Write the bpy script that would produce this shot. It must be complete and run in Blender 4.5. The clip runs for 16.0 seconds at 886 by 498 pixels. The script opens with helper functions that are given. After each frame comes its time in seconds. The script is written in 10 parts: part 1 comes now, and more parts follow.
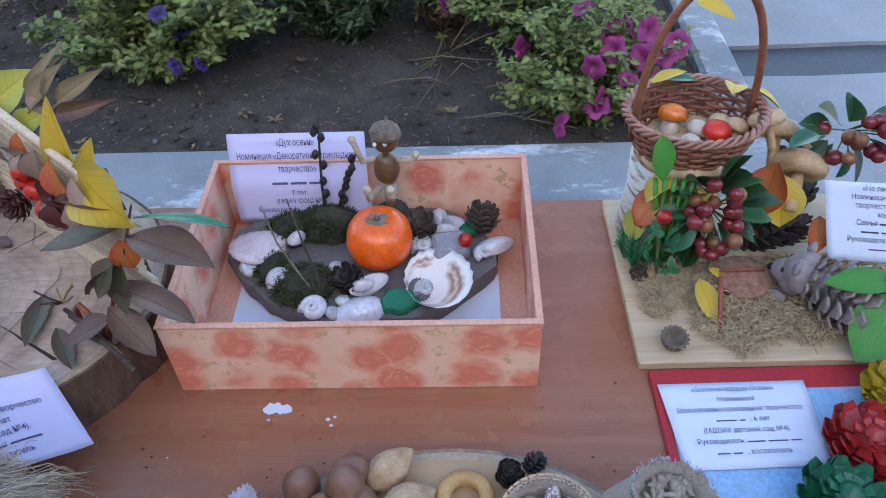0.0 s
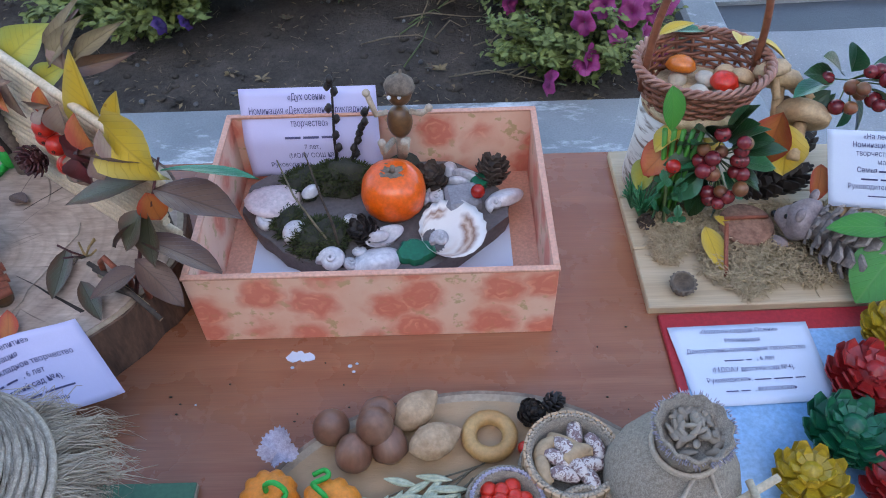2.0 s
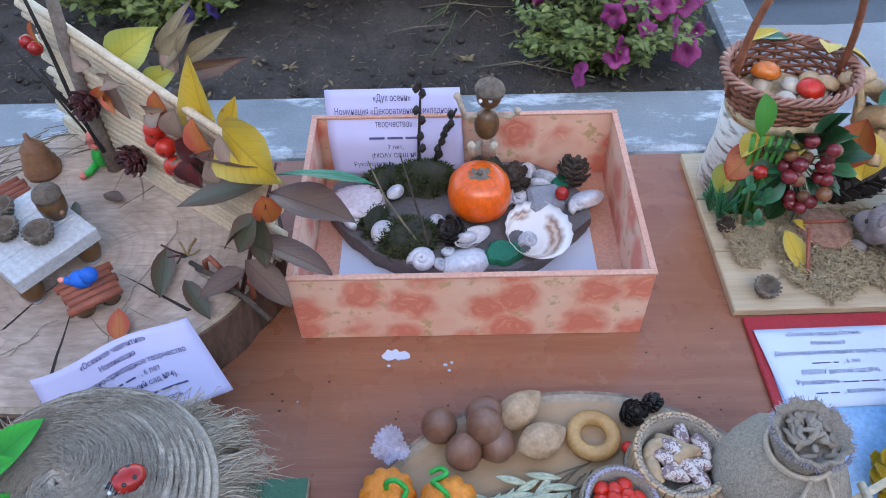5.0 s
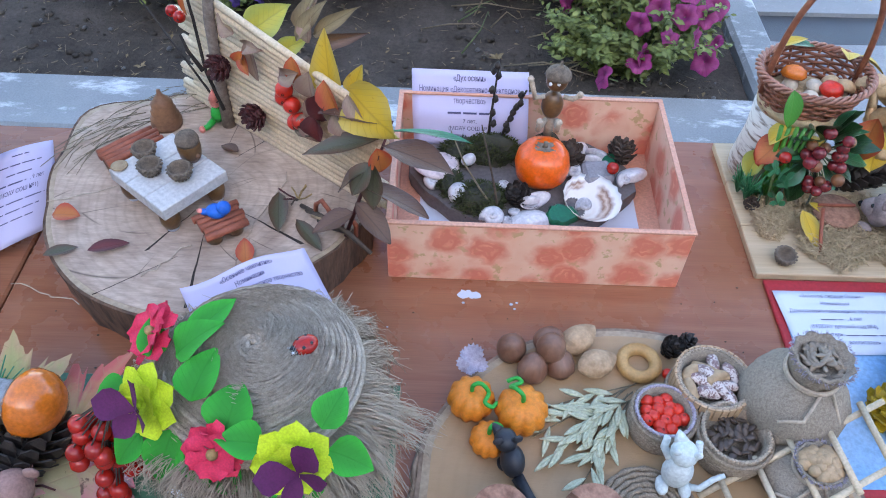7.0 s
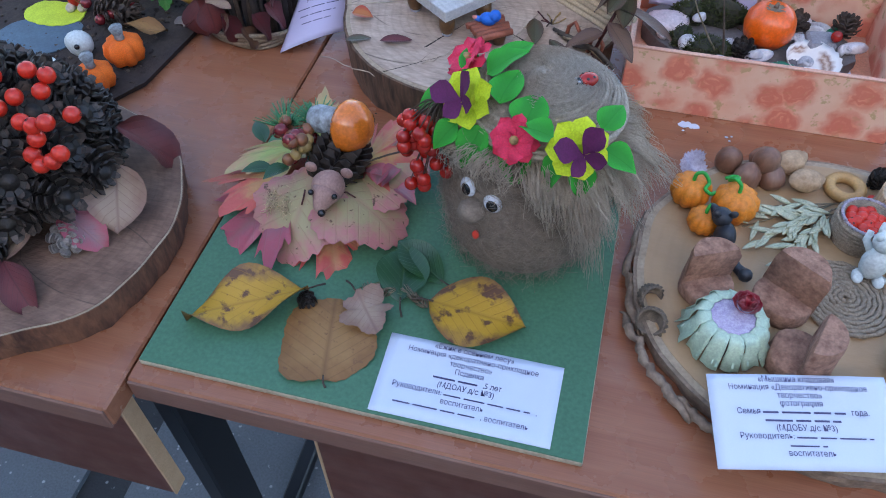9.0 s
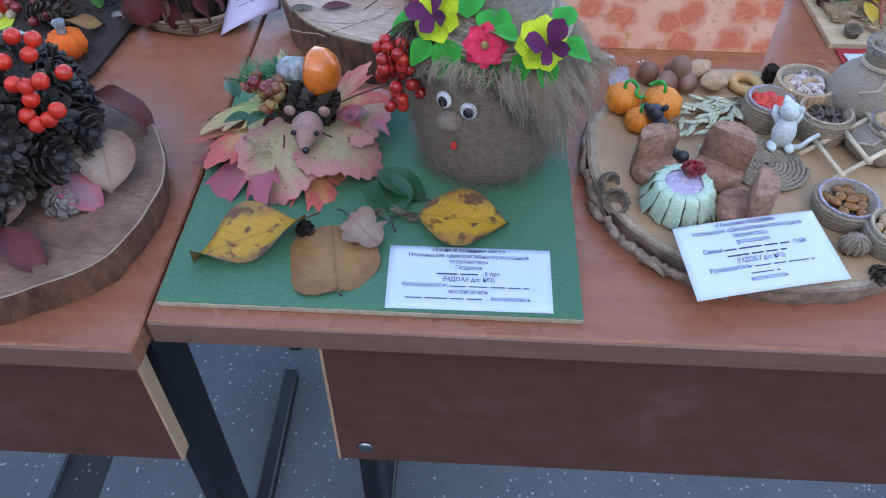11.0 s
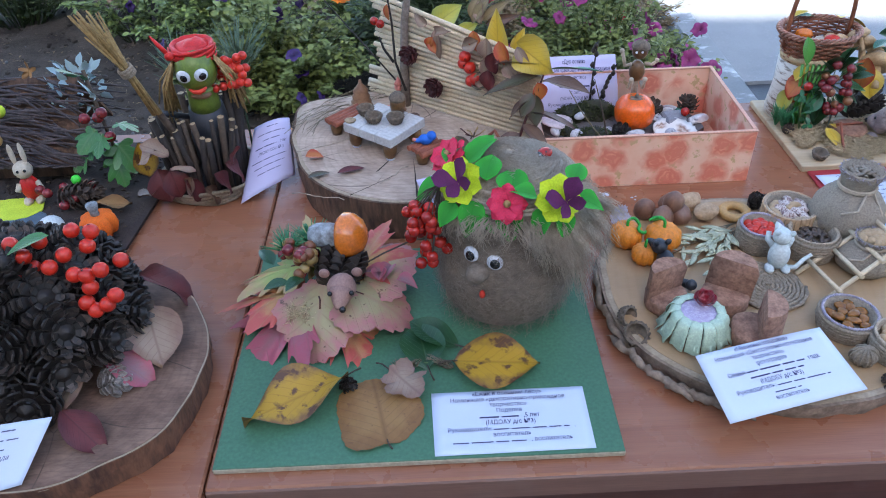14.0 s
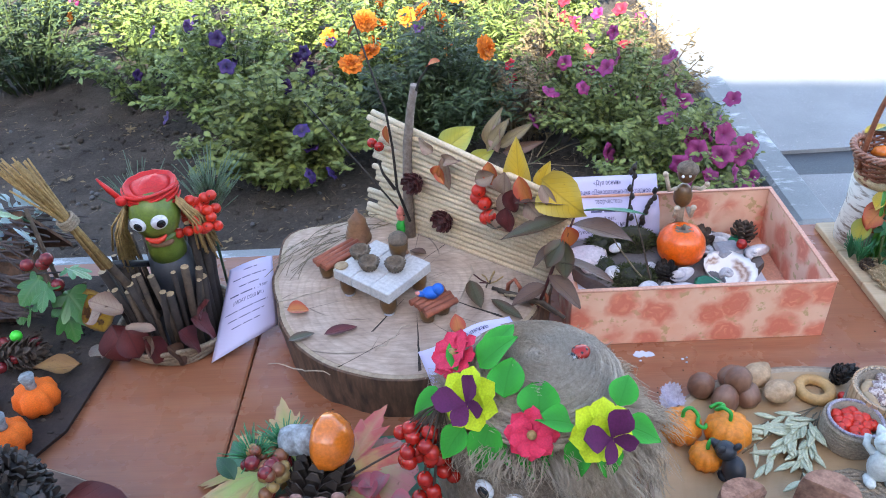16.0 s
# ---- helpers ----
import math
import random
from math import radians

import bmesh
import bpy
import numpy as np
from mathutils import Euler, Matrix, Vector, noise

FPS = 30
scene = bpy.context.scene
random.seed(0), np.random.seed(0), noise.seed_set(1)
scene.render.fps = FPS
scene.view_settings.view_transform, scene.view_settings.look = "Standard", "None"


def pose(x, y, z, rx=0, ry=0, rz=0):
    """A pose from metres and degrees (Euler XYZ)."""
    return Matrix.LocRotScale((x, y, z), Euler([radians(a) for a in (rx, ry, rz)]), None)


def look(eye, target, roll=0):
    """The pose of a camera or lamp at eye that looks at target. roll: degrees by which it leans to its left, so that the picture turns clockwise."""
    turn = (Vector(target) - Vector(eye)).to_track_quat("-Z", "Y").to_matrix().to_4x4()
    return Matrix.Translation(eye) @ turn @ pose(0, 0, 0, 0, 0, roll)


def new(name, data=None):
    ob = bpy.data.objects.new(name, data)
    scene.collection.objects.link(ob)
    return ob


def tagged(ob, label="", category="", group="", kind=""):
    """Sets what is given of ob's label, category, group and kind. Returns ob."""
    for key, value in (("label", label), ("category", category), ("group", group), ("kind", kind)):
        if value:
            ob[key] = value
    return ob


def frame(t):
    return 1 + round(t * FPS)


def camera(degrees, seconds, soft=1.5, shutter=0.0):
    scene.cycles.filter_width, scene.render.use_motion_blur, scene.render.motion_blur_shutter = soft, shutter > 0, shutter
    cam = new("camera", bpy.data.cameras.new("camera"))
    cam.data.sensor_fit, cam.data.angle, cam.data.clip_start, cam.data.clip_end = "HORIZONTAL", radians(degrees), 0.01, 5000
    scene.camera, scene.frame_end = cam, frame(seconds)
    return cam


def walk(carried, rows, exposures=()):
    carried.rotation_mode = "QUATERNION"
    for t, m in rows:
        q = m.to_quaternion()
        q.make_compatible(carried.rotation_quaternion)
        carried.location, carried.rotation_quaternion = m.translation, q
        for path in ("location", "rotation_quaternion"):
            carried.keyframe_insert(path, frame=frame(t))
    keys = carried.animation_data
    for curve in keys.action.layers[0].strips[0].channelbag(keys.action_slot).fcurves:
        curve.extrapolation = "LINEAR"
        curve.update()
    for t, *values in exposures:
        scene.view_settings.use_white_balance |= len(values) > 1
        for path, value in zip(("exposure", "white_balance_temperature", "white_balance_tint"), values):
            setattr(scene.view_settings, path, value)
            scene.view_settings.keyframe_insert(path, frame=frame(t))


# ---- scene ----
cam = camera(60.0, 16.0, soft=1.0)
PATH = [
    (0, (0.013, 0.022, 1.221), (-0.056, 1.452, -0.176), -2.9),
    (0.5, (-0.001, 0.008, 1.222), (-0.035, 1.418, -0.196), -2.4),
    (1, (0.001, 0.017, 1.236), (-0.011, 1.386, -0.222), -1.7),
    (1.5, (-0.003, 0.014, 1.233), (-0.012, 1.379, -0.228), -1.8),
    (2, (-0.014, 0.006, 1.226), (-0.034, 1.364, -0.242), -2.2),
    (2.5, (-0.033, 0.009, 1.228), (-0.047, 1.356, -0.25), -1.6),
    (3, (-0.042, 0.007, 1.229), (-0.078, 1.361, -0.243), -2.2),
    (3.5, (-0.048, 0.013, 1.234), (-0.09, 1.358, -0.244), -2.1),
    (6, (-0.136, -0.012, 1.267), (-0.117, 1.317, -0.228), -0.4),
    (6.5, (-0.157, -0.049, 1.286), (-0.148, 1.283, -0.205), 1.3),
    (7, (-0.153, -0.094, 1.296), (-0.156, 1.239, -0.195), 2.1),
    (7.5, (-0.134, -0.121, 1.279), (-0.252, 1.205, -0.213), 2.4),
    (8, (-0.095, -0.178, 1.266), (-0.414, 1.097, -0.241), 1.9),
    (8.5, (-0.103, -0.225, 1.246), (-0.614, 0.959, -0.283), 1.0),
    (9, (-0.218, -0.306, 1.274), (-0.551, 0.935, -0.259), -0.7),
    (9.5, (-0.254, -0.371, 1.271), (-0.425, 0.895, -0.267), 2.5),
    (9.7, (-0.244, -0.371, 1.267), (-0.416, 0.852, -0.306), 3.1),
    (11.8, (-0.308, -0.477, 1.245), (-0.297, 0.966, -0.139), -0.6),
    (12, (-0.31, -0.477, 1.249), (-0.314, 0.974, -0.127), -1.0),
    (12.5, (-0.323, -0.472, 1.267), (-0.349, 1.011, -0.075), -0.1),
    (13, (-0.33, -0.476, 1.276), (-0.361, 1.039, -0.029), -1.0),
    (13.5, (-0.332, -0.463, 1.29), (-0.354, 1.085, 0.023), -1.4),
    (14, (-0.335, -0.459, 1.296), (-0.324, 1.12, 0.068), -2.3),
    (14.5, (-0.331, -0.43, 1.303), (-0.266, 1.173, 0.107), -1.3),
    (15, (-0.304, -0.346, 1.302), (-0.302, 1.283, 0.142), -0.3),
    (15.5, (-0.274, -0.294, 1.297), (-0.335, 1.34, 0.147), -0.1),
    (16, (-0.317, -0.25, 1.304), (-0.354, 1.393, 0.163), -3.3),
]
walk(cam, [(t, look(eye, target, roll)) for t, eye, target, roll in PATH], [(0, 2.07, 6250, 10), (1, 2.03, 6250, 10), (2, 1.99, 6250, 10), (3.5, 2.05, 6250, 10), (7, 2.38, 6350, 10), (8.5, 2.25, 6350, 10), (9, 2.03, 6200, 10), (9.5, 2.08, 6200, 10), (12.5, 2.30, 6250, 10), (13.5, 2.20, 6250, 10), (14.5, 2.13, 6300, 10), (15, 2.36, 6400, 10), (15.5, 2.42, 6450, 10), (16, 2.45, 6500, 10)])

# ---- build ----
# light: open shade of an unseen wall added behind camera, sun on ground beyond
world = bpy.data.worlds.new("world")
scene.world = world
world.use_nodes = True
sky = world.node_tree.nodes.new("ShaderNodeTexSky")
sky.sky_type, sky.sun_disc = "NISHITA", False
sky.sun_elevation, sky.sun_rotation = radians(35), radians(180)
sky.air_density, sky.dust_density = 1.0, 1.5
back = world.node_tree.nodes["Background"]
world.node_tree.links.new(sky.outputs[0], back.inputs[0])
back.inputs[1].default_value = 0.15
sun_data = bpy.data.lights.new("sun", "SUN")
sun_data.energy, sun_data.angle, sun_data.color = 4.5, radians(0.53), (1.0, 0.95, 0.86)
sun = new("sun", sun_data)
sun.matrix_world = look((0, -10, 7.0), (0, 0, 0))

# ---- materials ----


def rgb(c):
    return (c[0], c[1], c[2], 1.0)


class Nodes:
    """Short hand for building one material."""

    def __init__(self, name, rough=0.6, metal=0.0, spec=0.5):
        self.m = bpy.data.materials.new(name)
        self.m.use_nodes = True
        self.t = self.m.node_tree
        self.b = self.t.nodes["Principled BSDF"]
        self.b.inputs["Roughness"].default_value = rough
        self.b.inputs["Metallic"].default_value = metal
        self.b.inputs["Specular IOR Level"].default_value = spec
        self.tc = self.t.nodes.new("ShaderNodeTexCoord")

    def n(self, kind, **values):
        node = self.t.nodes.new(kind)
        for k, v in values.items():
            node.inputs[k].default_value = v
        return node

    def link(self, a, b):
        self.t.links.new(a, b)

    def coords(self, scale=(1, 1, 1), which="Object", turn=(0, 0, 0)):
        mp = self.n("ShaderNodeMapping")
        mp.inputs["Scale"].default_value = scale
        mp.inputs["Rotation"].default_value = turn
        self.link(self.tc.outputs[which], mp.inputs[0])
        return mp.outputs[0]

    def noise(self, vec, scale, detail=3.0, rough=0.55, dist=0.0):
        node = self.n("ShaderNodeTexNoise", Scale=scale, Detail=detail, Roughness=rough, Distortion=dist)
        self.link(vec, node.inputs["Vector"])
        return node.outputs["Fac"]

    def ramp(self, fac, stops):
        node = self.t.nodes.new("ShaderNodeValToRGB")
        els = node.color_ramp.elements
        while len(els) < len(stops):
            els.new(0.5)
        for e, (p, c) in zip(els, stops):
            e.position, e.color = p, (c, c, c, 1) if isinstance(c, (int, float)) else rgb(c)
        self.link(fac, node.inputs[0])
        return node.outputs[0]

    def mix(self, fac, a, b, mode="MIX"):
        node = self.t.nodes.new("ShaderNodeMix")
        node.data_type, node.blend_type = "RGBA", mode
        for sock, v in ((node.inputs[0], fac), (node.inputs[6], a), (node.inputs[7], b)):
            if isinstance(v, (int, float)):
                sock.default_value = v
            elif isinstance(v, tuple):
                sock.default_value = rgb(v)
            else:
                self.link(v, sock)
        return node.outputs[2]

    def math(self, op, a, b=0.0):
        node = self.t.nodes.new("ShaderNodeMath")
        node.operation = op
        for sock, v in ((node.inputs[0], a), (node.inputs[1], b)):
            if isinstance(v, (int, float)):
                sock.default_value = v
            else:
                self.link(v, sock)
        return node.outputs[0]

    def bump(self, height, strength=0.3, distance=0.001):
        node = self.n("ShaderNodeBump", Strength=strength, Distance=distance)
        self.link(height, node.inputs["Height"])
        self.link(node.outputs[0], self.b.inputs["Normal"])

    def colour(self, c):
        if isinstance(c, tuple):
            self.b.inputs["Base Color"].default_value = rgb(c)
        else:
            self.link(c, self.b.inputs["Base Color"])
        return self.m


def plain(name, c1, c2=None, rough=0.6, scale=60.0, fine=600.0, bump=0.25, metal=0.0, spec=0.5, vary=0.0, sss=0.0, stretch=(1, 1, 1), coat=0.0, grain=0.35):
    """A surface of two mottled colours, with fine grain, relief and a shade that varies from thing to thing."""
    k = Nodes(name, rough, metal, spec)
    c2 = c2 or tuple(0.7 * v for v in c1)
    v = k.coords(stretch)
    big = k.ramp(k.noise(v, scale, 4), [(0.35, c1), (0.68, c2)])
    small = k.noise(v, fine, 2)
    col = k.mix(grain, big, k.ramp(small, [(0.3, 0.25), (0.7, 1.0)]), "MULTIPLY")
    if vary:
        info = k.t.nodes.new("ShaderNodeObjectInfo")
        col = k.mix(vary, col, k.ramp(info.outputs["Random"], [(0, 0.3), (1, 1.0)]), "MULTIPLY")
    if bump:
        k.bump(small, bump, 0.0008)
    if sss:
        k.b.inputs["Subsurface Weight"].default_value = sss
        k.b.inputs["Subsurface Radius"].default_value = (0.01, 0.004, 0.002)
        k.b.inputs["Subsurface Scale"].default_value = 0.3
    k.b.inputs["Coat Weight"].default_value = coat
    k.b.inputs["Coat Roughness"].default_value = 0.1
    return k.colour(col)


def leafy(name, mid, edge, vein, spots=None, rough=0.5, amount=0.5, back_light=0.15, spot_scale=160, rim=(0.35, 0.95)):
    """A leaf: its colour runs from the middle to the edge, with a midrib, side veins and blotches."""
    k = Nodes(name, rough)
    uv = k.t.nodes.new("ShaderNodeUVMap")
    uv.uv_map = "uv"
    ed = k.t.nodes.new("ShaderNodeUVMap")
    ed.uv_map = "edge"
    sep, sed = k.t.nodes.new("ShaderNodeSeparateXYZ"), k.t.nodes.new("ShaderNodeSeparateXYZ")
    k.link(uv.outputs[0], sep.inputs[0])
    k.link(ed.outputs[0], sed.inputs[0])
    blot = k.noise(k.coords(), 70, 5)
    e = k.math("ADD", sed.outputs[0], k.math("MULTIPLY", k.math("SUBTRACT", blot, 0.5), 1.3))
    col = k.mix(k.ramp(e, [(rim[0], 0.0), (rim[1], 1.0)]), mid, edge)
    if spots:
        col = k.mix(k.ramp(k.noise(k.coords(), spot_scale, 5), [(0.66 - 0.2 * amount, 0.0), (0.72 - 0.2 * amount, 1.0)]), col, spots)
    au = k.math("ABSOLUTE", k.math("SUBTRACT", sep.outputs[0], 0.5))
    rib = k.ramp(au, [(0.0, 1.0), (0.035, 0.0)])
    side = k.math("FRACT", k.math("MULTIPLY", k.math("SUBTRACT", sep.outputs[1], k.math("MULTIPLY", au, 0.9)), 8.0))
    side = k.ramp(side, [(0.0, 0.8), (0.09, 0.0), (0.93, 0.0), (1.0, 0.8)])
    lines = k.math("MAXIMUM", rib, side)
    col = k.mix(k.math("MULTIPLY", lines, 0.55), col, vein)
    info = k.t.nodes.new("ShaderNodeNewGeometry")
    col = k.mix(0.45, col, k.ramp(info.outputs["Random Per Island"], [(0, 0.35), (1, 1.0)]), "MULTIPLY")
    k.bump(k.math("SUBTRACT", k.noise(k.coords(), 300, 3), lines), 0.35, 0.0008)
    k.b.inputs["Subsurface Weight"].default_value = back_light
    k.b.inputs["Subsurface Radius"].default_value = (0.004, 0.004, 0.001)
    return k.colour(col)


def laminate(name, c1, c2, rough):
    k = Nodes(name, rough)
    v = k.coords((1.0, 16, 16))
    grain = k.noise(v, 5.0, 6, 0.6, 0.6)
    fine = k.noise(k.coords((6, 220, 220)), 4.0, 3)
    col = k.mix(k.ramp(grain, [(0.3, 0.0), (0.7, 1.0)]), c1, c2)
    col = k.mix(0.35, col, k.ramp(fine, [(0.3, 0.45), (0.65, 1.0)]), "MULTIPLY")
    dirt = k.noise(k.coords(), 9.0, 6)
    col = k.mix(k.ramp(dirt, [(0.58, 0.0), (0.8, 0.25)]), col, (0.35, 0.28, 0.25))
    k.link(k.ramp(k.noise(k.coords(), 25, 5), [(0.3, rough - 0.1), (0.75, rough + 0.15)]), k.b.inputs["Roughness"])
    k.bump(fine, 0.08, 0.0005)
    return k.colour(col)


def rings(name, pale, dark, ring=260.0, saw=0.5, rough=0.8, crack=True, line_share=0.25):
    """Sawn end grain: year rings round the middle, saw marks, cracks that run out from the heart."""
    k = Nodes(name, rough)
    v = k.coords()
    sep = k.t.nodes.new("ShaderNodeSeparateXYZ")
    warp = k.noise(v, 14, 3)
    k.link(v, sep.inputs[0])
    r = k.math("SQRT", k.math("ADD", k.math("POWER", sep.outputs[0], 2), k.math("POWER", sep.outputs[1], 2)))
    rr = k.math("ADD", r, k.math("MULTIPLY", warp, 0.02))
    wave = k.math("SINE", k.math("MULTIPLY", rr, ring * 6.28))
    band = k.noise(k.coords((1, 1, 1)), 28, 5)
    col = k.mix(k.ramp(band, [(0.3, 0.0), (0.7, 1.0)]), pale, dark)
    col = k.mix(k.math("MULTIPLY", k.ramp(wave, [(0.3, 0.0), (1.0, 1.0)]), line_share), col, tuple(0.5 * c for c in dark))
    marks = k.noise(k.coords((60, 300, 60), turn=(0, 0, 0.6)), 1.0, 6, 0.7, 0.6)
    col = k.mix(saw, col, k.ramp(marks, [(0.3, 0.45), (0.7, 1.0)]), "MULTIPLY")
    h = k.math("ADD", marks, k.math("MULTIPLY", wave, 0.15))
    if crack:
        ang = k.math("ARCTAN2", sep.outputs[1], sep.outputs[0])
        comb = k.t.nodes.new("ShaderNodeCombineXYZ")
        k.link(k.math("MULTIPLY", ang, 1.4), comb.inputs[0])
        k.link(k.math("MULTIPLY", r, 7.0), comb.inputs[1])
        fib = k.t.nodes.new("ShaderNodeTexVoronoi")
        fib.feature = "DISTANCE_TO_EDGE"
        fib.inputs["Scale"].default_value = 1.1
        k.link(comb.outputs[0], fib.inputs["Vector"])
        line = k.ramp(fib.outputs["Distance"], [(0.0, 1.0), (0.009, 0.0)])
        line = k.math("MULTIPLY", line, k.ramp(k.noise(v, 16, 2), [(0.48, 0.0), (0.6, 1.0)]))
        col = k.mix(k.math("MULTIPLY", line, 0.8), col, (0.05, 0.03, 0.02))
    k.bump(h, 0.5, 0.001)
    return k.colour(col)


def floral(name):
    """Peach gift paper with washed red roses and olive sprigs."""
    k = Nodes(name, 0.45)
    v = k.coords()
    warp = k.n("ShaderNodeTexNoise", Scale=60.0, Detail=3.0)
    k.link(v, warp.inputs["Vector"])
    vv = k.t.nodes.new("ShaderNodeVectorMath")
    vv.operation = "MULTIPLY_ADD"
    k.link(warp.outputs["Color"], vv.inputs[0])
    vv.inputs[1].default_value, vv.inputs[2].default_value = (0.022, 0.022, 0.022), (0, 0, 0)
    add = k.t.nodes.new("ShaderNodeVectorMath")
    k.link(v, add.inputs[0])
    k.link(vv.outputs[0], add.inputs[1])
    vor = k.t.nodes.new("ShaderNodeTexVoronoi")
    vor.inputs["Scale"].default_value = 23.0
    vor.inputs["Randomness"].default_value = 0.6
    k.link(add.outputs[0], vor.inputs["Vector"])
    d = vor.outputs["Distance"]
    bloom = k.ramp(d, [(0.28, 0.85), (0.52, 0.0)])
    petals = k.t.nodes.new("ShaderNodeTexVoronoi")
    petals.feature = "DISTANCE_TO_EDGE"
    petals.inputs["Scale"].default_value = 70.0
    k.link(add.outputs[0], petals.inputs["Vector"])
    edge = k.ramp(petals.outputs["Distance"], [(0.0, 0.0), (0.35, 1.0)])
    whorl = k.math("SINE", k.math("MULTIPLY", k.math("ADD", d, k.math("MULTIPLY", k.noise(v, 45, 3), 0.35)), 42.0))
    edge = k.math("MULTIPLY", edge, k.ramp(whorl, [(0.0, 0.15), (0.7, 1.0)]))
    red = k.mix(edge, (0.64, 0.125, 0.070), (0.79, 0.27, 0.160))
    wash = k.noise(v, 30, 3)
    base = k.mix(k.ramp(wash, [(0.35, 0.0), (0.7, 1.0)]), (0.84, 0.56, 0.41), (0.80, 0.45, 0.31))
    some = k.ramp(k.noise(v, 12, 2), [(0.32, 0.0), (0.42, 0.95)])
    col = k.mix(k.math("MULTIPLY", bloom, some), base, red)
    sprig = k.ramp(k.noise(v, 85, 3), [(0.58, 0.0), (0.64, 0.6)])
    col = k.mix(k.math("MULTIPLY", sprig, k.math("SUBTRACT", 1.0, bloom)), col, (0.42, 0.30, 0.08))
    k.bump(k.noise(v, 500, 2), 0.06, 0.0005)
    return k.colour(col)


def ground_stone(name, base, dark, chip, rough=0.85, stains=2.5):
    """Asphalt or concrete: mottled paste with pale and dark chips of gravel."""
    k = Nodes(name, rough)
    v = k.coords()
    col = k.mix(k.ramp(k.noise(v, stains, 6, 0.65), [(0.35, 0.0), (0.7, 1.0)]), base, dark)
    vor = k.t.nodes.new("ShaderNodeTexVoronoi")
    vor.inputs["Scale"].default_value = 75.0
    k.link(v, vor.inputs["Vector"])
    chips = k.math("MULTIPLY", k.ramp(vor.outputs["Distance"], [(0.16, 1.0), (0.24, 0.0)]), k.ramp(k.noise(v, 60, 2), [(0.49, 0.0), (0.54, 1.0)]))
    col = k.mix(k.math("MULTIPLY", chips, 0.8), col, chip)
    fine = k.noise(v, 260, 4)
    col = k.mix(0.5, col, k.ramp(fine, [(0.3, 0.45), (0.7, 1.0)]), "MULTIPLY")
    k.bump(fine, 0.5, 0.003)
    return k.colour(col)


def whitewashed(name):
    """Concrete kerb with a worn coat of whitewash."""
    k = Nodes(name, 0.85)
    v = k.coords()
    flakes = k.noise(k.coords((0.5, 1.2, 1.2)), 9, 8, 0.7)
    col = k.mix(k.ramp(k.noise(v, 4, 5), [(0.3, 0.0), (0.7, 1.0)]), (0.30, 0.32, 0.33), (0.20, 0.22, 0.23))
    col = k.mix(k.ramp(flakes, [(0.53, 0.0), (0.63, 0.85)]), col, (0.66, 0.69, 0.72))
    fine = k.noise(v, 240, 4)
    col = k.mix(0.4, col, k.ramp(fine, [(0.3, 0.5), (0.7, 1.0)]), "MULTIPLY")
    k.bump(k.math("ADD", fine, flakes), 0.4, 0.003)
    return k.colour(col)


def earth(name):
    k = Nodes(name, 0.95, spec=0.2)
    v = k.coords()
    col = k.mix(k.ramp(k.noise(v, 3.5, 8, 0.7), [(0.35, 0.0), (0.68, 1.0)]), (0.050, 0.040, 0.033), (0.135, 0.113, 0.094))
    fine = k.noise(v, 90, 6, 0.7)
    col = k.mix(0.6, col, k.ramp(fine, [(0.3, 0.35), (0.72, 1.0)]), "MULTIPLY")
    k.bump(fine, 0.9, 0.012)
    return k.colour(col)


def woven(name, c1, c2, scale=420.0, rough=0.9):
    """Burlap or twine: two crossing sets of threads."""
    k = Nodes(name, rough, spec=0.2)
    v = k.coords()
    sep = k.t.nodes.new("ShaderNodeSeparateXYZ")
    k.link(v, sep.inputs[0])
    a = k.math("SINE", k.math("MULTIPLY", k.math("ADD", sep.outputs[0], sep.outputs[1]), scale * 4))
    b = k.math("SINE", k.math("MULTIPLY", sep.outputs[2], scale * 4))
    h = k.math("ADD", k.math("MULTIPLY", a, b), k.noise(v, 500, 3))
    col = k.mix(k.ramp(h, [(0.0, 0.0), (1.0, 1.0)]), c2, c1)
    col = k.mix(0.4, col, k.ramp(k.noise(v, 60, 4), [(0.3, 0.5), (0.7, 1.0)]), "MULTIPLY")
    k.bump(h, 0.6, 0.0008)
    return k.colour(col)


def striped_shell(name):
    """Scallop: cream with brown bands that run round it."""
    k = Nodes(name, 0.35)
    uv = k.t.nodes.new("ShaderNodeUVMap")
    uv.uv_map = "edge"
    sep = k.t.nodes.new("ShaderNodeSeparateXYZ")
    k.link(uv.outputs[0], sep.inputs[0])
    w = k.math("ADD", sep.outputs[0], k.math("MULTIPLY", k.math("SUBTRACT", k.noise(k.coords(), 90, 5, 0.65), 0.5), 0.16))
    cream = (0.76, 0.70, 0.64)
    col = k.ramp(w, [(0.30, cream), (0.50, (0.66, 0.53, 0.42)), (0.57, cream), (0.66, (0.30, 0.15, 0.09)), (0.72, (0.62, 0.47, 0.36)), (0.79, (0.26, 0.13, 0.08)), (0.88, cream), (1.0, (0.78, 0.74, 0.70))])
    col = k.mix(k.ramp(k.noise(k.coords(), 32, 2), [(0.46, 0.0), (0.58, 1.0)]), col, cream)
    k.bump(k.noise(k.coords(), 300, 3), 0.2, 0.0005)
    return k.colour(col)


def beans(name):
    k = Nodes(name, 0.3)
    v = k.coords((1, 1.0, 1))
    col = k.mix(k.ramp(k.noise(v, 210, 3, 0.6, 1.5), [(0.45, 0.0), (0.52, 1.0)]), (0.60, 0.51, 0.46), (0.19, 0.105, 0.10))
    return k.colour(col)


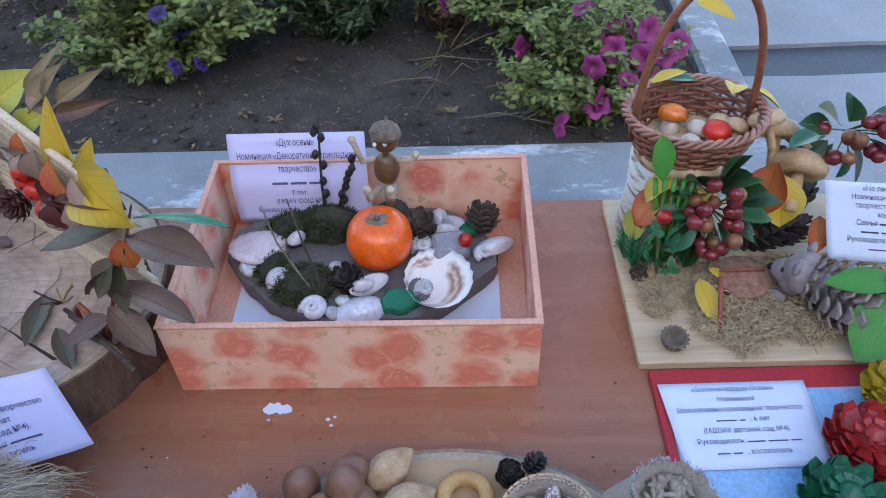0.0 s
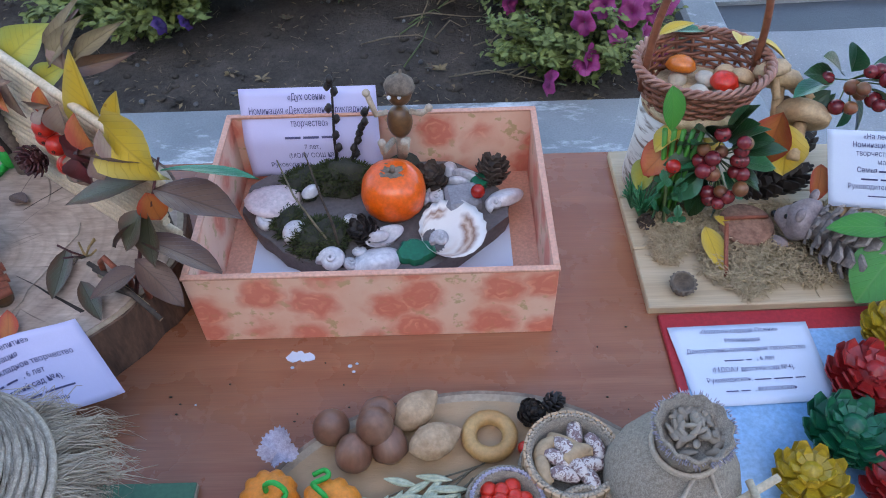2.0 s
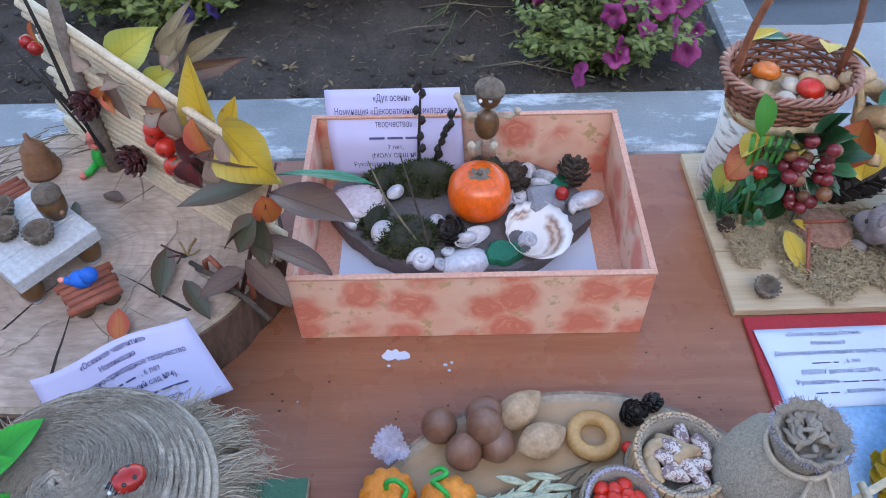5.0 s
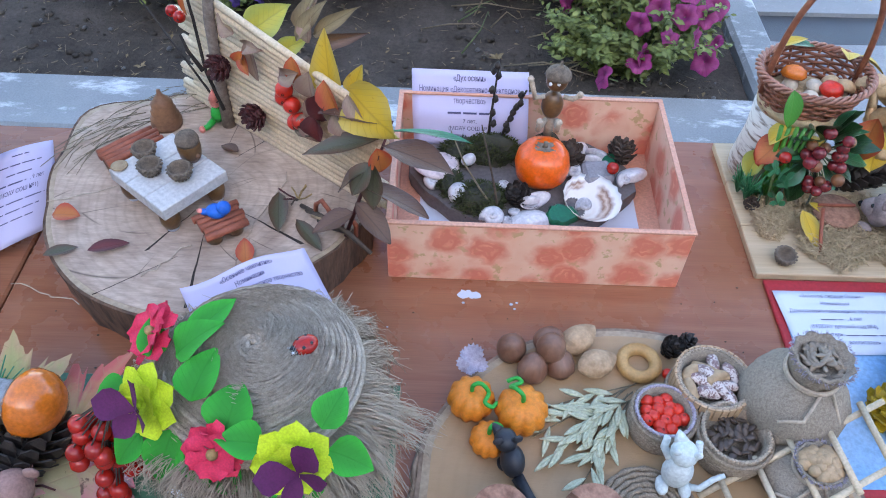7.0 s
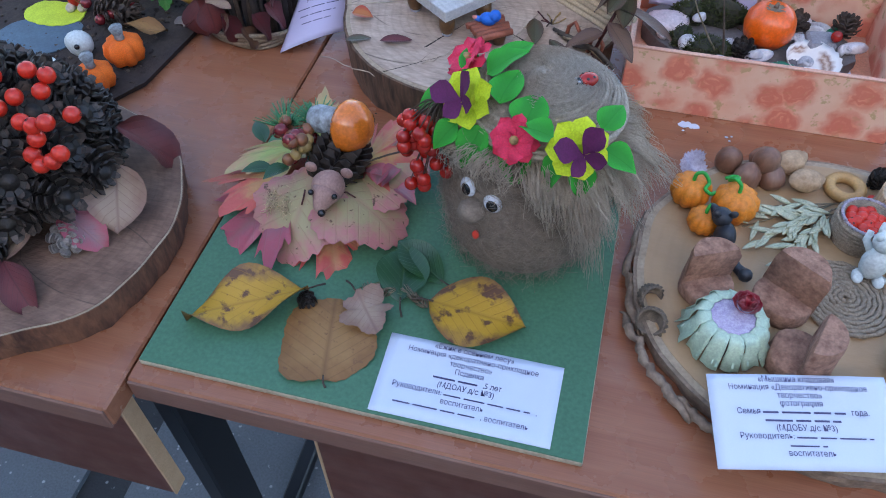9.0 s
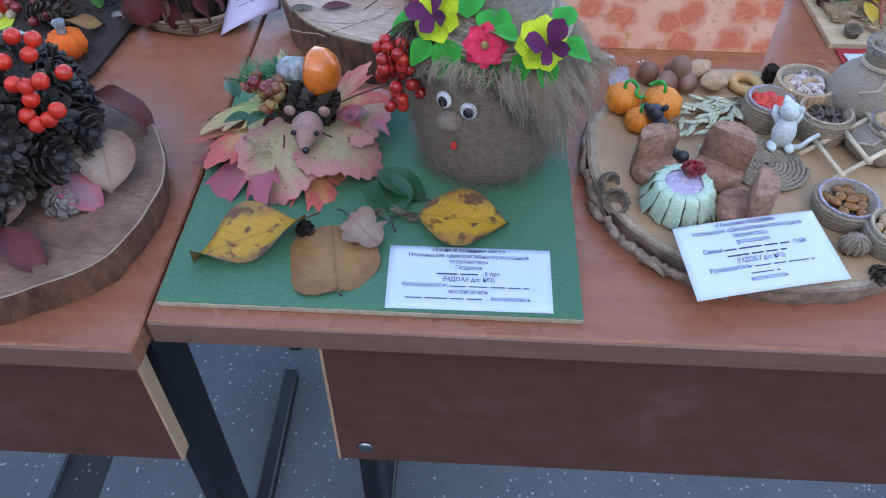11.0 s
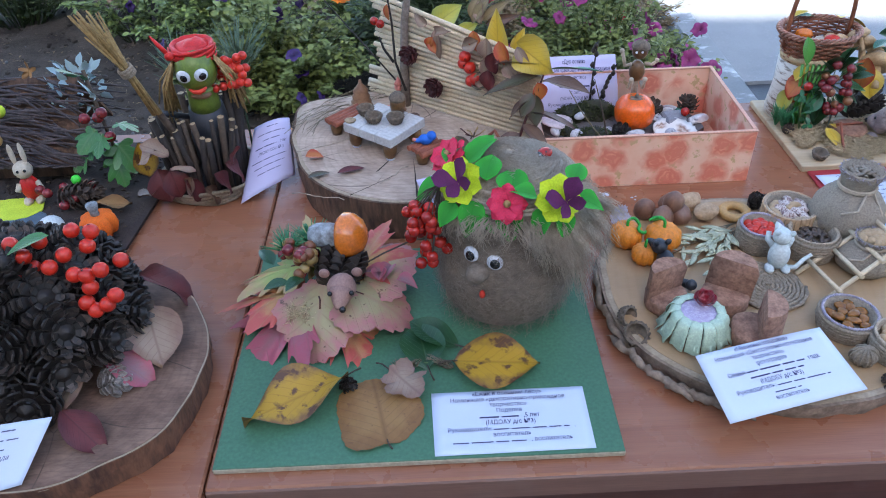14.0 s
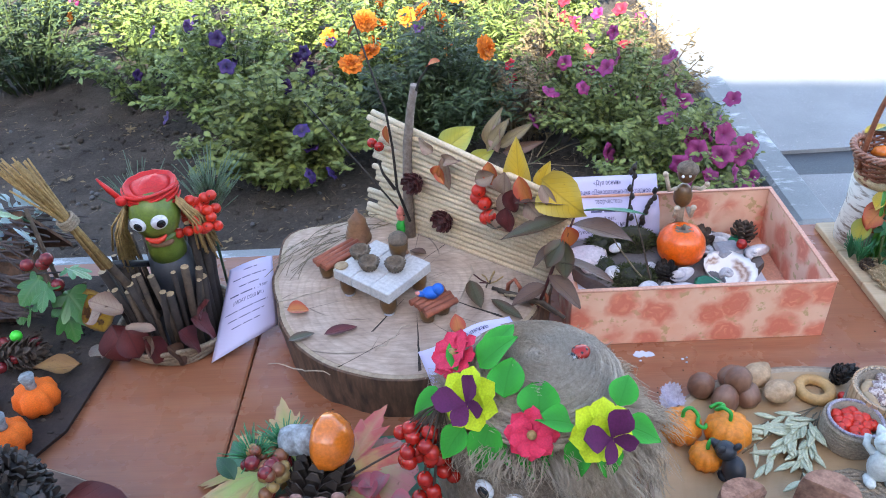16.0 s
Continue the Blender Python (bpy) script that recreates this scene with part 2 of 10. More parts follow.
def birch_bark(name):
    k = Nodes(name, 0.7)
    v = k.coords((1, 1, 5))
    col = k.mix(k.ramp(k.noise(v, 45, 5), [(0.5, 0.0), (0.66, 1.0)]), (0.62, 0.58, 0.52), (0.16, 0.11, 0.08))
    k.bump(k.noise(v, 120, 4), 0.4, 0.001)
    return k.colour(col)


LAM = laminate("cherry_laminate", (0.275, 0.098, 0.048), (0.365, 0.150, 0.078), 0.27)
LAM_EDGE = laminate("laminate_edge_band", (0.20, 0.095, 0.064), (0.24, 0.118, 0.080), 0.5)
LAM_PALE = laminate("pale_edge_band", (0.50, 0.32, 0.18), (0.56, 0.37, 0.22), 0.5)
PANEL = laminate("panel_laminate", (0.105, 0.036, 0.022), (0.135, 0.047, 0.029), 0.5)
BLACK_STEEL = plain("black_painted_steel", (0.006, 0.006, 0.008), (0.010, 0.010, 0.012), 0.42, 30, 300, 0.05)
CHROME = plain("bolt_steel", (0.45, 0.45, 0.46), (0.3, 0.3, 0.32), 0.3, 80, 400, 0.1, metal=1.0)
ASPHALT = ground_stone("asphalt", (0.046, 0.048, 0.050), (0.026, 0.027, 0.029), (0.30, 0.30, 0.30))
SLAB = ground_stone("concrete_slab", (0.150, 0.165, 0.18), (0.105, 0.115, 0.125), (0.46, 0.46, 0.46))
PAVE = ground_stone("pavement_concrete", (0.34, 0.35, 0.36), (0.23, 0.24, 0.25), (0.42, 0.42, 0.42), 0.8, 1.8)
WET = ground_stone("damp_joint", (0.075, 0.080, 0.088), (0.05, 0.052, 0.058), (0.12, 0.12, 0.12), 0.5)
KERB = whitewashed("whitewashed_concrete")
SOIL = earth("garden_soil")
PEBBLE = plain("pebble", (0.20, 0.19, 0.18), (0.10, 0.10, 0.10), 0.85, 60, 400, 0.3, vary=0.6)
PLASTER = plain("shade_wall_plaster", (0.55, 0.53, 0.50), (0.48, 0.46, 0.43), 0.9, 2, 60, 0.2)
FLORAL = floral("floral_paper")
CARD_IN = plain("box_inside_paper", (0.70, 0.36, 0.24), (0.64, 0.30, 0.20), 0.5, 25, 400, 0.05)
PAPER = plain("white_paper", (0.62, 0.66, 0.76), (0.58, 0.62, 0.73), 0.75, 12, 900, 0.03, grain=0.04)
# white paper again, with the lilac cast of shade put into its colour
PAPER_SHADED = plain("shade_tinted_white_paper", (0.57, 0.53, 0.73), (0.53, 0.49, 0.70), 0.75, 12, 900, 0.03, grain=0.04)
INK = plain("printer_ink", (0.075, 0.07, 0.16), (0.095, 0.085, 0.19), 0.7, 100, 400, 0.0)
CLAY = plain("grey_modelling_clay", (0.155, 0.13, 0.125), (0.115, 0.095, 0.09), 0.75, 50, 300, 0.4)
MOSS = plain("dried_moss", (0.035, 0.045, 0.010), (0.075, 0.085, 0.02), 0.95, 200, 900, 0.6)
MOSS_DARK = plain("moss_root_mat", (0.03, 0.03, 0.018), (0.055, 0.05, 0.03), 0.95, 100, 600, 0.6)
PERSIMMON = plain("persimmon_skin", (0.90, 0.135, 0.004), (0.84, 0.11, 0.003), 0.30, 25, 300, 0.03, coat=0.25)
CALYX = plain("dried_calyx", (0.26, 0.20, 0.15), (0.15, 0.11, 0.08), 0.8, 120, 500, 0.4)
ACORN = plain("acorn_shell", (0.21, 0.105, 0.035), (0.13, 0.055, 0.02), 0.3, 60, 300, 0.1, vary=0.35)
ACORN_CAP = plain("acorn_cup", (0.21, 0.155, 0.11), (0.115, 0.085, 0.06), 0.9, 200, 700, 0.9)
SHELL = plain("sea_shell", (0.80, 0.76, 0.76), (0.62, 0.57, 0.60), 0.35, 90, 300, 0.15, vary=0.3)
SHELL_DARK = plain("grey_shell", (0.46, 0.43, 0.45), (0.70, 0.66, 0.66), 0.4, 110, 400, 0.2, vary=0.3)
SHELL_PINK = plain("pink_shell", (0.76, 0.62, 0.60), (0.62, 0.46, 0.45), 0.45, 90, 300, 0.2)
SCALLOP = striped_shell("scallop_shell")
GLASS_GREEN = plain("sea_glass", (0.012, 0.16, 0.075), (0.01, 0.11, 0.055), 0.3, 60, 300, 0.05, sss=0.2)
STONE = plain("grey_stone", (0.30, 0.29, 0.31), (0.23, 0.22, 0.24), 0.8, 90, 500, 0.3)
CONE = plain("pine_cone_scale", (0.105, 0.066, 0.043), (0.045, 0.028, 0.02), 0.7, 150, 500, 0.4, vary=0.4)
CONE_DARK = plain("dark_pine_cone_scale", (0.040, 0.026, 0.019), (0.012, 0.008, 0.006), 0.6, 150, 500, 0.4, vary=0.5)
CONE_TIP = plain("cone_scale_tip", (0.17, 0.118, 0.092), (0.030, 0.020, 0.016), 0.55, 150, 500, 0.4, vary=0.5)
CONE_GREY = plain("weathered_cone_scale", (0.36, 0.30, 0.26), (0.16, 0.12, 0.10), 0.75, 150, 500, 0.4)
CONE_RED = plain("dark_red_cone", (0.105, 0.018, 0.018), (0.05, 0.01, 0.01), 0.6, 150, 500, 0.4)
PAINT_RED = plain("red_paint", (0.42, 0.018, 0.015), (0.22, 0.01, 0.01), 0.4, 150, 500, 0.3)
PAINT_GREEN = plain("green_paint", (0.012, 0.14, 0.055), (0.006, 0.06, 0.03), 0.4, 150, 500, 0.3)
PAINT_YELLOW = plain("yellow_paint", (0.55, 0.36, 0.015), (0.30, 0.18, 0.01), 0.4, 150, 500, 0.3)
TWIG = plain("brown_twig", (0.11, 0.075, 0.05), (0.055, 0.036, 0.026), 0.85, 90, 500, 0.6)
TWIG_DARK = plain("dark_twig", (0.04, 0.028, 0.023), (0.022, 0.016, 0.014), 0.8, 90, 500, 0.6)
TWIG_CUT = plain("cut_twig_end", (0.42, 0.30, 0.17), (0.30, 0.2, 0.11), 0.8, 300, 700, 0.3)
STRAW = plain("straw", (0.42, 0.27, 0.10), (0.24, 0.145, 0.05), 0.7, 200, 700, 0.3)
BIRCH = birch_bark("birch_bark")
BIRCH_TWIG = plain("young_birch_bark", (0.20, 0.15, 0.12), (0.32, 0.26, 0.22), 0.75, 160, 500, 0.4)
STICK = plain("peeled_stick", (0.80, 0.64, 0.44), (0.70, 0.53, 0.34), 0.6, 60, 500, 0.15, vary=0.35, stretch=(1, 1, 1))
SLICE = rings("sawn_log_face", (0.62, 0.47, 0.36), (0.40, 0.275, 0.20), 120, 0.72, line_share=0.16)
SLICE_FINE = rings("sanded_slice_face", (0.44, 0.285, 0.150), (0.38, 0.235, 0.118), 90, 0.12, 0.5, False, 0.06)
SLICE_GREY = rings("weathered_slice_face", (0.32, 0.185, 0.122), (0.13, 0.066, 0.042), 150, 0.8, line_share=0.12)
BARK = plain("tree_bark", (0.185, 0.100, 0.060), (0.060, 0.032, 0.021), 0.9, 110, 420, 1.0, stretch=(1, 1, 0.22))
BARK_RED = plain("reddish_bark", (0.22, 0.095, 0.050), (0.070, 0.028, 0.017), 0.85, 110, 420, 1.0, stretch=(1, 1, 0.22))
BARK_PALE = plain("pale_bark", (0.36, 0.255, 0.18), (0.17, 0.115, 0.08), 0.9, 70, 260, 1.0)
SAPWOOD = plain("pale_sapwood_rim", (0.46, 0.36, 0.25), (0.36, 0.26, 0.17), 0.8, 70, 300, 0.4)
WHITE_WOOD = plain("whitened_wood", (0.60, 0.575, 0.56), (0.52, 0.49, 0.47), 0.6, 30, 300, 0.15)
TERRACOTTA = plain("red_brown_stick", (0.36, 0.100, 0.050), (0.25, 0.065, 0.032), 0.6, 120, 500, 0.3)
BLUE_CLAY = plain("blue_plasticine", (0.01, 0.14, 0.62), (0.01, 0.11, 0.5), 0.5, 60, 400, 0.1)
PINK_CLAY = plain("pink_plasticine", (0.80, 0.28, 0.22), (0.72, 0.2, 0.16), 0.5, 60, 400, 0.1)
GREEN_CLAY = plain("green_plasticine", (0.03, 0.42, 0.05), (0.02, 0.32, 0.04), 0.5, 60, 400, 0.1)
BROWN_CLAY = plain("brown_plasticine", (0.28, 0.135, 0.065), (0.18, 0.08, 0.04), 0.6, 60, 400, 0.2)
BERRY_RED = plain("rowan_berry", (0.52, 0.020, 0.010), (0.38, 0.012, 0.008), 0.22, 60, 500, 0.05, vary=0.35, sss=0.1)
BERRY_ORANGE = plain("orange_red_berry", (0.72, 0.034, 0.013), (0.60, 0.024, 0.010), 0.3, 60, 500, 0.05, vary=0.2, sss=0.1)
BERRY_DARK = plain("dark_berry", (0.17, 0.012, 0.020), (0.27, 0.030, 0.030), 0.22, 70, 500, 0.05, vary=0.3)
BERRY_TAN = plain("olive_beige_berry", (0.42, 0.27, 0.10), (0.30, 0.20, 0.06), 0.3, 45, 400, 0.1, vary=0.5)
BERRY_MIX = plain("dried_berry", (0.30, 0.14, 0.05), (0.22, 0.04, 0.025), 0.35, 45, 400, 0.1, vary=0.5)
PUMPKIN = plain("orange_plasticine", (0.80, 0.255, 0.018), (0.72, 0.21, 0.015), 0.55, 40, 400, 0.08)
PUMPKIN_FELT = plain("bright_orange_felt", (0.90, 0.17, 0.008), (0.80, 0.13, 0.006), 0.8, 60, 700, 0.3)
HAZEL = plain("hazelnut_shell", (0.20, 0.080, 0.042), (0.30, 0.16, 0.105), 0.42, 60, 300, 0.15, vary=0.25, stretch=(1, 1, 0.3))
ALMOND = plain("almond_shell", (0.54, 0.36, 0.21), (0.38, 0.23, 0.12), 0.75, 130, 350, 0.7)
RING = plain("dry_bread_ring", (0.56, 0.33, 0.12), (0.46, 0.24, 0.075), 0.5, 50, 400, 0.15)
BURLAP = plain("burlap", (0.42, 0.345, 0.265), (0.30, 0.24, 0.18), 0.9, 500, 1500, 0.7, spec=0.2, grain=0.6)
TWINE = plain("jute_twine", (0.40, 0.315, 0.23), (0.27, 0.205, 0.145), 0.9, 350, 1100, 0.8, spec=0.2, grain=0.55)
FUZZ = plain("short_jute_fuzz", (0.36, 0.28, 0.21), (0.25, 0.19, 0.14), 0.9, 120, 700, 0.3)
HAT_TWINE = plain("pale_jute_twine", (0.52, 0.43, 0.34), (0.38, 0.31, 0.24), 0.9, 350, 1100, 0.8, spec=0.2, grain=0.4)
JUTE = plain("jute_fibre", (0.54, 0.43, 0.32), (0.40, 0.31, 0.225), 0.8, 120, 700, 0.3)
FELT = plain("grey_brown_felted_jute", (0.26, 0.195, 0.145), (0.17, 0.125, 0.09), 0.95, 160, 800, 0.8)
SEED = plain("sunflower_seed", (0.36, 0.28, 0.20), (0.22, 0.165, 0.12), 0.6, 120, 400, 0.2, vary=0.3)
DARK_SEED = plain("dark_seed", (0.105, 0.07, 0.05), (0.06, 0.04, 0.03), 0.5, 120, 400, 0.2)
OAT = plain("oat_husk", (0.56, 0.55, 0.38), (0.42, 0.43, 0.28), 0.6, 120, 400, 0.15)
BEAN = beans("speckled_bean")
CHICKPEA = plain("chickpea", (0.50, 0.34, 0.19), (0.40, 0.26, 0.14), 0.6, 120, 400, 0.2)
RAISIN = plain("amber_jam", (0.33, 0.13, 0.02), (0.17, 0.055, 0.01), 0.15, 120, 400, 0.3)
LACE = plain("white_lace", (0.50, 0.45, 0.52), (0.33, 0.28, 0.34), 0.8, 300, 900, 0.6)
MINT = plain("mint_ribbon", (0.56, 0.68, 0.50), (0.46, 0.58, 0.42), 0.4, 60, 500, 0.15)
LILAC = plain("lilac_lace", (0.42, 0.34, 0.50), (0.62, 0.55, 0.66), 0.7, 260, 900, 0.3)
ROSE = plain("crimson_ribbon_rose", (0.40, 0.012, 0.03), (0.55, 0.25, 0.27), 0.4, 130, 500, 0.1)
CORK = plain("cork_bark_chair", (0.42, 0.22, 0.145), (0.22, 0.105, 0.066), 0.9, 150, 420, 1.0)
WHITE_CLAY = plain("white_plasticine", (0.66, 0.70, 0.68), (0.58, 0.63, 0.61), 0.5, 50, 400, 0.1)
DARK_CLAY = plain("black_plasticine", (0.02, 0.022, 0.03), (0.03, 0.032, 0.04), 0.5, 50, 400, 0.15)
SKIN_CLAY = plain("pinkish_clay", (0.40, 0.235, 0.19), (0.30, 0.16, 0.13), 0.7, 80, 500, 0.3)
WHITE_PLASTIC = plain("white_plastic", (0.75, 0.75, 0.78), (0.68, 0.68, 0.72), 0.25, 30, 300, 0.0)
BLACK_PLASTIC = plain("black_plastic", (0.01, 0.01, 0.012), (0.015, 0.015, 0.018), 0.2, 30, 300, 0.0)
GREEN_BOARD = plain("green_painted_board", (0.078, 0.190, 0.100), (0.064, 0.165, 0.086), 0.55, 8, 300, 0.08)
BOARD_EDGE = plain("bare_board_edge", (0.50, 0.42, 0.30), (0.40, 0.32, 0.22), 0.8, 60, 300, 0.2)
PINE = laminate("pine_board", (0.58, 0.44, 0.28), (0.49, 0.355, 0.21), 0.6)
CHAFF = plain("dry_moss_shavings", (0.66, 0.50, 0.30), (0.46, 0.33, 0.18), 0.9, 150, 700, 0.5)
RED_CARD = plain("red_card", (0.44, 0.022, 0.028), (0.38, 0.018, 0.024), 0.5, 20, 400, 0.05)
BLUE_PAPER = plain("sky_blue_paper", (0.20, 0.40, 0.66), (0.42, 0.56, 0.74), 0.5, 14, 300, 0.04)
WICKER = plain("red_brown_wicker", (0.30, 0.105, 0.05), (0.19, 0.06, 0.03), 0.4, 90, 400, 0.25)
WICKER_PALE = plain("pink_wicker_rim", (0.46, 0.24, 0.17), (0.32, 0.13, 0.08), 0.45, 90, 400, 0.25)
MUSH_CAP = plain("brown_mushroom_cap", (0.80, 0.20, 0.018), (0.62, 0.15, 0.015), 0.2, 60, 400, 0.05, coat=0.4)
MUSH_STEM = plain("cream_stem", (0.66, 0.58, 0.46), (0.52, 0.42, 0.30), 0.6, 100, 400, 0.2)
FUNGUS = plain("dried_mushroom", (0.62, 0.43, 0.24), (0.46, 0.28, 0.13), 0.6, 70, 400, 0.3)
COTTON = plain("grey_painted_stem", (0.42, 0.45, 0.47), (0.10, 0.085, 0.075), 0.9, 90, 500, 0.6)
FUR_CLAY = plain("grey_brown_clay", (0.38, 0.30, 0.29), (0.20, 0.15, 0.14), 0.8, 70, 500, 0.4)
RED_CLOTH = plain("red_ribbon_cloth", (0.68, 0.018, 0.014), (0.52, 0.012, 0.01), 0.5, 50, 500, 0.15)
GREEN_SKIN = plain("green_painted_face", (0.165, 0.225, 0.03), (0.10, 0.145, 0.02), 0.4, 70, 400, 0.1)
RED_PAINT = plain("bright_red_plasticine", (0.72, 0.05, 0.02), (0.62, 0.035, 0.016), 0.5, 50, 400, 0.1)
ORCHID = plain("bright_pink_felt", (0.78, 0.035, 0.10), (0.66, 0.022, 0.075), 0.8, 60, 800, 0.2)
LEMON = plain("lemon_yellow_felt", (0.66, 0.78, 0.022), (0.55, 0.68, 0.018), 0.8, 60, 800, 0.2)
PLUM = plain("plum_felt", (0.115, 0.008, 0.075), (0.085, 0.006, 0.055), 0.8, 60, 800, 0.2)
FELT_GREEN = leafy("bright_green_felt_leaf", (0.026, 0.26, 0.018), (0.038, 0.36, 0.025), (0.02, 0.22, 0.015), None, 0.8)
L_YELLOW = leafy("yellow_autumn_leaf", (0.64, 0.42, 0.028), (0.56, 0.40, 0.07), (0.36, 0.23, 0.02), (0.42, 0.24, 0.02), 0.55, 0.05)
L_LIME = leafy("yellow_green_autumn_leaf", (0.50, 0.45, 0.06), (0.38, 0.42, 0.10), (0.30, 0.30, 0.06), (0.42, 0.30, 0.03), 0.55, 0.05)
L_OCHRE = leafy("blotched_ochre_leaf", (0.50, 0.275, 0.016), (0.22, 0.105, 0.035), (0.30, 0.15, 0.01), (0.12, 0.048, 0.020), 0.55, 0.62, spot_scale=55, rim=(0.55, 1.15))
L_TAN = leafy("tan_dry_leaf", (0.34, 0.175, 0.055), (0.24, 0.11, 0.03), (0.16, 0.07, 0.02), (0.2, 0.09, 0.03), 0.6, 0.2)
L_BROWN = leafy("brown_dry_leaf", (0.150, 0.078, 0.046), (0.100, 0.044, 0.028), (0.045, 0.02, 0.015), None, 0.5)
L_OLIVE = leafy("olive_brown_leaf", (0.09, 0.085, 0.045), (0.115, 0.055, 0.03), (0.05, 0.04, 0.02), None, 0.45)
L_BEIGE = leafy("beige_dry_leaf", (0.36, 0.25, 0.175), (0.27, 0.155, 0.11), (0.2, 0.10, 0.08), None, 0.7)
L_MAPLE = leafy("pink_green_maple_leaf", (0.38, 0.31, 0.15), (0.46, 0.17, 0.16), (0.38, 0.20, 0.13), (0.12, 0.06, 0.03), 0.5, 0.12, rim=(0.40, 1.10))
L_MAPLE_GREEN = leafy("yellow_green_maple_leaf", (0.36, 0.42, 0.11), (0.48, 0.30, 0.14), (0.34, 0.30, 0.10), None, 0.5)
L_MAPLE_PLUM = leafy("plum_maple_leaf", (0.27, 0.135, 0.15), (0.40, 0.085, 0.115), (0.30, 0.13, 0.12), None, 0.5, rim=(0.1, 0.8))
L_MAPLE_ORANGE = leafy("orange_red_maple_leaf", (0.54, 0.37, 0.12), (0.52, 0.10, 0.075), (0.46, 0.22, 0.11), None, 0.5, rim=(0.1, 0.75))
L_RED = leafy("dark_red_leaf", (0.14, 0.02, 0.02), (0.09, 0.014, 0.015), (0.07, 0.012, 0.012), None, 0.55)
L_ORANGE = leafy("orange_leaf", (0.50, 0.15, 0.03), (0.44, 0.06, 0.022), (0.3, 0.08, 0.02), None, 0.55)
L_GREEN = leafy("green_leaf", (0.045, 0.155, 0.03), (0.055, 0.19, 0.04), (0.12, 0.22, 0.07), None, 0.35)
L_GREEN_DARK = leafy("dark_green_leaf", (0.018, 0.062, 0.02), (0.025, 0.08, 0.026), (0.05, 0.09, 0.03), None, 0.3)
L_PLASTIC = leafy("plastic_green_leaf", (0.02, 0.13, 0.045), (0.05, 0.21, 0.10), (0.06, 0.17, 0.07), None, 0.3)
L_FRESH = leafy("fresh_green_leaf", (0.07, 0.27, 0.03), (0.06, 0.23, 0.025), (0.13, 0.32, 0.06), None, 0.35)
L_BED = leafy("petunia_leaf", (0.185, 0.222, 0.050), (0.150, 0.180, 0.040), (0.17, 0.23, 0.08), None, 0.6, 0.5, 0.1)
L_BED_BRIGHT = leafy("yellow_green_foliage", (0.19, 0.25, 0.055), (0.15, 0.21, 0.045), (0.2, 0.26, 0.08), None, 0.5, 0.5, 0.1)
L_MARI = leafy("marigold_foliage", (0.064, 0.098, 0.036), (0.050, 0.080, 0.028), (0.07, 0.11, 0.045), None, 0.5, 0.5, 0.05)
L_DRYBED = leafy("withered_foliage", (0.27, 0.20, 0.10), (0.19, 0.135, 0.07), (0.09, 0.06, 0.03), None, 0.8)
L_SILVER = leafy("silvery_foliage", (0.30, 0.40, 0.40), (0.34, 0.44, 0.45), (0.4, 0.48, 0.48), None, 0.7)
STEM = plain("green_stem", (0.11, 0.15, 0.045), (0.075, 0.11, 0.035), 0.6, 90, 400, 0.2)
STEM_DRY = plain("dry_stem", (0.24, 0.19, 0.115), (0.15, 0.11, 0.065), 0.8, 90, 400, 0.3)
F_PURPLE = leafy("violet_petal", (0.022, 0.004, 0.060), (0.040, 0.007, 0.105), (0.015, 0.004, 0.05), None, 0.6)
F_MAGENTA = leafy("magenta_petal", (0.20, 0.010, 0.095), (0.29, 0.026, 0.15), (0.13, 0.008, 0.065), None, 0.6)
F_RED = leafy("red_petal", (0.50, 0.012, 0.03), (0.56, 0.02, 0.045), (0.35, 0.01, 0.02), None, 0.6)
F_ORANGE = leafy("marigold_petal", (0.72, 0.17, 0.006), (0.85, 0.25, 0.01), (0.6, 0.13, 0.005), None, 0.7)
NEEDLE = plain("pine_needle", (0.06, 0.115, 0.06), (0.10, 0.16, 0.09), 0.5, 90, 400, 0.1)
NEEDLE_BRIGHT = plain("plastic_grass", (0.05, 0.26, 0.10), (0.03, 0.18, 0.07), 0.4, 90, 400, 0.1)
GREEN_BEAD = plain("neon_green_bead", (0.08, 0.75, 0.05), (0.06, 0.62, 0.04), 0.3, 50, 400, 0.0)
YELLOW_FELT = plain("neon_yellow_felt", (0.66, 0.78, 0.05), (0.55, 0.66, 0.04), 0.85, 50, 600, 0.2)
BLUE_GREY = plain("blue_grey_card", (0.09, 0.14, 0.19), (0.07, 0.11, 0.15), 0.6, 40, 400, 0.1)
HUT = plain("dark_thatch_twig", (0.055, 0.04, 0.042), (0.11, 0.085, 0.08), 0.85, 90, 500, 0.5)
EARTH_BOARD = plain("dark_soil_covered_board", (0.055, 0.038, 0.03), (0.03, 0.02, 0.017), 0.95, 70, 320, 1.0)
CRACK = plain("dark_crack", (0.045, 0.028, 0.020), (0.025, 0.016, 0.012), 0.95, 100, 400, 0.2)

# ---- geometry helpers ----
I4 = Matrix.Identity(4)
UP = Vector((0, 0, 1))


